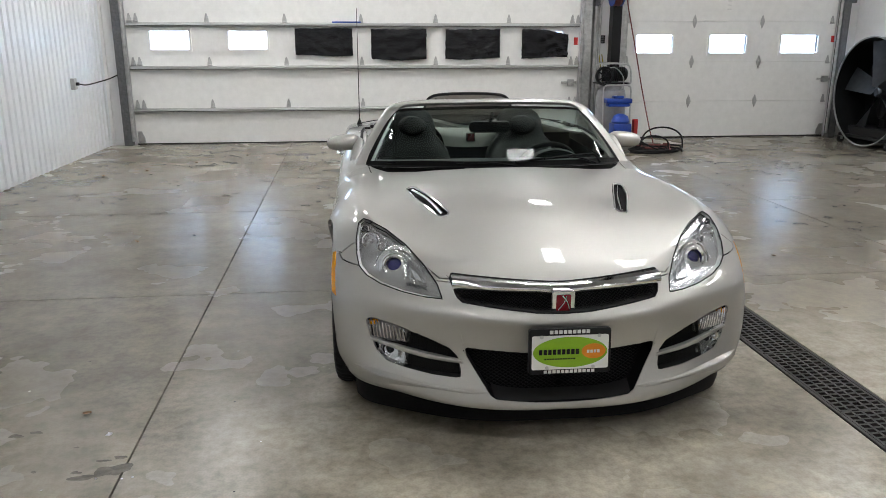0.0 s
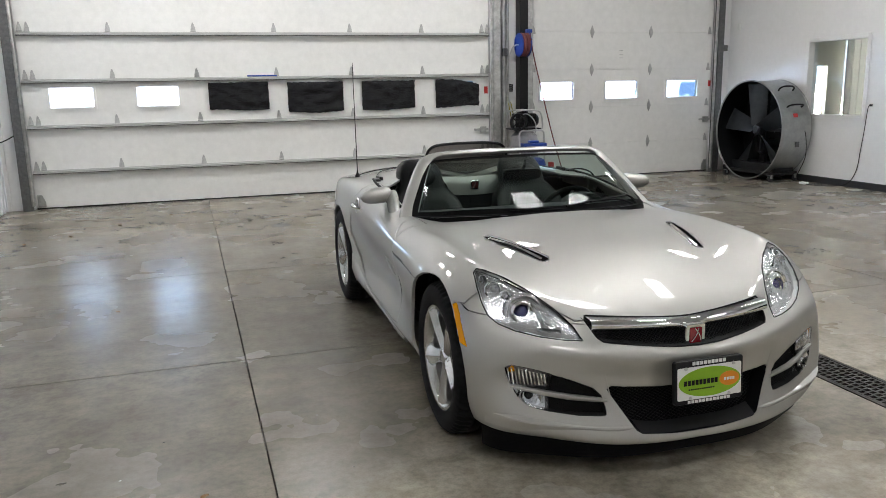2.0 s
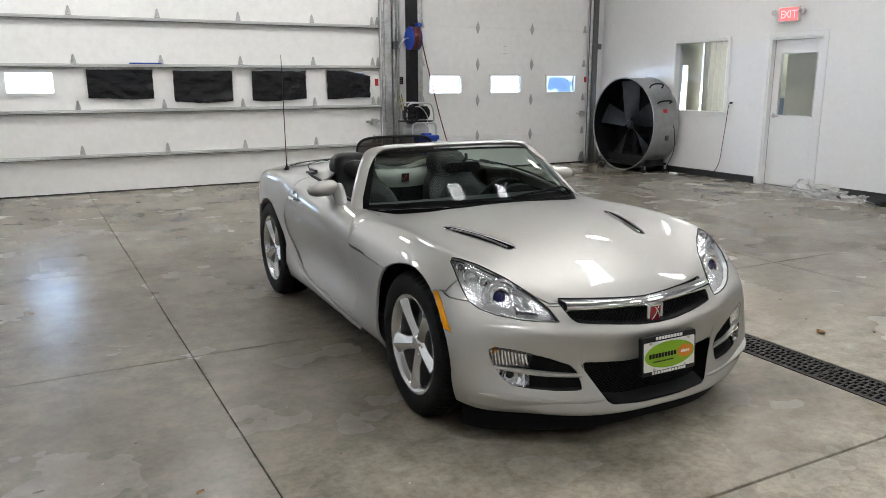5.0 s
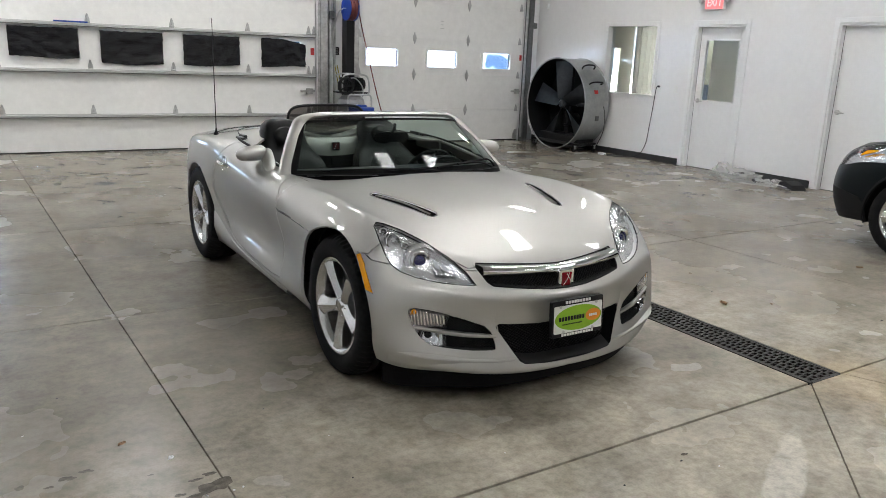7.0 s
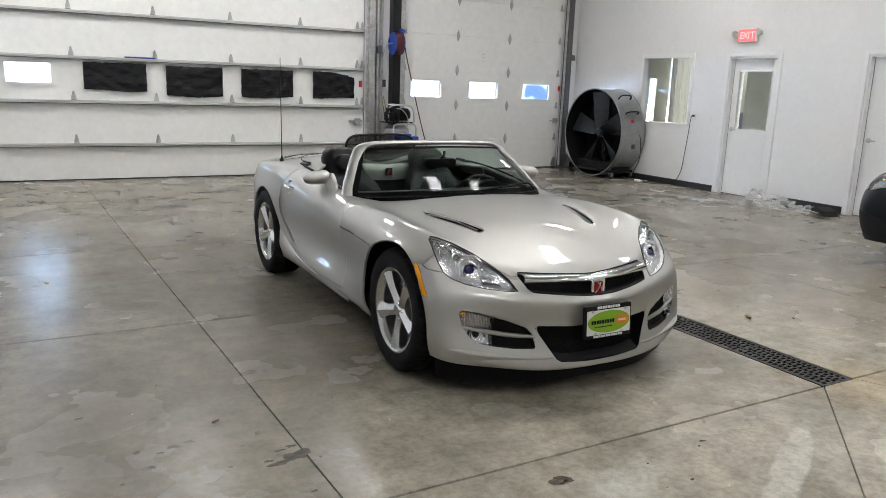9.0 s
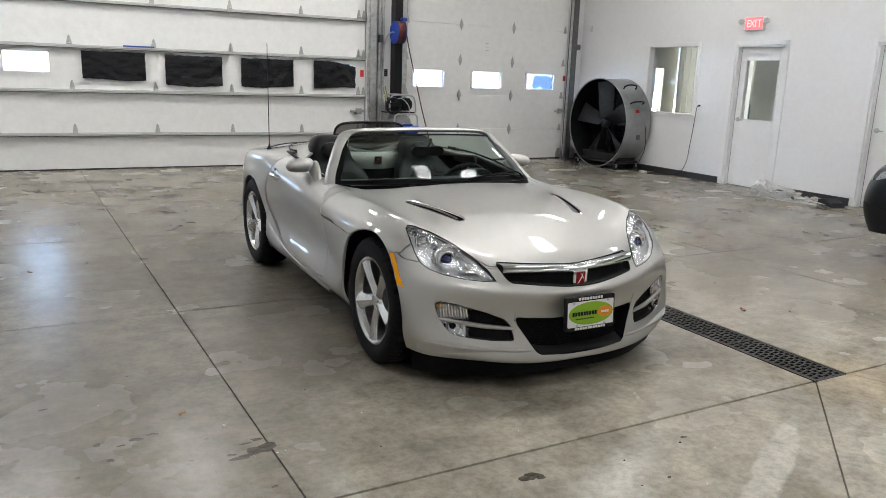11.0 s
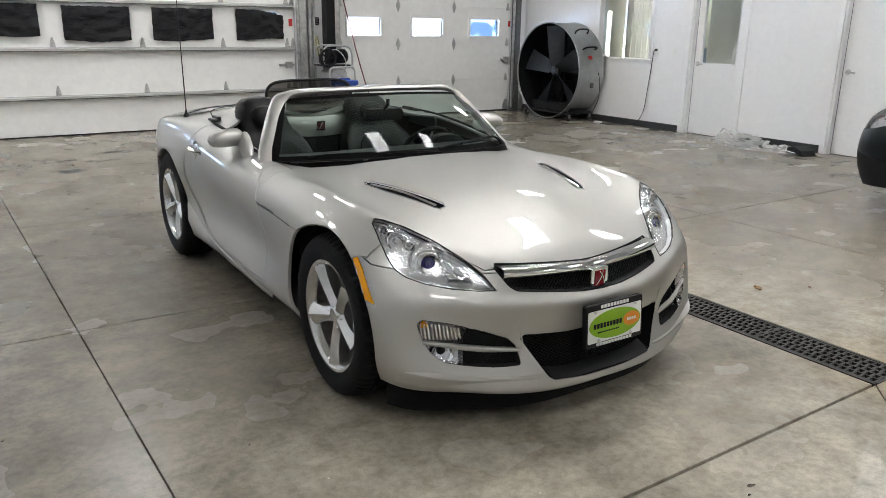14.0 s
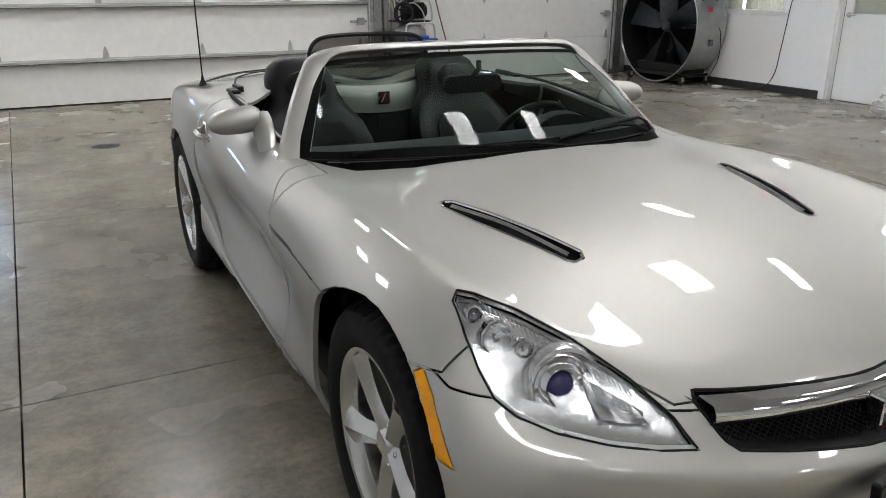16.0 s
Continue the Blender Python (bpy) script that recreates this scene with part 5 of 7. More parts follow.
# fog lamps, turn lamps and side meshes
for sgn in SIDES:
    mir = sgn < 0
    cl = part("side_grille", sunk(FOG, .030, mir), M_MESH, car, "black side grille with lamps and silver blade")
    part("mesh", mesh_bars([(.560, .421), (.50, .402), (.415, .368), (.388, .340), (.378, .300), (.375, .268), (.48, .272), (.576, .284), (.570, .36)], lambda u, z: skin_v(u, z) + .022, .014, .0017, (sgn,)), M_BAR, cl)
    part("surround", ledge(FOG, .032, mir), M_TRIMDARK, cl)
    for number, name, lab in ((TURN, "turn_lamp", "clear ribbed turn lamp"), (MIST, "fog_lamp", "clear round fog lamp")):
        lamp = part(name, sunk(number, .032, mir), M_DISC if number == TURN else M_REFLECT, cl, lab, smooth=True)
        part("lamp_wall", ledge(number, .032, mir), M_CHROME, lamp)
        cov = panel(pick(number, mir), .0015, .004)
        for f in cov.faces:
            f.smooth = True
        me = bpy.data.meshes.new("lens_cover")
        cov.to_mesh(me)
        cov.free()
        me.materials.append(M_LENS)
        ob = new("lens_cover", me)
        ob.parent = lamp
        ob.visible_shadow = False
        if number == TURN:
            for k in range(11):
                u = .575 + .0125 * k
                zt, zb = .424 + .02 * min(1, k / 7), .374
                pts = [(sgn * (u + .008), skin_v(u, zt) + .010, zt - .004), (sgn * (u + .004), skin_v(u, .40) + .008, .40), (sgn * u, skin_v(u, zb) + .010, zb + .002)]
                part("rib", tube(spline(pts, 5), .0042, 6), M_CHROME, lamp, smooth=True)
            cb = Vector((sgn * .692, skin_v(.692, .432) + .014, .430))
            part("bulb", ring_at(cb, (sgn * .5, -1, 0), [(0, .010), (.009, .007), (.012, -.004), (.010, -.02)], 14), M_AMBER, lamp, "amber bulb", smooth=True)
        else:
            cb = Vector((sgn * .632, skin_v(.632, .325) + .022, .324))
            part("bezel", ring_at(cb, (sgn * .25, -1, 0), [(.022, -.024), (.028, -.010), (.040, .003), (.045, .005), (.046, -.02)], 30), M_CHROME, lamp, smooth=True)
            part("bulb", ring_at(cb, (sgn * .25, -1, 0), [(0, -.008), (.014, -.010), (.023, -.022)], 18), M_BLACK, lamp, "dark fog lens", smooth=True)
    # silver blade across the opening
    rows = []
    for i in range(15):
        t = i / 14
        u = .705 + (.368 - .705) * t
        z = .370 + (.322 - .370) * t - .004 * math.sin(math.pi * t)
        h = .0065 + .004 * math.sin(math.pi * t)
        vv = skin_v(u, z) - .004 - .006 * math.sin(math.pi * t)
        rows.append([(sgn * u, vv + .016, z + h), (sgn * u, vv, z + h * .7), (sgn * u, vv - .002, z), (sgn * u, vv + .002, z - h), (sgn * u, vv + .018, z - h)])
    part("blade", grid(rows), M_PAINT, cl, "silver blade", smooth=True)
    xs_f = np.linspace(.28, .80, 20)
    fit_f = np.polyfit(xs_f, [skin_v(q, .245) for q in xs_f], 4)
    fold_v = lambda u: float(np.polyval(fit_f, u))
    # sharp winglet fold along the lower bumper
    rows = []
    for i in range(19):
        t = i / 18
        u = .792 + (.285 - .792) * t
        z = .262 - .040 * math.sin(t * 1.5)
        vv = fold_v(u)
        out = .021 * min(1.0, .08 + t * 4) ** .7 * (1 - .45 * t)
        rows.append([(sgn * u, vv + .006, z + .012), (sgn * u, vv - out * .9, z + .002), (sgn * u, vv - out, z - .003), (sgn * u, vv - out * .7, z - .014), (sgn * u, vv + .006, z - .048)])
    part("fold", grid(rows), M_PAINT, bumper, smooth=True, angle=.45)

# bonnet vents
for sgn in SIDES:
    mir = sgn < 0
    vent = part("hood_vent", sunk(VENT, .016, mir), M_MESH, car, "black hood vent with chrome edge")
    pts = rim_points(pick(VENT, mir))
    part("vent_wall", grid([pts + pts[:1], [p - Vector((0, 0, .017)) for p in pts + pts[:1]]]), M_TRIMDARK, vent)
    part("chrome_edge", ordered_tube(pts, .0042, 6, 1), M_CHROME, vent, "chrome edge", smooth=True)
    a, c = Vector((sgn * .392, -.09, skin_z(.392, -.09) - .003)), Vector((sgn * .497, .29, skin_z(.497, .29) - .003))
    mid = Vector((sgn * .437, .10, skin_z(.437, .1) - .002))
    part("slat", tube(spline([a, mid, c], 9), .007, 6, flat=.5), M_CHROME, vent, smooth=True)

# panel joints on the flank
for sgn in SIDES:
    pts = [(v, z) for v, z in ((.735, .672), (.62, .664), (.49, .658), (.36, .655), (.30, .652))]
    path = spline([(sgn * (skin_u(v, z) + .0003), v, z) for v, z in pts], 18)
    part("panel_joint", tube(path, .0022, 6), M_BLACK, shell)
    path = [(sgn * (skin_u(v, .66) - .0005), v, .664 + .006 * (v - .5)) for v in (.50, .56, .62, .68, .72)]
    part("side_vent", tube(path, [.002, .006, .007, .006, .004], 6), M_BLACK, shell, "narrow black fender vent")

# windscreen: frame, glass, wipers
WS_LOW = [(0, .575, .850), (.30, .605, .848), (.52, .69, .843), (.640, .80, .829), (.722, .945, .815)]
WS_TOP = [(0, 1.125, 1.112), (.20, 1.130, 1.110), (.38, 1.145, 1.104), (.49, 1.162, 1.098), (.548, 1.186, 1.085)]


def both_halves(keys, n):
    half = spline(keys, n)
    return [np.array((-p[0], p[1], p[2])) for p in half[::-1]][:-1] + list(half)


low_line, top_line = both_halves(WS_LOW, 24), both_halves(WS_TOP, 24)
rows = []
for i in range(17):
    t = i / 16
    rows.append([tuple(a * (1 - t) + c * t + np.array((0, -.43, .90)) * (.014 + .026 * (1 - (i2 / 23.0 - 1) ** 2)) * math.sin(math.pi * t)) for i2, (a, c) in enumerate(zip(low_line, top_line))])
glass_ob = part("windscreen_glass", grid(rows), M_SCREEN, car, "raked windscreen glass", smooth=True)
glass_ob.visible_shadow = False
# black border printed on the glass
def strip(rows_a, rows_b, lift):
    return grid([[tuple(np.array(p) + np.array((0, -lift * .4, lift))) for p in rows_a], [tuple(np.array(p) + np.array((0, -lift * .4, lift))) for p in rows_b]])


k = len(low_line)
part("glass_border", join(strip(rows[0], rows[1], .002), strip(rows[15], rows[16], .002), *(strip([r[c] for r in rows], [r[c + 1] for r in rows], .002) for c in (0, 1, -4, -3, -2))), M_FRIT, glass_ob, "black printed border")
# the surround: pillars and header in one bowed bar
keys = [(.765, .895, .755), (.738, .950, .808), (.704, 1.010, .868), (.643, 1.102, .975), (.585, 1.178, 1.062), (.548, 1.205, 1.100), (.470, 1.205, 1.123), (.30, 1.188, 1.132), (0, 1.172, 1.136)]
half = spline(keys, 40)
path = list(half) + [np.array((-p[0], p[1], p[2])) for p in half[::-1]][1:]
n = len(path)
secs = []
for i, p in enumerate(path):
    a, c = np.array(path[max(0, i - 1)]), np.array(path[min(n - 1, i + 1)])
    d = Vector(c - a).normalized()
    sw = min(1.0, max(0.0, (abs(p[0]) - .48) / .10))
    outw = Vector((math.copysign(.15 * sw, p[0]), -.45 * sw, .9)).normalized()
    outw = (outw - d * outw.dot(d)).normalized()
    fw = d.cross(outw)
    if fw.y > 0:
        fw = -fw
    w = .040 + .012 * min(1.0, max(0.0, (abs(p[0]) - .55) / .15))
    q = Vector(p) + fw * (.008 * sw)
    secs.append([q + fw * (w * math.cos(t)) + outw * (.017 * math.sin(t)) for t in [2 * math.pi * j / 14 for j in range(14)]])
sf = part("windscreen_frame", grid(secs, True), M_PAINT, car, "silver windscreen frame", smooth=True)
part("header_seal", tube([Vector(p) + Vector((0, .040, .004)) for p in path[36:-36]], .007, 6), M_RUBBER, sf, smooth=True)
part("glass_seal", tube([tuple(r) for r in (np.array(q) for q in low_line)], .0035, 6), M_RUBBER, sf, smooth=True)
# cowl: black strip below the glass
rows2 = [[(p[0], p[1] - .002, p[2] - .006) for p in low_line], [(p[0], p[1] - .028, p[2] - .026) for p in low_line], [(p[0], p[1] - .03, p[2] - .06) for p in low_line]]
part("cowl", grid(rows2), M_FRIT, car, "black plastic cowl")


def wiper(a, c, pivot):
    w = part("wiper", join(tube(spline([pivot, (np.array(pivot) + np.array(a)) / 2 + np.array((0, -.004, .008)), a], 9), [.007, .007, .006, .006, .006, .005, .005, .004, .004], 6)), M_MESH, car, "black wiper arm and blade", smooth=True)
    part("wiper_blade", tube(spline([c, (np.array(a) + np.array(c)) / 2 + np.array((0, .004, .003)), a], 11), .0065, 6), M_MESH, w, smooth=True)


def on_glass(u, t, lift=.012):
    i = min(range(k), key=lambda q: abs(low_line[q][0] - u))
    j = t * 16
    r0, r1 = rows[int(j)][i], rows[min(16, int(j) + 1)][i]
    f = j - int(j)
    return np.array([r0[q] * (1 - f) + r1[q] * f for q in range(3)]) + np.array((0, -lift * .5, lift))


wiper(on_glass(-.22, .030), on_glass(-.60, .025), (.06, .575, .854))
wiper(on_glass(.36, .075), on_glass(.03, .03), (.50, .675, .850))
wiper(on_glass(.50, .10), on_glass(.20, .06), (.53, .69, .850))

# door mirrors
for sgn in SIDES:
    rows3 = []
    for i in range(15):
        t = i / 14
        x = -.098 + .196 * t
        s = max(0.0, 1 - abs(2 * t - 1) ** 3.2) ** .5
        hz, hy = .052 * s * (.80 + .20 * t), .058 * s
        rows3.append([(sgn * (.842 - x), 1.255 - .02 * (1 - t) + hy * math.cos(a) * (1.15 if math.cos(a) < 0 else .55), .897 + .010 * t + hz * math.sin(a)) for a in [2 * math.pi * q / 18 for q in range(18)]])
    mr = part("door_mirror", grid(rows3, True), M_PAINT, car, "silver teardrop door mirror", smooth=True)
    st = spline([(sgn * .760, 1.240, .900), (sgn * .757, 1.205, .880), (sgn * .764, 1.150, .848), (sgn * .776, 1.085, .800)], 12)
    part("mirror_stalk", tube(st, [.042, .043, .043, .042, .041, .040, .040, .039, .038, .037, .036, .034], 12, flat=.75), M_PAINT, mr, smooth=True)
    part("mirror_glass", prism([(sgn * (.84 + .085 * math.cos(a)), .897 + .036 * math.sin(a)) for a in [2 * math.pi * q / 20 for q in range(20)]], 1.283, 1.286, "y"), M_CHROME, mr)

# door handles
for sgn, dr in zip(SIDES, doors):
    u = skin_u(1.75, .775)
    h = part("door_handle", tube(spline([(sgn * (u - .004), 1.675, .772), (sgn * (u + .022), 1.695, .775), (sgn * (u + .027), 1.75, .777), (sgn * (u + .022), 1.805, .779), (sgn * (u - .004), 1.825, .780)], 15), .0125, 8, flat=.7), M_CHROME, dr, "chrome pull handle", smooth=True)
    part("handle_cup", ring_at(Vector((sgn * (u - .006), 1.75, .775)), (sgn, 0, .1), [(0, -.008), (.03, -.006), (.044, .004), (.048, .0085), (.05, .006)], 24), M_CHROME, dr, smooth=True)
    part("lock", ring_at(Vector((sgn * (u + .001), 1.645, .768)), (sgn, 0, .1), [(0, .004), (.010, .004), (.012, -.004)], 14), M_CHROME, dr)

# antenna
zb = skin_z(.756, 2.31)
ant = part("antenna", lathe([(0, 0), (.020, 0), (.016, .018), (.007, .034), (.005, .05), (0, .05)], 14), M_BLACK, car, "thin black mast antenna", smooth=True)
ant.matrix_local = pose(-.756, 2.31, zb - .004)
part("mast", tube([(0, 0, .04), (0, .012, .42), (0, .02, .80)], [.0035, .003, .0022], 6), M_BLACK, ant)

# flared sill panel, sweeping up into the rear wheel arch
for sgn in SIDES:
    rows = []
    for i in range(31):
        t = i / 30
        v = .66 + 1.325 * t
        zu = .232 + .04 * t + .15 * t ** 5
        flare = .008 * min(1.0, t * 9) ** .6
        zm = .215 + (zu - .215) * .45
        sec = [(zu, -.003), (zu - .007, flare * .7), (zm, flare), (.208, flare * .9), (.192, -.010)]
        rows.append([(sgn * (skin_u(v, max(z, .225)) + d), v, z) for z, d in sec] + [(sgn * (skin_u(v, .225) - .05), v, .188)])
    part("sill_panel", grid(rows), M_PAINT, shell, smooth=True, angle=.9)

# black air dam under the front bumper, its black standing in for contact shade
dam = []
for c in range(0, NC):
    p = flow[0][c]
    if p[1] < -.36:
        dam.append((p[0], p[1]))
dam = [(-a, v) for a, v in dam[:0:-1]] + dam
rows = [[(a * k, v + dv, z) for a, v in dam] for k, dv, z in ((.975, .035, .165), (.97, .040, .10), (.965, .050, .068), (.955, .065, .066), (.955, .065, .165))]
part("air_dam", grid(rows), M_MESH, car, "black air dam that stands in for shade under the bumper", smooth=True, angle=.8)
# seams and edge of the folding-top cover on the rear deck
for sgn in SIDES:
    for keys in ([(.665, 2.00), (.63, 2.20), (.55, 2.42), (.36, 2.60), (.12, 2.66), (0, 2.67)], [(.745, 2.42), (.66, 2.56), (.50, 2.74), (.26, 2.84), (0, 2.87)]):
        line = spline([(sgn * u, v, skin_z(u, v) + .001) for u, v in keys], 26)
        part("deck_seam", tube(line, .004, 6), M_RUBBER, shell, "dark seam of the folding-top cover", smooth=True)
# ---- cabin of the roadster ----
for sgn in SIDES:
    rows = []
    for z, u in ((.27, .66), (.45, .69), (.60, .685), (.70, .70), (.79, .715)):
        rows.append([(sgn * u, v, z + (.03 * max(0, v - 1.0) if z > .75 else 0)) for v in (.70, 1.0, 1.3, 1.6, 1.85, 2.02)])
    part("door_lining", thick(grid(rows), .006), M_TRIMDARK, car, "black inner door lining", smooth=True)
    pts = [(sgn * u, v, skin_z(u, v) + .004) for u, v in ((.722, 1.06), (.733, 1.2), (.736, 1.4), (.736, 1.6), (.734, 1.75), (.722, 1.88))]
    part("belt_seal", tube(spline(pts, 20), .009, 6), M_RUBBER, car, smooth=True)
    part("latch", join(box(sgn * .70 - .02, 1.86, .885, sgn * .70 + .02, 1.97, .925, .006), box(sgn * .67 - .012, 1.90, .90, sgn * .67 + .012, 2.02, .935, .004)), M_BLACK, car, "black folding-top latch")
part("cabin_floor", join(box(-.70, .70, .265, .70, 2.02, .29), box(-.70, 1.99, .28, .70, 2.03, .86)), M_TRIMDARK, car, "black carpeted floor and bulkhead")
part("console", join(box(-.11, .95, .28, .11, 1.86, .50, .03, 3), box(-.09, .86, .45, .09, 1.08, .66, .02, 2)), M_TRIMDARK, car, "black centre console", smooth=True)
# instrument panel
rows = []
for v, z, w in ((.60, .835, .62), (.75, .842, .68), (.90, .838, .70), (1.00, .815, .70), (1.035, .775, .70), (1.03, .70, .70), (.98, .60, .69), (.95, .52, .68)):
    rows.append([(u * w, v + .16 * u * u, z + .012 * math.cos(u * 2.5)) for u in np.linspace(-1, 1, 15)])
dash = part("dashboard", grid(rows), M_TRIMDARK, car, "black dashboard", smooth=True)
part("binnacle", moved(lathe([(0, -.02), (.14, -.02), (.15, .03), (.13, .06), (0, .07)], 24, "y"), pose(.36, 1.0, .80) @ Matrix.Diagonal((1, 1, .55, 1))), M_TRIMDARK, dash, smooth=True)
for u in (-.55, -.12, .12):
    part("vent", ring_at(Vector((u, 1.04, .755)), (0, 1, .2), [(.0, .0), (.028, .0), (.036, .008), (.040, .0)], 20), M_STEEL, dash)
# steering wheel
turn = pose(.36, 1.215, .735, -62, 0, 0)
sw = part("steering_wheel", moved(tube([(.178 * math.cos(a), .178 * math.sin(a), 0) for a in [2 * math.pi * q / 40 for q in range(40)]], .0155, 10, True), turn), M_LEATHER, car, "black leather steering wheel", smooth=True)
part("hub", moved(lathe([(0, .02), (.05, .02), (.065, .0), (.05, -.03), (0, -.03)], 24), turn), M_TRIMDARK, sw, smooth=True)
for a in (0, 180, 270):
    part("wheel_spoke", moved(join(tube([(.05 * math.cos(radians(a)), .05 * math.sin(radians(a)), 0), (.17 * math.cos(radians(a)), .17 * math.sin(radians(a)), 0)], .014, 8, flat=.5)), turn), M_STEEL, sw)
# seats
def seat(u0):
    s = thing("seat", pose(u0, 0, 0), "", "")
    rows = []
    # backrest with its built-in headrest, section by section up the back
    for t, half, dep, bol in ((0, .235, .075, .03), (.12, .25, .085, .055), (.3, .258, .085, .065), (.46, .255, .08, .062), (.57, .235, .072, .045), (.66, .198, .066, .012), (.72, .165, .064, .004), (.79, .158, .080, 0), (.87, .152, .088, 0), (.94, .132, .076, 0), (.985, .095, .050, 0), (1.0, .05, .02, 0)):
        v, z = 1.56 + .37 * t, .42 + .615 * t
        row = []
        for q in range(24):
            a = 2 * math.pi * q / 24
            ca, sa = math.cos(a), math.sin(a)
            x = half * math.copysign(abs(ca) ** .6, ca)
            y = dep * math.copysign(abs(sa) ** .7, sa)
            if sa < 0:
                y -= bol * (abs(x) / half) ** 3
            row.append((x, v + y, z))
        rows.append(row)
    bm = grid(rows, True)
    bm2 = solid(rows[-1], [tuple(range(24))])
    back = part("backrest", join(bm, bm2), M_LEATHER, s, "black leather backrest with built-in headrest", smooth=True)
    pad = moved(lathe([(0, -.016), (.5, -.014), (.85, -.006), (1.0, .008)], 28, "y"), pose(0, 1.775, .935, -28, 0, 0) @ Matrix.Diagonal((.092, 1, .070, 1)))
    part("headrest_pad", pad, M_LEATHER, s, "padded headrest face", smooth=True)
    rows_p = [[(w * q, 1.56 + .37 * t - .088, .42 + .615 * t) for q in (-1, -.9, -.4, 0, .4, .9, 1)] for t, w in ((.06, .15), (.2, .165), (.36, .165), (.50, .155), (.58, .12))]
    part("centre_panel", thick(grid(rows_p), .012), M_LEATHER, s, smooth=True)
    for z, v, w in ((.70, 1.632, .16), (.61, 1.578, .16), (.555, 1.545, .16)):
        part("seam", tube([(-w, v - .004, z), (0, v - .002, z), (w, v - .004, z)], .004, 6), M_RUBBER, s)
    cu = []
    for t, half in ((0, .18), (.05, .22), (.4, .25), (.8, .255), (1.0, .25)):
        v = 1.08 + .52 * t
        cu.append([(half * math.copysign(abs(math.cos(a)) ** .6, math.cos(a)), v, .40 + .07 * math.copysign(abs(math.sin(a)) ** .7, math.sin(a)) + (.03 * abs(math.cos(a)) ** 3 if math.sin(a) > 0 else 0) + .03 * (1 - t)) for a in [2 * math.pi * q / 24 for q in range(24)]])
    part("seat_cushion", join(grid(cu, True), solid(cu[0], [tuple(range(24))])), M_LEATHER, s, "black leather seat cushion", smooth=True)
    s.parent = car
    return s


for u0 in (-.405, .330):
    s = seat(u0)
    s.matrix_local = pose(u0, .055, 0)
# body-coloured fairing between the seats, with its emblem
rows = []
for v, z, w in ((2.05, .903, .30), (1.995, .906, .28), (1.962, .898, .255), (1.948, .875, .225), (1.942, .84, .200), (1.940, .80, .185), (1.940, .772, .178)):
    rows.append([(w * q, v - .012 * (q * q) + (.02 * abs(q) ** 3), z + .012 * q * q) for q in np.linspace(-1, 1, 17)])
part("rear_fairing", grid(rows), M_PAINT, car, "silver fairing between the seats", smooth=True)
part("fairing_panel", join(box(-.19, 1.946, .30, .19, 1.975, .775, .006), prism(rounded(-.028, .70, .028, .755, .008), 1.940, 1.946, "y")), M_TRIMDARK, car, "black panel with a small pull")
eb = part("rear_badge", prism(rounded(-.030, .812, .030, .872, .006, 3), 1.928, 1.942, "y", .002), M_CHROME, car, "small chrome and red emblem")
part("badge_field", prism(rounded(-.023, .819, .023, .865, .003, 3), 1.9262, 1.9278, "y"), M_BADGEDARK, eb)
part("emblem_line", tube([(-.014, 1.925, .822), (.008, 1.925, .862)], .002, 5), M_CHROME, eb)
# smoked wind deflector behind the seats
half = [(0, 1.124), (.15, 1.121), (.25, 1.106), (.295, 1.06), (.297, .99), (.265, .950), (.15, .924), (0, .914)]
loop = half + [(-a, c) for a, c in half[::-1]][1:-1]
pts = [(p[0], 2.09 + .02 * abs(p[0]), p[1]) for p in spline(loop, 64, True)]
wd = part("wind_deflector", tube(pts, .010, 8, True), M_BLACK, car, "black-framed smoked wind deflector", smooth=True)
part("deflector_pane", solid([(p[0] * .99, p[1] + .001, p[2] if p[2] > 1 else p[2]) for p in pts], [tuple(range(64))]), M_SMOKE, wd, "smoked clear pane")
for u in (-.12, .12):
    part("foot", box(u - .03, 2.07, .895, u + .03, 2.12, .925, .005), M_BLACK, wd)
# inner mirror
im = part("rear_view_mirror", moved(join(prism(rounded(-.118, -.031, .118, .031, .024, 5), -.014, .014, "y", .004)), pose(-.01, 1.06, 1.004, 8, 0, 0)), M_BLACK, car, "black rear-view mirror", smooth=True)
part("mirror_arm", tube([(-.01, 1.05, 1.03), (-.005, 1.02, 1.06), (0, 1.03, 1.085)], .010, 8), M_BLACK, im)

# licence plate in a black dealer frame, lettering reduced to plain bars
M_PLATE = material("plate_white", (0.82, 0.82, 0.80), 0.35, grain=0.03)
M_GREEN = material("plate_green", (0.26, 0.48, 0.02), 0.35, grain=0.05)
M_ORANGE = material("plate_orange", (0.80, 0.27, 0.02), 0.35, grain=0.05)
PL = pose(.008, -.742, .392, -4, 0, 0)
plate = part("licence_plate", moved(prism(rounded(-.150, -.084, .150, .084, .010, 4), -.006, .016, "y", .002), PL), M_BLACK, car, "black-framed white plate with green oval and plain bars")
part("plate_face", moved(prism(rounded(-.140, -.066, .140, .060, .006, 3), -.0085, -.0062, "y"), PL), M_PLATE, plate)
oval = lambda cx, cz, a, c, n=40: [(cx + a * math.cos(2 * math.pi * q / n), cz + c * math.sin(2 * math.pi * q / n)) for q in range(n)]
part("oval", moved(prism(oval(0, -.002, .136, .057), -.0100, -.0088, "y"), PL), M_GREEN, plate, "green oval")
part("oval", moved(prism(oval(.085, .000, .044, .028), -.0114, -.0102, "y"), PL), M_ORANGE, plate, "orange oval")
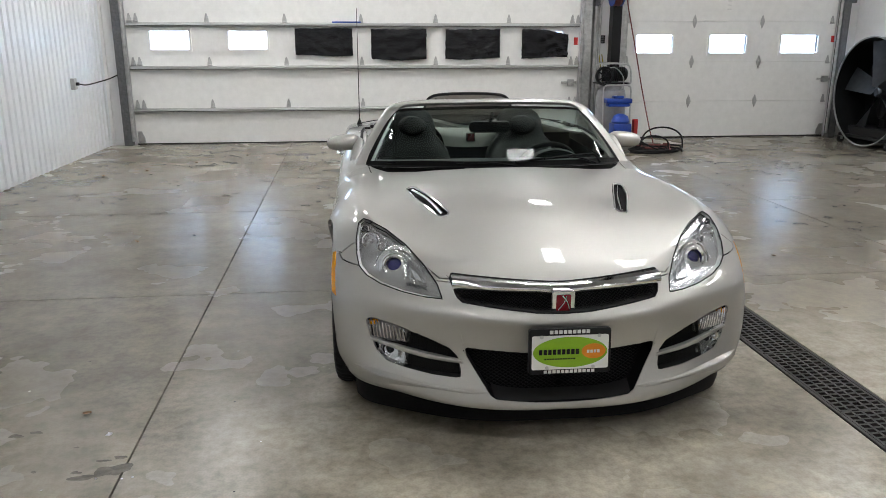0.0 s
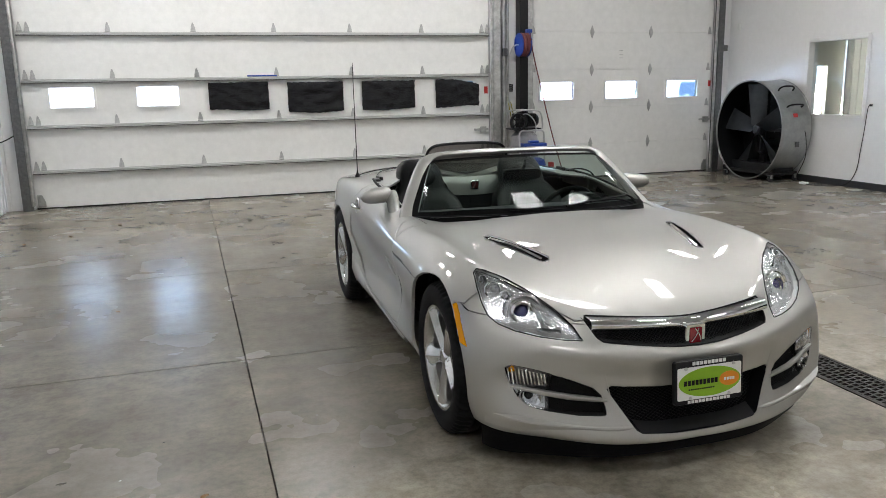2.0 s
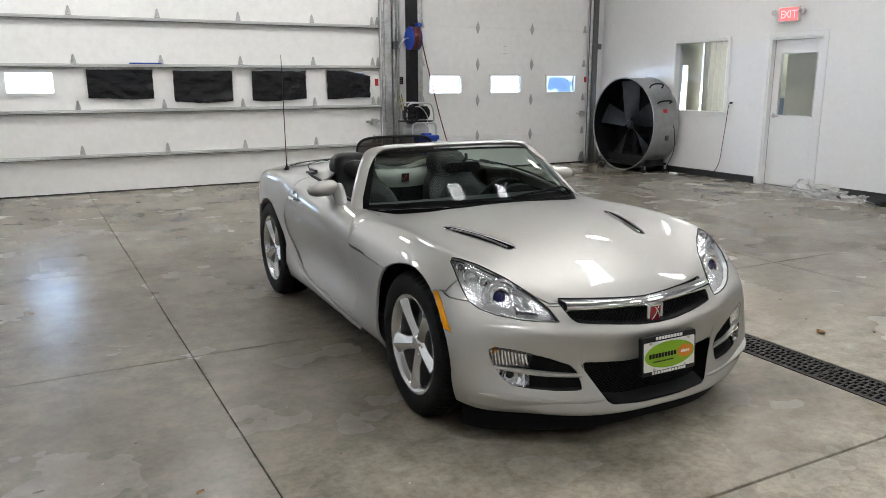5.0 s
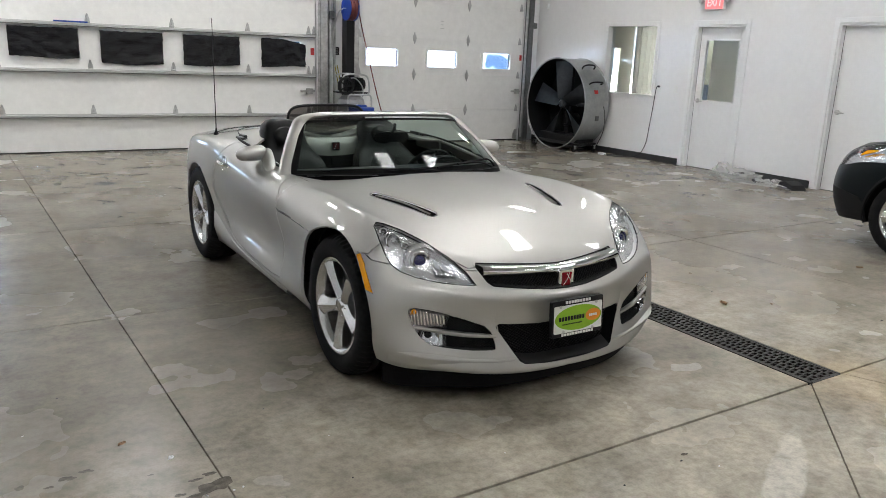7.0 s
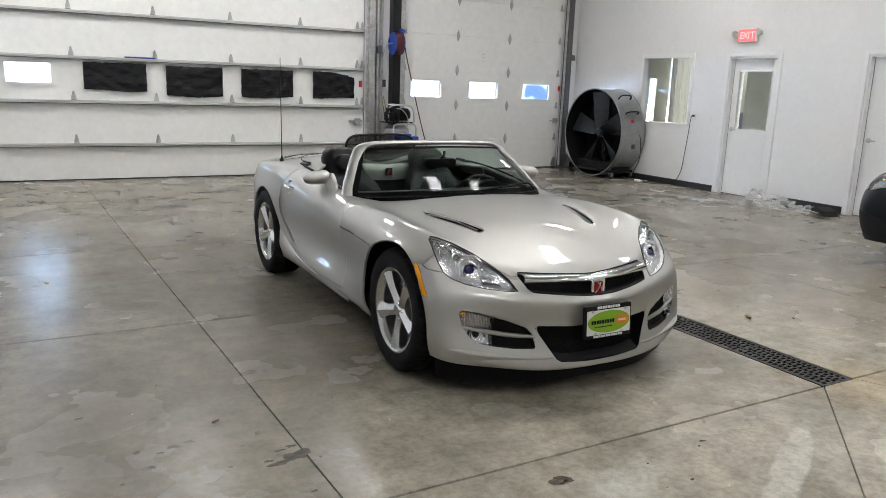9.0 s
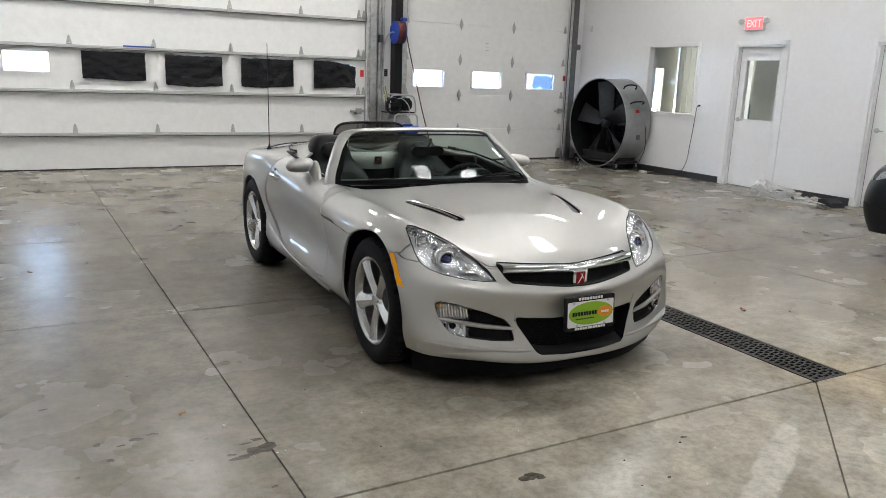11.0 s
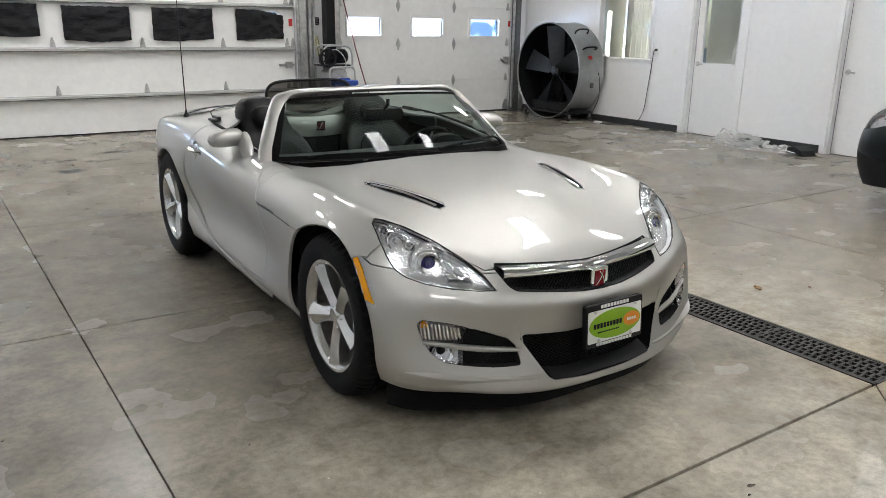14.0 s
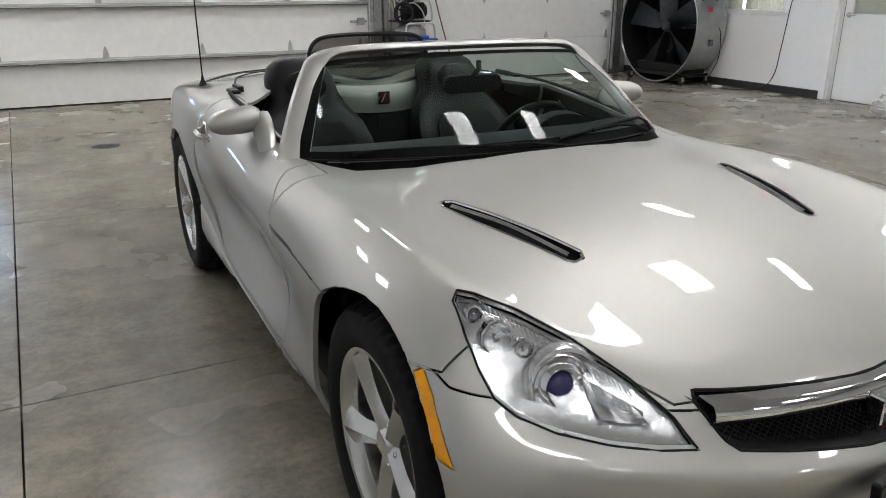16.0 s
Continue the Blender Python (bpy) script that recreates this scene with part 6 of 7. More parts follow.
for x0, z0, x1, z1, m, count in ((-.115, -.009, .036, .010, M_BLACK, 9), (.060, -.006, .110, .005, M_PLATE, 4), (-.095, -.028, .02, -.023, M_BLACK, 12), (-.075, .0665, .075, .0795, M_PLATE, 9), (-.095, -.0805, .095, -.0695, M_PLATE, 12)):
    pitch = (x1 - x0) / count
    for i in range(count):
        a = x0 + pitch * i
        part("bar", moved(box(a, -.0130, z0, a + pitch * .72, -.0117, z1) if abs(z0) < .065 else box(a, -.0085, z0, a + pitch * .72, -.0062, z1), PL), m, plate)
for x, z in ((-.105, .056), (.105, .056), (-.085, -.060), (.085, -.060)):
    part("screw", moved(lathe([(0, -.012), (.006, -.012), (.007, -.008)], 12, "y"), PL @ pose(x, 0, z)), M_STEEL, plate)
# fine upright creases beside the lower grille
for sgn in SIDES:
    path = [(sgn * (.355 + .02 * t), skin_v(.355 + .02 * t, .36 + .07 * t) - .001, .345 + .085 * t) for t in (0, .25, .5, .75, 1)]
    part("crease", tube(path, [.004, .004, .003, .002, .001], 6, flat=.6), M_PAINT, bumper, smooth=True)
# ---- floor drain ----
M_IRON = material("cast_iron", (0.020, 0.018, 0.016), 0.55, metal=0.3, grain=0.4, grain_size=40, stain=(0.055, 0.042, 0.032), stain_size=14, stain_amount=0.5)
d0 = thing("floor_drain", pose(DRAIN[0], DRAIN[1], 0), "long trench drain with black slotted iron grates", "drain", kind="structure")
w = DRAIN[2] - DRAIN[0]
for x in (-.008, w - .010):
    part("rail", box(x, 0, -.10, x + .018, DRAIN[3] - DRAIN[1], .0015, .002), M_IRON, d0)
part("rail", box(.010, -.008, -.10, w - .010, .010, .0015, .002), M_IRON, d0)
part("rail", box(.010, DRAIN[3] - DRAIN[1] - .01, -.10, w - .010, DRAIN[3] - DRAIN[1] + .008, .0015, .002), M_IRON, d0)
gl = .610
b = bmesh.new()
for k in range(6):
    x = .012 + (w - .024 - .012) * k / 5
    b = join(b, box(x, .002, -.022, x + .012, gl - .003, .0))
nb = 17
for k in range(nb + 1):
    y = .002 + (gl - .005 - .012) * k / nb
    for j in range(5):
        x0 = .012 + (w - .036) * j / 5 + .012
        x1 = .012 + (w - .036) * (j + 1) / 5
        off = .009 if j % 2 else 0
        b = join(b, box(x0, y + off * (k < nb), -.022, x1, y + off * (k < nb) + .013, -.0005))
grate = part("grate", b, M_IRON, d0, "slotted iron grate")
y = gl
while y + gl < DRAIN[3] - DRAIN[1]:
    o = new("grate", grate.data)
    o.parent = d0
    o["label"] = "slotted iron grate"
    o.matrix_local = pose(0, y, 0)
    y += gl
grate.matrix_local = pose(0, .004, 0)

# ---- drum fan ----
M_DRUM = material("galvanised_drum", (0.40, 0.41, 0.41), 0.40, metal=0.75, grain=0.15, grain_size=10, stain=(0.30, 0.31, 0.31), stain_size=3, stain_amount=0.5)
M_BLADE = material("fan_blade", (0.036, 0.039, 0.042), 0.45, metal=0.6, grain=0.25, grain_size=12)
# near-black colour paints the shade inside the steel drum
M_DRUMSHADE = material("shaded_drum_inside", (0.006, 0.0065, 0.007), 0.6, spec=0.15, grain=0.25, grain_size=12)
FR = .765
fan = thing("drum_fan", pose(7.43, 10.50, .785), "large galvanised drum fan on casters", "fan")
part("drum", lathe([(FR, 0), (FR, .54)], 64, "x"), M_DRUM, fan, "galvanised steel drum", smooth=True)
# inner face of the drum, with the shade in its colour
part("inner_drum", lathe([(FR - .006, .01), (FR - .006, .50), (.05, .52)], 64, "x"), M_DRUMSHADE, fan, "inside of the drum, its shade painted near-black", smooth=True)
for x in (0, .54):
    part("rim", tube([(x, FR * 1.005 * math.cos(a), FR * 1.005 * math.sin(a)) for a in [2 * math.pi * q / 64 for q in range(64)]], .010, 8, True), M_DRUM, fan, smooth=True)
part("hub", lathe([(0, .14), (.05, .14), (.085, .17), (.085, .26), (0, .27)], 24, "x"), M_BLADE, fan, smooth=True)
for kk in range(5):
    rows = []
    for s in (0, .25, .5, .75, 1.0):
        r = .07 + .655 * s
        half = .060 + .115 * s
        row = []
        for q in np.linspace(-1, 1, 7):
            row.append((.20 - .085 * q * (1.1 - .5 * s) + .012 * q * q, half * q, r))
        rows.append(row)
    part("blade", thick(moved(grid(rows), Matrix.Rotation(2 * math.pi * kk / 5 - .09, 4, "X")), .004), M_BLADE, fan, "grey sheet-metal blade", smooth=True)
part("motor_mount", join(box(.30, -.06, -.75, .36, .06, .75, .006), box(.30, -.75, -.03, .34, .75, .03, .006)), M_BLACK, fan)
part("motor", moved(lathe([(0, -.15), (.10, -.15), (.115, -.12), (.115, .12), (.10, .15), (0, .15)], 24, "x"), pose(.40, 0, -.28)), M_BLACK, fan, smooth=True)
part("belt_guard", box(.24, -.045, -.36, .29, .045, .06, .02, 2), M_BLACK, fan)
for a in (-38, -62):
    ya, za = math.sin(radians(a)), math.cos(radians(a))
    part("handle", tube(spline([(.14, FR * ya, FR * za), (.14, (FR + .05) * ya, (FR + .05) * za), (.20, (FR + .085) * ya, (FR + .085) * za), (.34, (FR + .085) * ya, (FR + .085) * za), (.40, (FR + .05) * ya, (FR + .05) * za), (.40, FR * ya, FR * za)], 21), .013, 8), M_BLACK, fan, "black tubular handle", smooth=True)
ya, za = math.sin(radians(-72)), math.cos(radians(-72))
part("warning_label", moved(box(.22, -.003, -.03, .30, .003, .03), pose(0, FR * ya, FR * za, -18, 0, 0) @ pose(0, -.002, 0)), M_RED, fan)
part("switch", moved(box(-.03, -.015, -.04, .03, .015, .04, .004), pose(.30, -FR * .985 - .004, -.20)), M_DARKSTEEL, fan)
part("cable", tube(spline([(.42, -.74, .05), (.43, -.79, -.1), (.45, -.78, -.4), (.46, -.62, -.70)], 16), .006, 6), M_RUBBER, fan)
part("base_frame", join(box(.02, -.56, -.68, .07, .56, -.635, .004), box(.47, -.56, -.68, .52, .56, -.635, .004), box(.02, -.56, -.68, .52, -.51, -.637, .004), box(.02, .51, -.68, .52, .56, -.637, .004), box(.12, -.50, -.65, .50, .50, -.52, .004)), M_BLACK, fan, "black steel base")
for x in (.045, .495):
    for yy in (-.53, .53):
        c = part("caster", moved(lathe([(0, -.017), (.045, -.017), (.055, -.010), (.055, .010), (.045, .017), (0, .017)], 20, "y"), pose(x, yy, -.730)), M_RUBBER, fan, smooth=True)
        part("fork", join(box(x - .018, yy - .030, -.735, x + .018, yy - .023, -.665), box(x - .018, yy + .023, -.735, x + .018, yy + .030, -.665), box(x - .03, yy - .03, -.683, x + .03, yy + .03, -.677)), M_GALV, c)

# ---- post, pipes, hose reel, air compressor ----
tagged(part("steel_post", join(box(3.985, BACK - .20, 0, 4.125, BACK - .035, HIGH), box(3.94, BACK - .24, 0, 4.17, BACK - .004, .012)), M_BLACK), "black square steel post against the wall", "post", kind="structure")
for x, r in ((3.69, .030), (3.765, .036), (3.835, .022)):
    pp = tagged(part("pipe", tube([(x, BACK - .06, 0), (x, BACK - .06, HIGH - .001)], r, 14), M_GALV, smooth=True), "upright galvanised steel pipe", "pipe", group="wall pipes")
pc = thing("push_button_box", pose(3.88, BACK, 1.52), "black push-button control box on the wall", "control box")
part("case", box(-.05, -.05, -.06, .05, -.002, .06, .006), M_BLACK, pc)
for q in (-.035, 0, .035):
    part("button", box(-.025, -.058, q - .010, .025, -.049, q + .010, .003), M_DARKSTEEL, pc)
pj = thing("junction_box", pose(3.765, BACK - .1, 2.07), "dark steel junction box on a pipe", "junction box")
part("case", box(-.035, -.05, -.06, .035, .02, .06, .006), M_DARKSTEEL, pj)

reel = thing("hose_reel", pose(4.00, BACK - .33, 2.17), "blue hose reel with red hose on the post", "hose reel")
for x, r in ((-.085, .18), (.055, .18)):
    part("flange", moved(lathe([(0, 0), (.06, 0), (.07, .012), (r - .02, .012), (r, .004), (r, -.006), (0, -.006)], 40, "x"), pose(x, 0, 0, 0, 0, 0)), M_BLUE, reel, "blue steel flange", smooth=True)
hose_turns = [(-.07 + .12 * i / 90, (.165 + .008 * math.sin(i * .3)) * math.cos(i * .45), (.165 + .008 * math.sin(i * .3)) * math.sin(i * .45)) for i in range(91)]
part("wound_hose", tube(hose_turns, .012, 7), M_REDHOSE, reel, "red wound hose", smooth=True)
part("arm", join(box(.075, -.04, -.06, .09, .14, .24, .006), box(-.11, .10, -.08, .09, .128, .10, .006), box(.03, -.05, .18, .12, .05, .23, .008)), M_BLUE, reel)
part("inlet_pipe", tube(spline([(-.10, -.02, 0), (-.16, -.03, -.01), (-.21, .05, -.10), (-.215, .20, -.4), (-.22, .22, -.75)], 24), .010, 7), M_STEEL, reel, smooth=True)
air = tagged(part("air_hose", tube(spline([(4.10, BACK - .33, 2.36), (4.16, BACK - .34, 2.0), (4.28, BACK - .42, 1.4), (4.36, BACK - .6, .8), (4.40, BACK - .9, .25), (4.38, BACK - 1.15, .02), (4.1, BACK - 1.6, .015), (3.9, BACK - 1.5, .015)], 60), .009, 7), M_REDHOSE, smooth=True), "dark red air hose hanging from the reel", "hose")
cord = tagged(part("yellow_cord", tube(spline([(3.84, BACK - .05, 1.35), (3.85, BACK - .12, 1.15), (3.88, BACK - .16, .92), (3.91, BACK - .16, .88), (3.92, BACK - .13, 1.0), (3.89, BACK - .05, 1.30)], 40), .008, 6), M_YELLOW, smooth=True), "yellow cord looped on the wall", "cord")

M_TANK = material("tank_grey", (0.34, 0.34, 0.345), 0.35, metal=0.4, grain=0.15, grain_size=15)
comp = thing("air_compressor", pose(3.90, 11.28, 0), "upright grey air compressor with black motor in a tube frame", "compressor")
part("tank", lathe([(0, .14), (.13, .15), (.20, .20), (.215, .28), (.215, .70), (.20, .79), (.13, .86), (0, .88)], 36), M_TANK, comp, "dark grey steel tank", smooth=True)
part("motor", moved(lathe([(0, -.14), (.085, -.14), (.10, -.11), (.10, .12), (.08, .15), (0, .15)], 24, "x"), pose(.06, 0, 1.02)), M_BLACK, comp, "black electric motor", smooth=True)
part("pump", join(box(-.20, -.09, .92, -.06, .09, 1.06, .02, 2), box(-.18, -.07, 1.05, -.08, .07, 1.13, .012, 1)), M_BLACK, comp)
part("flywheel", moved(lathe([(.105, -.02), (.135, -.02), (.14, 0), (.135, .02), (.105, .02), (.105, -.02)], 28, "y"), pose(-.17, -.17, 1.0)), M_BLACK, comp, "black spoked belt wheel", smooth=True)
for a in range(0, 360, 72):
    part("wheel_spoke", tube([(-.17, -.17, 1.0), (-.17 + .11 * math.cos(radians(a)), -.17, 1.0 + .11 * math.sin(radians(a)))], .011, 6), M_BLACK, comp)
for k in range(6):
    part("cooling_fin", box(-.02 + .032 * k, -.118, .925, -.008 + .032 * k, .118, 1.125, .006), M_BLACK, comp)
part("air_filter", lathe([(0, 1.10), (.045, 1.10), (.05, 1.12), (.05, 1.16), (.03, 1.18), (0, 1.18)], 18), M_BLACK, comp, smooth=True)
part("discharge_pipe", tube(spline([(-.12, -.10, 1.10), (-.02, -.17, 1.12), (.10, -.18, 1.0), (.12, -.17, .86), (.08, -.16, .80)], 18), .009, 7), M_STEEL, comp, smooth=True)
part("platform", box(-.24, -.16, .885, .22, .16, .905, .004), M_BLACK, comp)
for sy in (-.15, .15):
    part("tube_frame", tube(spline([(-.22, sy, .90), (-.22, sy, 1.08), (-.16, sy, 1.17), (.14, sy, 1.17), (.22, sy, 1.10), (.24, sy, .92), (.20, sy, .88)], 30), .013, 8), M_STEEL, comp, "bent steel tube frame", smooth=True)
for a in (30, 150, 270):
    ca, sa = math.cos(radians(a)), math.sin(radians(a))
    part("leg", tube([(.16 * ca, .16 * sa, .24), (.20 * ca, .20 * sa, .0)], .018, 8), M_TANK, comp)
part("gauge", moved(lathe([(0, -.02), (.03, -.02), (.033, 0), (0, .003)], 20, "y"), pose(0, -.20, .70)), M_STEEL, comp)

wash = thing("pressure_washer", pose(3.86, 10.72, 0), "small blue pressure washer with black hoses", "pressure washer")
for sx in (-.20, .20):
    part("frame_tube", tube(spline([(sx, -.20, .10), (sx, -.05, .16), (sx, .12, .20), (sx, .16, .5), (sx, .18, .82), (sx * .8, .18, .88)], 26), .013, 8), M_STEEL, wash, smooth=True)
part("crossbar", tube([(-.16, .18, .88), (.16, .18, .88)], .013, 8), M_STEEL, wash)
part("engine", join(box(-.12, -.12, .20, .14, .12, .36, .02, 2), moved(lathe([(0, 0), (.12, 0), (.13, .03), (.10, .10), (.04, .13), (0, .13)], 28), pose(.01, 0, .36))), M_BLUE, wash, "blue engine cover", smooth=True)
part("pump", join(box(-.10, -.20, .10, .10, -.10, .22, .015, 2), box(-.14, -.14, .09, .16, .14, .20, .01)), M_STEEL, wash)
part("tray", join(box(-.19, .04, .63, .19, .20, .70, .02, 2), box(-.16, .05, .585, .16, .19, .63, .01), box(-.08, .06, .70, .07, .16, .735, .01)), M_BLUE, wash, "blue plastic accessory tray")
for sx in (-.26, .26):
    part("wheel", moved(lathe([(0, -.03), (.09, -.03), (.12, -.02), (.12, .02), (.09, .03), (0, .03)], 26, "x"), pose(sx, .10, .12)), M_RUBBER, wash, smooth=True)
part("foot", box(-.18, -.22, .0, .18, -.19, .10, .006), M_STEEL, wash)
part("red_valve", box(.17, -.10, .18, .24, -.03, .42, .01), M_RED, wash, "red valve")
for seed, (cx, cy, r, m) in enumerate(((4.28, 10.35, .34, M_RUBBER), (4.15, 10.25, .27, M_RUBBER), (4.35, 10.55, .24, M_REDHOSE))):
    rnd = random.Random(seed)
    pts = []
    for i in range(64):
        a = i * .21
        rr = r * (1 + .12 * math.sin(a * .7 + seed)) * (.9 + .1 * rnd.random())
        lift = .013 + .028 * (i // 30) + (.20 * max(0.0, math.sin(a * .5)) ** 6 if seed == 0 else 0)
        pts.append((cx + rr * math.cos(a), cy + rr * .75 * math.sin(a), lift))
    tagged(part("hose", tube(spline(pts, 150), .013, 7), m, smooth=True), "coiled rubber hose lying on the concrete" if m == M_RUBBER else "coiled dark red hose lying on the concrete", "hose", group="coiled hoses")

for cx, cy, w, h in ((4.42, 10.50, .30, .30), (4.28, 10.42, .20, .19)):
    pts = [(cx + w * math.cos(a), cy - .06 * math.sin(2 * a), .016 + h * max(0.0, math.sin(a)) ** .8) for a in [math.pi * q / 14 for q in range(15)]]
    pts = [(cx + w * .3, cy + .16, .014), (cx + w * .8, cy + .10, .014)] + pts + [(cx - w * .6, cy - .14, .014), (cx + w * .2, cy - .20, .014)]
    tagged(part("hose", tube(spline(pts, 70), .012, 7), M_RUBBER, smooth=True), "loop of black rubber hose standing off the concrete", "hose", group="coiled hoses")

# ---- fittings of the east wall ----
sign = thing("exit_sign", pose(RIGHT, 7.81, 2.405), "red lit exit sign with two emergency lamp heads", "exit sign")
M_SIGN = glowing("sign_red", (1.0, 0.16, 0.17), 0.9)
part("case", box(-.062, -.165, -.10, -.001, .165, .10, .008), M_WHITE, sign)
part("face", box(-.066, -.150, -.085, -.0625, .150, .085), M_SIGN, sign, "glowing red face")
M_SIGNBAR = glowing("sign_pale", (1.0, 0.52, 0.52), 0.9)
for q, ch in zip((-.100, -.034, .026, .090), "EXIT"[::-1]):
    cu = bpy.data.curves.new("letter", "FONT")
    cu.body, cu.size, cu.extrude, cu.align_x = ch, .15, .001, "CENTER"
    tmp = bpy.data.objects.new("letter", cu)
    me = bpy.data.meshes.new_from_object(tmp)
    bpy.data.objects.remove(tmp)
    lb = bmesh.new()
    lb.from_mesh(me)
    bpy.data.meshes.remove(me)
    part("letter", moved(lb, Matrix(((0, 0, 1, -.0675), (-1, 0, 0, q), (0, 1, 0, -.052), (0, 0, 0, 1)))), M_SIGNBAR, sign)
for sy in (-1, 1):
    part("lamp_head", moved(lathe([(0, .03), (.035, .025), (.042, .0), (.030, -.04), (0, -.045)], 20, "x"), pose(-.07, sy * .225, .03, 0, 0, 180)), M_STRUT, sign, "round lamp head", smooth=True)
    part("lamp_arm", tube([(-.04, sy * .165, .02), (-.055, sy * .20, .025)], .010, 8), M_WHITE, sign)
def plate_on_wall(name, y, z, label, cat):
    t = thing(name, pose(RIGHT, y, z), label, cat)
    part("cover", box(-.007, -.036, -.058, -.0005, .036, .058, .003), M_WHITE, t)
    return t
o = plate_on_wall("power_outlet", 8.72, 1.155, "white wall outlet with a black plug in it", "outlet")
part("plug", box(-.045, -.014, .005, -.0075, .014, .035, .004), M_BLACK, o)
s = plate_on_wall("light_switch", 8.39, 1.15, "white wall light switch", "switch")
part("toggle", box(-.016, -.006, -.010, -.0072, .006, .012, .002), M_WHITE, s)
cord_pts = [(RIGHT - .045, 8.72, 1.175), (RIGHT - .065, 8.73, 1.13), (RIGHT - .03, 8.79, .85), (RIGHT - .035, 8.82, .55), (RIGHT - .04, 8.86, .25), (RIGHT - .06, 8.98, .06), (RIGHT - .14, 9.15, .008), (RIGHT - .30, 9.35, .008), (RIGHT - .28, 9.62, .008), (RIGHT - .15, 9.80, .008), (RIGHT - .12, 9.90, .05)]
tagged(part("extension_cable", tube(spline(cord_pts, 70), .006, 6), M_RUBBER, smooth=True), "black power cord from the outlet along the floor", "cord")
tagged(part("cord_connector", box(RIGHT - .34, 9.50, .001, RIGHT - .26, 9.62, .035, .01, 2), M_WHITE), "white cord connector lying on the floor", "connector")
sen = thing("wall_sensor", pose(RIGHT, 11.59, 2.465), "small white alarm sensor on the wall", "sensor")
part("case", box(-.05, -.035, -.055, -.0005, .035, .055, .012, 2), M_WHITE, sen)
sb = thing("photo_eye", pose(RIGHT - .18, BACK - .06, 2.12), "small dark sensor box beside the door track", "sensor")
part("case", box(-.05, -.06, -.05, .06, .058, .05, .006), M_DARKSTEEL, sb)

# west wall socket with its cable
wo = thing("power_outlet", pose(LEFT + .019, 10.45, .96), "grey steel socket box with a cable", "outlet")
part("box", box(.0005, -.045, -.07, .055, .045, .07, .005), M_GALV, wo)
part("plug", box(.055, -.018, -.02, .095, .018, .02, .005), M_BLACK, wo)
part("cable", tube(spline([(.09, 0, .0), (.13, .15, -.02), (.12, .6, -.01), (.16, 1.0, .02), (.20, 1.25, .06)], 30), .008, 6), M_RUBBER, wo, smooth=True)

# ---- litter by the wall ----
def bag_material():
    m = bpy.data.materials.new("clear_bag")
    m.use_nodes = True
    t = m.node_tree
    b = t.nodes["Principled BSDF"]
    b.inputs["Base Color"].default_value = (.82, .82, .80, 1)
    b.inputs["Roughness"].default_value = .18
    b.inputs["Alpha"].default_value = .32
    return m


M_BAG = bag_material()
bagm = thing("plastic_bag", pose(7.66, 6.75, 0), "clear crumpled plastic bag with black cables in it", "plastic bag")
rows = []
for i in range(19):
    s = i / 18
    row = []
    for j in range(25):
        a = 2 * math.pi * j / 24
        n1 = noise.noise(Vector((math.cos(a) * 2, math.sin(a) * 2, s * 5)))
        n2 = noise.noise(Vector((math.cos(a) * 7, math.sin(a) * 7, s * 14)))
        r = (1 - s) ** .45 * (1 + .22 * n1 + .16 * n2)
        row.append((.22 * r * math.cos(a), .48 * r * math.sin(a) + .25 * s, .003 + (.13 + .12 * n1) * s ** .8 + .05 * max(0, n2) * s + .14 * max(0, s - .8)))
    rows.append(row)
part("film", grid(rows), M_BAG, bagm, "clear crumpled film", smooth=True, angle=.35)
for q, (yy, r) in enumerate(((.10, .15), (-.06, .13))):
    part("cable", tube(spline([(-.10, yy - .25, .03), (-.07, yy - .1, .085 + .015 * q), (-.04, yy + .08, .095 + .015 * q), (-.09, yy + .22, .04)], 18), .013, 6), M_RUBBER, bagm, "black cable", smooth=True)
bag2 = thing("plastic_wrap", pose(7.78, 6.27, 0), "flat clear plastic wrapping on the floor", "plastic wrap")
rows = []
for i in range(15):
    row = []
    for j in range(27):
        x, yv = -.20 + .40 * i / 14, -.34 + .68 * j / 26
        e = max(0, 1 - (x / .2) ** 2) * max(0, 1 - (yv / .34) ** 2)
        row.append((x, yv, .003 + e * (.05 + .07 * abs(noise.noise(Vector((x * 11, yv * 9, 3)))))))
    rows.append(row)
part("film", grid(rows), M_BAG, bag2, smooth=True, angle=.35)
gr = thing("wiper_box", pose(7.74, 6.03, 0), "dark grey moulded plastic trim piece with folded card", "trim piece")
part("shell", moved(prism([(-.16, 0), (.16, 0), (.13, .075), (.02, .10), (-.12, .06)], -.10, .10, "y", .006), pose(0, 0, .001, 0, 0, 70)), M_TRIMDARK, gr)
part("card", moved(box(-.10, -.06, 0, .10, .06, .006), pose(-.12, .06, .03, 12, 8, 30)), M_TRIM, gr)

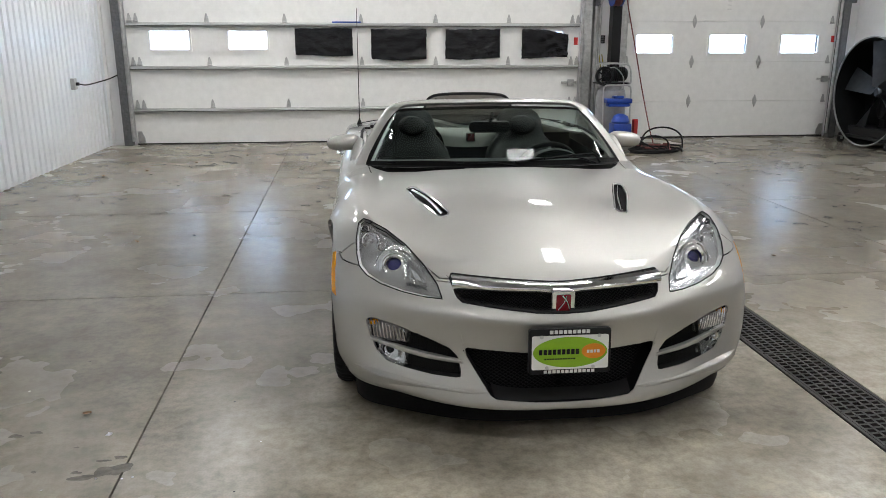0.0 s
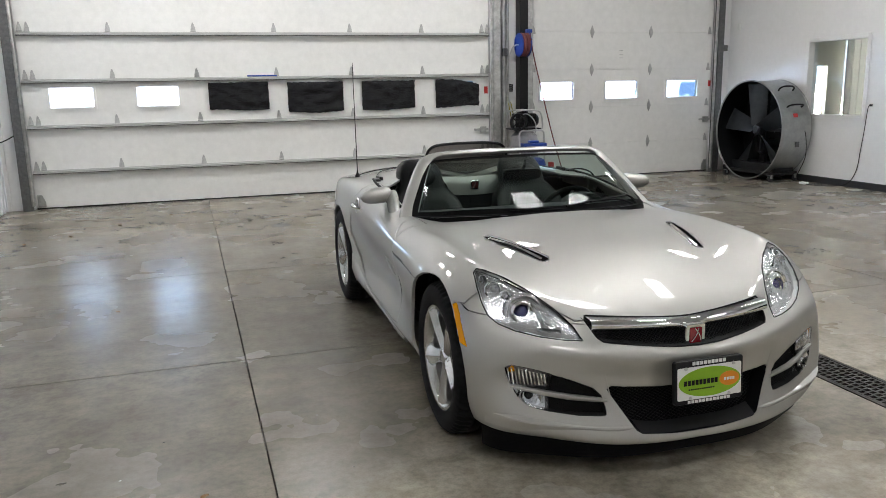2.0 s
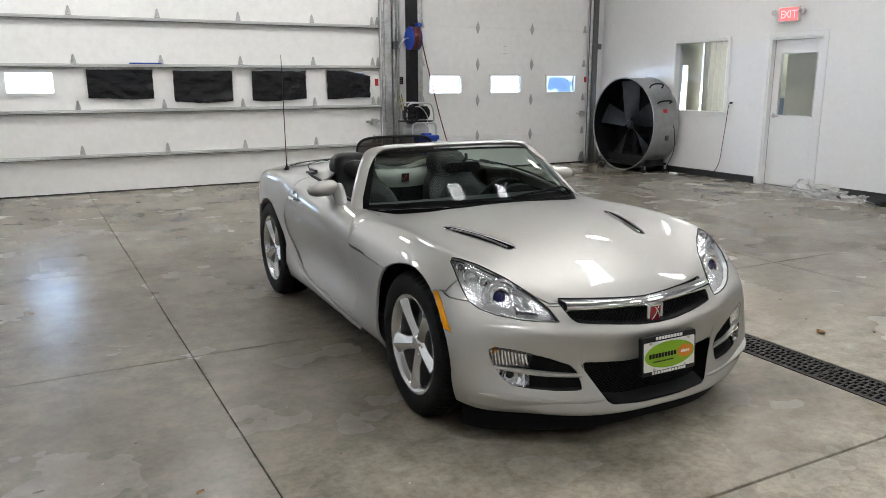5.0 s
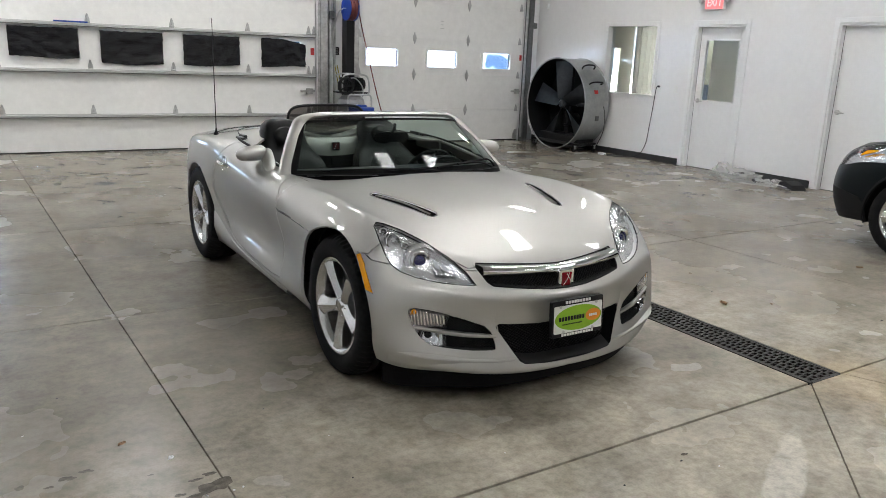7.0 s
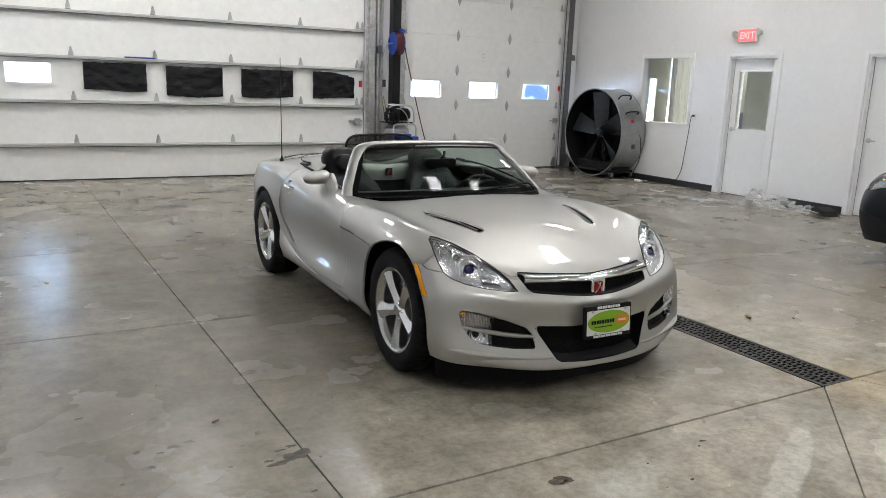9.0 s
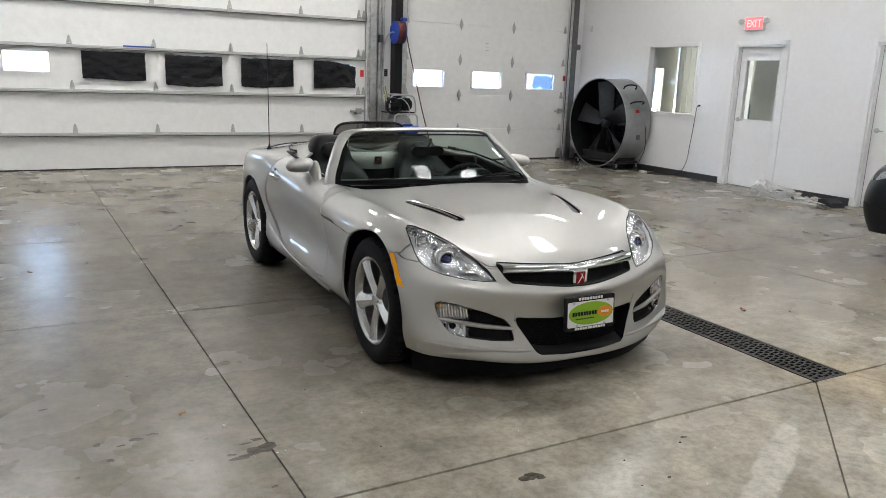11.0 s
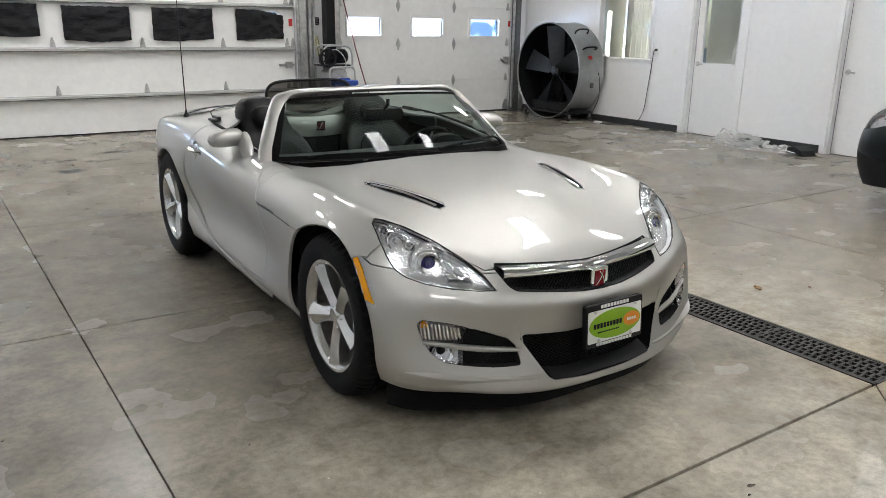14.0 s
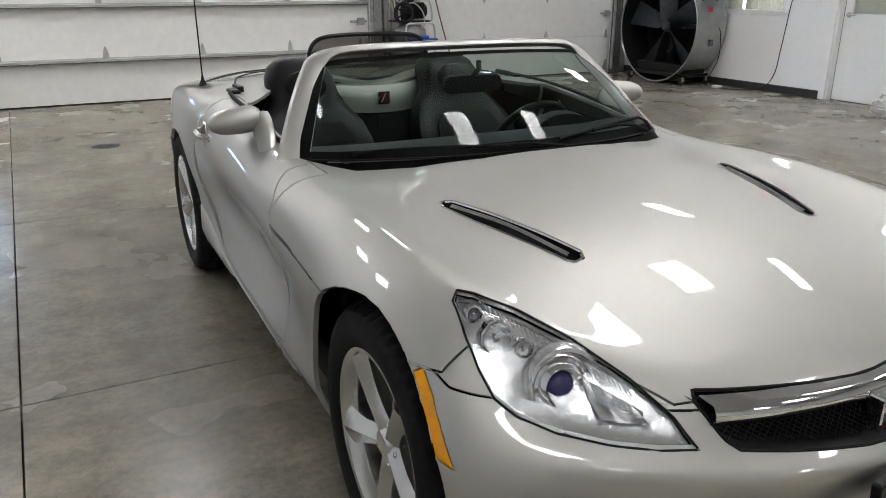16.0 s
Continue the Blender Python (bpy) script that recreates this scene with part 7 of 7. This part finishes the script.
# fallen leaves and grit
M_LEAF = material("dry_leaf", (0.28, 0.15, 0.06), 0.7, grain=0.3, grain_size=60, vary=0.35)
rnd = random.Random(7)
for x, y, r in ((2.73, 3.17, .030), (3.02, 3.02, .014), (2.62, 1.85, .022), (4.55, 3.3, .02), (1.75, 1.45, .016), (-2.35, 9.3, .028), (-1.9, 9.9, .022), (-2.75, 9.0, .02), (-1.35, 10.5, .02), (-1.55, 5.9, .016), (3.05, 5.0, .014), (-.98, 3.05, .014)):
    lf = []
    for i in range(9):
        s = i / 8
        wd2 = r * .8 * math.sin(math.pi * s) ** .7 * (.8 + .4 * rnd.random())
        lf.append([(-wd2, (s - .5) * 2.4 * r, .004 + .5 * r * (s - .4) ** 2 + r * .35), (0, (s - .5) * 2.4 * r, .003 + .4 * r * (s - .4) ** 2), (wd2, (s - .5) * 2.4 * r, .004 + .5 * r * (s - .4) ** 2 + r * .3)])
    ob = part("leaf", thick(grid(lf), .0006), M_LEAF)
    ob.matrix_world = pose(x, y, .0008, 0, 0, rnd.uniform(0, 360))
    tagged(ob, "small dry brown leaf on the concrete", "leaf", group="fallen leaves")
cl = tagged(part("floor_cleanout", lathe([(0, .003), (.10, .003), (.112, .002), (.118, .0)], 40), M_IRON), "round dark iron floor cover", "floor cover", kind="structure")
cl.matrix_world = pose(-.09, 9.14, .0006)

# stains with shapes of their own
def blot(x, y, rx, ry, m, seed, label, h=.0012):
    rnd = random.Random(seed)
    ph = [rnd.uniform(0, 6.3) for _ in range(6)]
    pts = []
    for i in range(60):
        a = 2 * math.pi * i / 60
        r = 1 + sum(.22 / (q + 1) * math.sin((q + 2) * a + ph[q]) for q in range(6))
        pts.append((rx * r * math.cos(a), ry * r * math.sin(a)))
    ob = part("stain", solid([(a, c, 0) for a, c in pts], [tuple(range(60))]), m)
    ob.matrix_world = pose(x, y, h)
    tagged(ob, label, "stain", kind="structure")


M_WET = material("damp_stain", (0.105, 0.092, 0.073), 0.2, grain=0.5, grain_size=30, stain=(0.17, 0.15, 0.115), stain_size=40, stain_amount=0.8)
for x, y, rx, ry, seed in ((-.745, 2.605, .055, .040, 1), (-.835, 2.565, .055, .016, 2), (-.800, 2.672, .022, .010, 4), (-.745, 2.690, .020, .014, 7), (-.870, 2.600, .018, .010, 9), (.125, 1.955, .042, .030, 3), (.155, 1.935, .020, .014, 10), (-1.19, 2.893, .026, .016, 11), (-1.124, 2.914, .024, .012, 12), (-1.25, 2.86, .014, .009, 13)):
    blot(x, y, rx, ry, M_WET, seed, "dark damp stain on the concrete")
for x, y, r, seed in ((-1.30, 2.75, .016, 5), (-1.337, 2.903, .018, 6), (-1.52, 3.35, .016, 8), (-.78, 2.30, .012, 14), (.62, 1.72, .010, 15), (.93, 1.95, .014, 16), (-1.02, 2.62, .010, 17), (-.93, 2.78, .009, 18), (-1.42, 2.66, .011, 19)):
    blot(x, y, r, r * .7, M_WET, seed, "small dark oil spot on the concrete")


# flakes and crumbs lying about
def scrap(x, y, r, m, seed, label):
    rnd = random.Random(seed)
    n = 7
    ring = [(r * rnd.uniform(.5, 1.1) * math.cos(6.283 * i / n), .6 * r * rnd.uniform(.5, 1.1) * math.sin(6.283 * i / n)) for i in range(n)]
    top = [(a * .7, c * .7, r * rnd.uniform(.15, .45)) for a, c in ring]
    ob = part("scrap", solid([(a, c, 0) for a, c in ring] + top, [tuple(range(n))[::-1], tuple(range(n, 2 * n))] + [(i, (i + 1) % n, n + (i + 1) % n, n + i) for i in range(n)]), m)
    ob.matrix_world = pose(x, y, .0006, 0, 0, rnd.uniform(0, 180))
    tagged(ob, label, "scrap", group="scraps on the floor")


for i, (x, y, r) in enumerate(((-.839, 2.871, .018), (-.70, 2.545, .007), (-.79, 2.555, .007), (-.665, 2.55, .008), (-.95, 2.50, .006), (-.25, 2.75, .006), (.98, 1.82, .006), (.72, 1.62, .005), (-1.30, 3.30, .007), (.30, 2.30, .005))):
    scrap(x, y, r, M_TRIM, 40 + i, "small pale paper flake on the concrete")
for i, (x, y, r) in enumerate(((.70, 1.46, .016), (.55, 1.90, .008), (.88, 1.92, .009), (.48, 1.72, .006), (-.40, 3.10, .007), (-1.15, 3.60, .008), (-.30, 2.42, .006), (3.4, 2.5, .010), (2.9, 3.4, .010))):
    scrap(x, y, r, M_BLACK, 70 + i, "small dark crumb on the concrete")
# ---- the dark crossover parked beside the wall ----
M_DARKPAINT = paint_material("dark_green_grey_paint", (0.006, 0.008, 0.009), 0.0, 0.30)
M_DARKPAINT.node_tree.nodes["Principled BSDF"].inputs["Coat Weight"].default_value = 0.18
M_DARKPAINT.node_tree.nodes["Principled BSDF"].inputs["Specular IOR Level"].default_value = 0.2
M_CLAD = material("black_cladding", (0.008, 0.008, 0.009), 0.6, spec=0.2, grain=0.2, grain_size=80, bump=0.0003, bump_size=300)
suv = thing("crossover_car", pose(6.03, 3.30, 0, 0, 0, 180), "dark grey compact crossover with its hood raised", "car")
S_SILL = [(0, -.80, .22), (.5, -.78, .22), (.76, -.62, .24), (.85, -.42, .26), (.86, 0, .28), (.86, .45, .26), (.86, 1.3, .26), (.86, 2.1, .26), (.86, 2.55, .28), (.85, 3.0, .30), (.76, 3.28, .32), (.4, 3.36, .33), (0, 3.38, .33)]
S_LOW = [(0, -.88, .40), (.5, -.85, .40), (.79, -.68, .42), (.875, -.42, .46), (.89, 0, .50), (.88, .45, .46), (.875, 1.3, .45), (.88, 2.1, .47), (.89, 2.55, .50), (.875, 3.0, .48), (.78, 3.32, .48), (.4, 3.42, .48), (0, 3.44, .48)]
S_MID = [(0, -.89, .60), (.5, -.86, .60), (.78, -.69, .62), (.865, -.45, .66), (.885, 0, .73), (.88, .45, .70), (.872, 1.3, .68), (.878, 2.1, .70), (.885, 2.55, .73), (.87, 3.0, .72), (.77, 3.32, .70), (.4, 3.41, .70), (0, 3.43, .70)]
S_LAMP = [(0, -.85, .79), (.5, -.79, .79), (.73, -.60, .82), (.83, -.38, .86), (.865, 0, .89), (.87, .45, .90), (.868, 1.3, .93), (.868, 2.1, .96), (.868, 2.55, .98), (.85, 3.0, .98), (.74, 3.26, .98), (.4, 3.34, .99), (0, 3.36, .99)]
S_TOP = [(0, -.70, .885), (.45, -.64, .90), (.65, -.48, .925), (.75, -.3, .955), (.785, 0, .98), (.80, .45, 1.0), (.80, 1.3, 1.03), (.80, 2.1, 1.06), (.80, 2.55, 1.08), (.78, 3.0, 1.09), (.68, 3.18, 1.09), (.36, 3.25, 1.10), (0, 3.27, 1.10)]
sl = np.array([S_SILL, S_LOW, S_MID, S_LAMP, S_TOP], float)
NS = 110
fl = []
for ln in sl:
    ext = np.vstack([ln[1] * (-1, 1, 1), ln, ln[-2] * (-1, 1, 1)])
    fl.append(cubic(np.arange(-1.0, 14.0), ext, np.linspace(0, 12, NS)))
fl = np.array(fl)
suv_pts = np.zeros((30, NS, 3))
for c in range(NS):
    suv_pts[:, c] = cubic(np.array([0, 1, 1.9, 2.8, 3.6]), fl[:, c], np.linspace(0, 3.6, 30))
suv_pts[:, 0, 0] = suv_pts[:, -1, 0] = 0
sb_ = grid([[tuple(p) for p in r] for r in suv_pts])
sb_.faces.layers.int.new("zone")
keep_body, keep_sheet = body, sheet_pts
body = sb_
carve(body, circle(0, .335, .385, 30), "side", 1, lambda c: c[0] > .5)
carve(body, circle(2.55, .335, .385, 30), "side", 1, lambda c: c[0] > .5)
carve(body, [(.50, .68), (.56, .80), (.68, .875), (.78, .930), (.86, .935), (.90, .88), (.88, .79), (.80, .72), (.68, .69)], "front", 3, lambda c: c[1] < .1)
carve(body, [(-1, .1), (-1, .52), (-.62, .50), (-.44, .46), (-.38, .40), (-.3, .1)], "side", 4, lambda c: c[1] < -.25)
carve(body, [(-.01, .56), (.40, .58), (.36, .74), (-.01, .76)], "front", 5, lambda c: c[1] < -.6)
body.verts.index_update()
for number, name, m, both, lab in ((0, "body_shell", M_DARKPAINT, True, "glossy dark body"), (4, "front_bumper", M_CLAD, True, "black plastic lower bumper")):
    b = panel(pick(number, both=both), .0015, .012)
    for f in b.faces:
        f.smooth = True
    for e in b.edges:
        if len(e.link_faces) == 2 and e.calc_face_angle(0.0) > .7:
            e.smooth = False
    me = bpy.data.meshes.new(name)
    b.to_mesh(me)
    b.free()
    me.materials.append(m)
    ob = new(name, me)
    ob.parent = suv
    ob["label"] = lab
part("grille", sunk(5, .02, both=True), M_MESH, suv, "black grille")
for sgn in SIDES:
    mir = sgn < 0
    lp = part("headlight", sunk(3, .035, mir), M_REFLECT, suv, "clear wraparound headlight with amber corner", smooth=True)
    cov = panel(pick(3, mir), .002, .006)
    for f in cov.faces:
        f.smooth = True
    me = bpy.data.meshes.new("lens_cover")
    cov.to_mesh(me)
    cov.free()
    me.materials.append(M_LENS)
    ob = new("lens_cover", me)
    ob.parent = lp
    ob.visible_shadow = False
    wedge = prism([(-.095, -.030), (.090, .030), (.080, .040), (-.02, .030), (-.088, -.008)], -.012, .012, "x", .004)
    part("amber_lens", moved(wedge, pose(sgn * .822, -.43, .836, 0, 0, -22 * sgn)), M_AMBER, lp, "amber corner lens", smooth=True)
    part("bezel", ring_at(Vector((sgn * .66, -.60, .795)), (sgn * .2, -1, 0), [(.01, -.03), (.05, -.01), (.06, .004), (.066, -.02)], 24), M_CHROME, lp, smooth=True)
    for v0 in (0.0, 2.55):
        prof_pts = [(.395 * math.cos(radians(a)), .395 * math.sin(radians(a))) for a in range(-22, 203, 12)]
        part("wheel_well", thick(join(grid([[(sgn * u, v0 + a, .335 + c) for a, c in prof_pts] for u in (.56, .845)]), solid([(sgn * .565, v0 + a, .335 + c) for a, c in prof_pts], [tuple(range(len(prof_pts)))])), .004), M_MESH, suv, "black wheel well liner")
        arch = [(sgn * (.892 if True else 0), v0 + .392 * math.cos(radians(a)), .335 + .392 * math.sin(radians(a))) for a in range(-8, 189, 7)]
        part("arch_trim", tube([(sgn * (np.interp(p[1], [-.45, -.3, 0, 2.9], [.862, .874, .885, .883])), p[1], p[2]) for p in arch], .016, 6), M_CLAD, suv, "black wheel-arch trim", smooth=True)
        w = part("wheel", tyre_bm(), M_TYRE, suv, "black tyre on a silver ten-spoke wheel", smooth=True, angle=.5)
        w.matrix_local = pose(sgn * .765, v0, .336, 0, 0, 0 if sgn > 0 else 180) @ pose(0, 0, 0, 20, 0, 0)
        part("rim", rim_bm(), M_ALLOY, w, smooth=True, angle=.7)
        for q in range(5):
            a = 2 * math.pi * q / 5
            part("spoke", moved(spoke_bm(0), Matrix.Rotation(a, 4, "X")), M_ALLOY, w, smooth=True, angle=.8)
        part("hub", lathe([(0, .030), (.062, .030), (.066, .052), (.034, .066), (0, .07)], 24, "x"), M_ALLOY, w, smooth=True)
        part("brake_disc", lathe([(.05, 0), (.145, 0), (.147, -.012), (.05, -.012)], 30, "x"), M_DISC, w)
part("underbody", join(box(-.55, -.70, .2, .55, .5, .60), box(-.83, .42, .2, .83, 2.13, .5), box(-.55, 2.1, .22, .55, 3.25, .7)), M_MESH, suv, "black underbody")
part("engine_bay", join(box(-.70, -.40, .60, .70, .42, .80, .02), box(-.35, -.30, .80, .30, .25, .90, .03, 2), box(.40, -.1, .80, .62, .2, .9, .02)), M_TRIMDARK, suv, "dark engine bay")
# raised hood
rows = []
for i in range(13):
    s = i / 12
    rows.append([(u, 0, 0) for u in np.linspace(-.78, .78, 17)])
    rows[-1] = [(u * (1 - .10 * s), -1.08 * s + .05 * (u / .78) ** 2 * s, .045 * math.sin(math.pi * s) - .05 * (u / .78) ** 2 - .05 * s * s) for u in np.linspace(-.78, .78, 17)]
hd = thick(grid(rows), .03)
hd = part("hood", moved(hd, pose(0, .38, .99, -44, 0, 0)), M_DARKPAINT, suv, "raised dark hood", smooth=True, angle=.6)
part("hood_prop", tube([(-.55, -.40, .93), (-.50, .0, 1.52)], .006, 6), M_STEEL, suv)
# cabin
cab = [(.46, 1.02, .74), (1.15, 1.52, .60), (1.5, 1.60, .57), (2.6, 1.58, .56), (3.15, 1.12, .68)]
rows = []
for v, z, w in cab:
    rows.append([(-w - .10 * (z < 1.2), v, 1.0), (-w, v, z - .04), (-w * .8, v, z), (w * .8, v, z), (w, v, z - .04), (w + .10 * (z < 1.2), v, 1.0)])
M_CARGLASS = material("dark_car_glass", (.012, .014, .015), .04, coat=.8)
part("cabin", grid(rows), M_CARGLASS, suv, "dark glazed cabin", smooth=True, angle=.3)
rows = [[(u, v, z + .012) for u in np.linspace(-.52, .52, 9)] for v, z in ((1.14, 1.52), (1.5, 1.60), (2.6, 1.58), (2.75, 1.50))]
part("roof", thick(grid(rows), .02), M_DARKPAINT, suv, "dark roof", smooth=True)
for sgn in SIDES:
    part("pillar", tube([(sgn * .80, .50, 1.0), (sgn * .60, 1.15, 1.52), (sgn * .57, 1.5, 1.575), (sgn * .56, 2.6, 1.555), (sgn * .76, 3.12, 1.05)], .03, 8), M_DARKPAINT, suv, smooth=True)
    part("door_mirror", moved(lathe([(0, -.10), (.06, -.08), (.085, 0), (.07, .08), (0, .10)], 16, "x"), pose(sgn * .98, .85, 1.08) @ Matrix.Diagonal((1, .6, .8, 1))), M_DARKPAINT, suv, "dark door mirror", smooth=True)
body, sheet_pts = keep_body, keep_sheet

# ---- office behind the east wall ----
ox0, ox1, oy0, oy1 = RIGHT + .16, RIGHT + 4.2, 6.4, 11.6
M_OFFICE = material("office_paint", (.84, .80, .72), .6, grain=.04, grain_size=10)
tagged(part("office_floor", box(ox0, oy0, -.12, ox1, oy1, -.004), M_TRIMDARK), "dark office floor", "floor", kind="structure")
tagged(part("office_ceiling", box(ox0, oy0, 2.6, ox1, oy1, 2.7), M_CEIL), "white office ceiling", "ceiling", kind="structure")
wall_with_holes("office_wall_east", "x", ox1, .12, oy0 - .1, oy1 + .1, 2.6, [(10.5, .6, 11.4, 2.3)], M_OFFICE, "grey office wall with a window")
wall_with_holes("office_wall_north", "y", oy1, .12, ox0, ox1, 2.6, [(8.45, .7, 9.0, 2.3), (9.62, .7, 9.98, 1.8), (10.35, .7, 11.5, 2.3)], M_OFFICE, "grey office wall with windows")
wall_with_holes("office_wall_south", "y", oy0 - .12, .12, ox0, ox1, 2.6, [], M_OFFICE, "plain grey office wall")
tagged(part("partition", box(9.30, 7.70, 0, 9.40, 8.80, 2.6), M_OFFICE), "grey office partition", "wall", kind="structure")
cur = []
for i in range(60):
    x = 10.2 + 1.3 * i / 59
    cur.append((x, oy1 - .18 + .03 * math.sin(i * .9)))
cv = grid([[(x, y, z) for x, y in cur] for z in (0.0, 2.5)])
M_CURTAIN = bpy.data.materials.new("pale_curtain")
M_CURTAIN.use_nodes = True
ct = M_CURTAIN.node_tree
cd, cs, cm = ct.nodes.new("ShaderNodeBsdfDiffuse"), ct.nodes.new("ShaderNodeBsdfTranslucent"), ct.nodes.new("ShaderNodeMixShader")
cd.inputs[0].default_value, cs.inputs[0].default_value = (.6, .58, .54, 1), (.16, .155, .145, 1)
ct.links.new(cd.outputs[0], cm.inputs[1])
ct.links.new(cs.outputs[0], cm.inputs[2])
ct.links.new(cm.outputs[0], ct.nodes["Material Output"].inputs[0])
tagged(part("curtain", cv, M_CURTAIN, smooth=True), "pale hanging curtain in the office", "curtain")
M_OFFICEPANE = glass_material("bronze_office_glass", (.80, .69, .55))
for wx0, wx1 in ((8.45, 9.0), (9.62, 9.98), (10.35, 11.5)):
    pn = part("window_pane", box(wx0, oy1 + .05, .7, wx1, oy1 + .056, 2.3), M_OFFICEPANE)
    tagged(pn, "bronze-tinted office window pane", "window", kind="structure")
desk = thing("desk", pose(ox0 + 1.2, 9.75, 0), "dark office desk by the window", "desk")
part("desktop", box(-.4, -.7, .72, .4, .7, .75, .004), M_TRIMDARK, desk)
for x in (-.36, .34):
    for y in (-.66, .64):
        part("leg", box(x, y, 0, x + .03, y + .03, .72), M_DARKSTEEL, desk)

# ---- outdoors ----
def outside_material():
    m = bpy.data.materials.new("bright_outdoors")
    m.use_nodes = True
    t = m.node_tree
    b = t.nodes["Principled BSDF"]
    t.nodes.remove(b)
    em = t.nodes.new("ShaderNodeEmission")
    em.inputs[1].default_value = OUTDOOR
    coord = t.nodes.new("ShaderNodeTexCoord")
    n = t.nodes.new("ShaderNodeTexNoise")
    n.inputs["Scale"].default_value, n.inputs["Detail"].default_value = .55, 2.0
    t.links.new(coord.outputs["Object"], n.inputs["Vector"])
    r = t.nodes.new("ShaderNodeValToRGB")
    e = r.color_ramp.elements
    e[0].position, e[0].color = .43, (.018, .031, .058, 1)
    e[1].position, e[1].color = .53, (.54, .72, 1.0, 1)
    t.links.new(n.outputs[0], r.inputs[0])
    t.links.new(r.outputs[0], em.inputs[0])
    t.links.new(em.outputs[0], t.nodes["Material Output"].inputs[0])
    return m


M_OUT = outside_material()
tagged(part("backdrop", box(-14, BACK + 9.0, -.3, 22, BACK + 9.1, 7), M_OUT), "bright plain daylight distance", "backdrop", kind="structure")
M_ASPHALT = material("asphalt", (.06, .06, .058), .8, grain=.3, grain_size=60)
tagged(part("ground", join(box(-60, BACK + .4, -.35, 60, 90, -.15), box(9.0, -60, -.35, 60, BACK + .4, -.15)), M_ASPHALT), "plain asphalt yard outside", "ground", kind="structure")
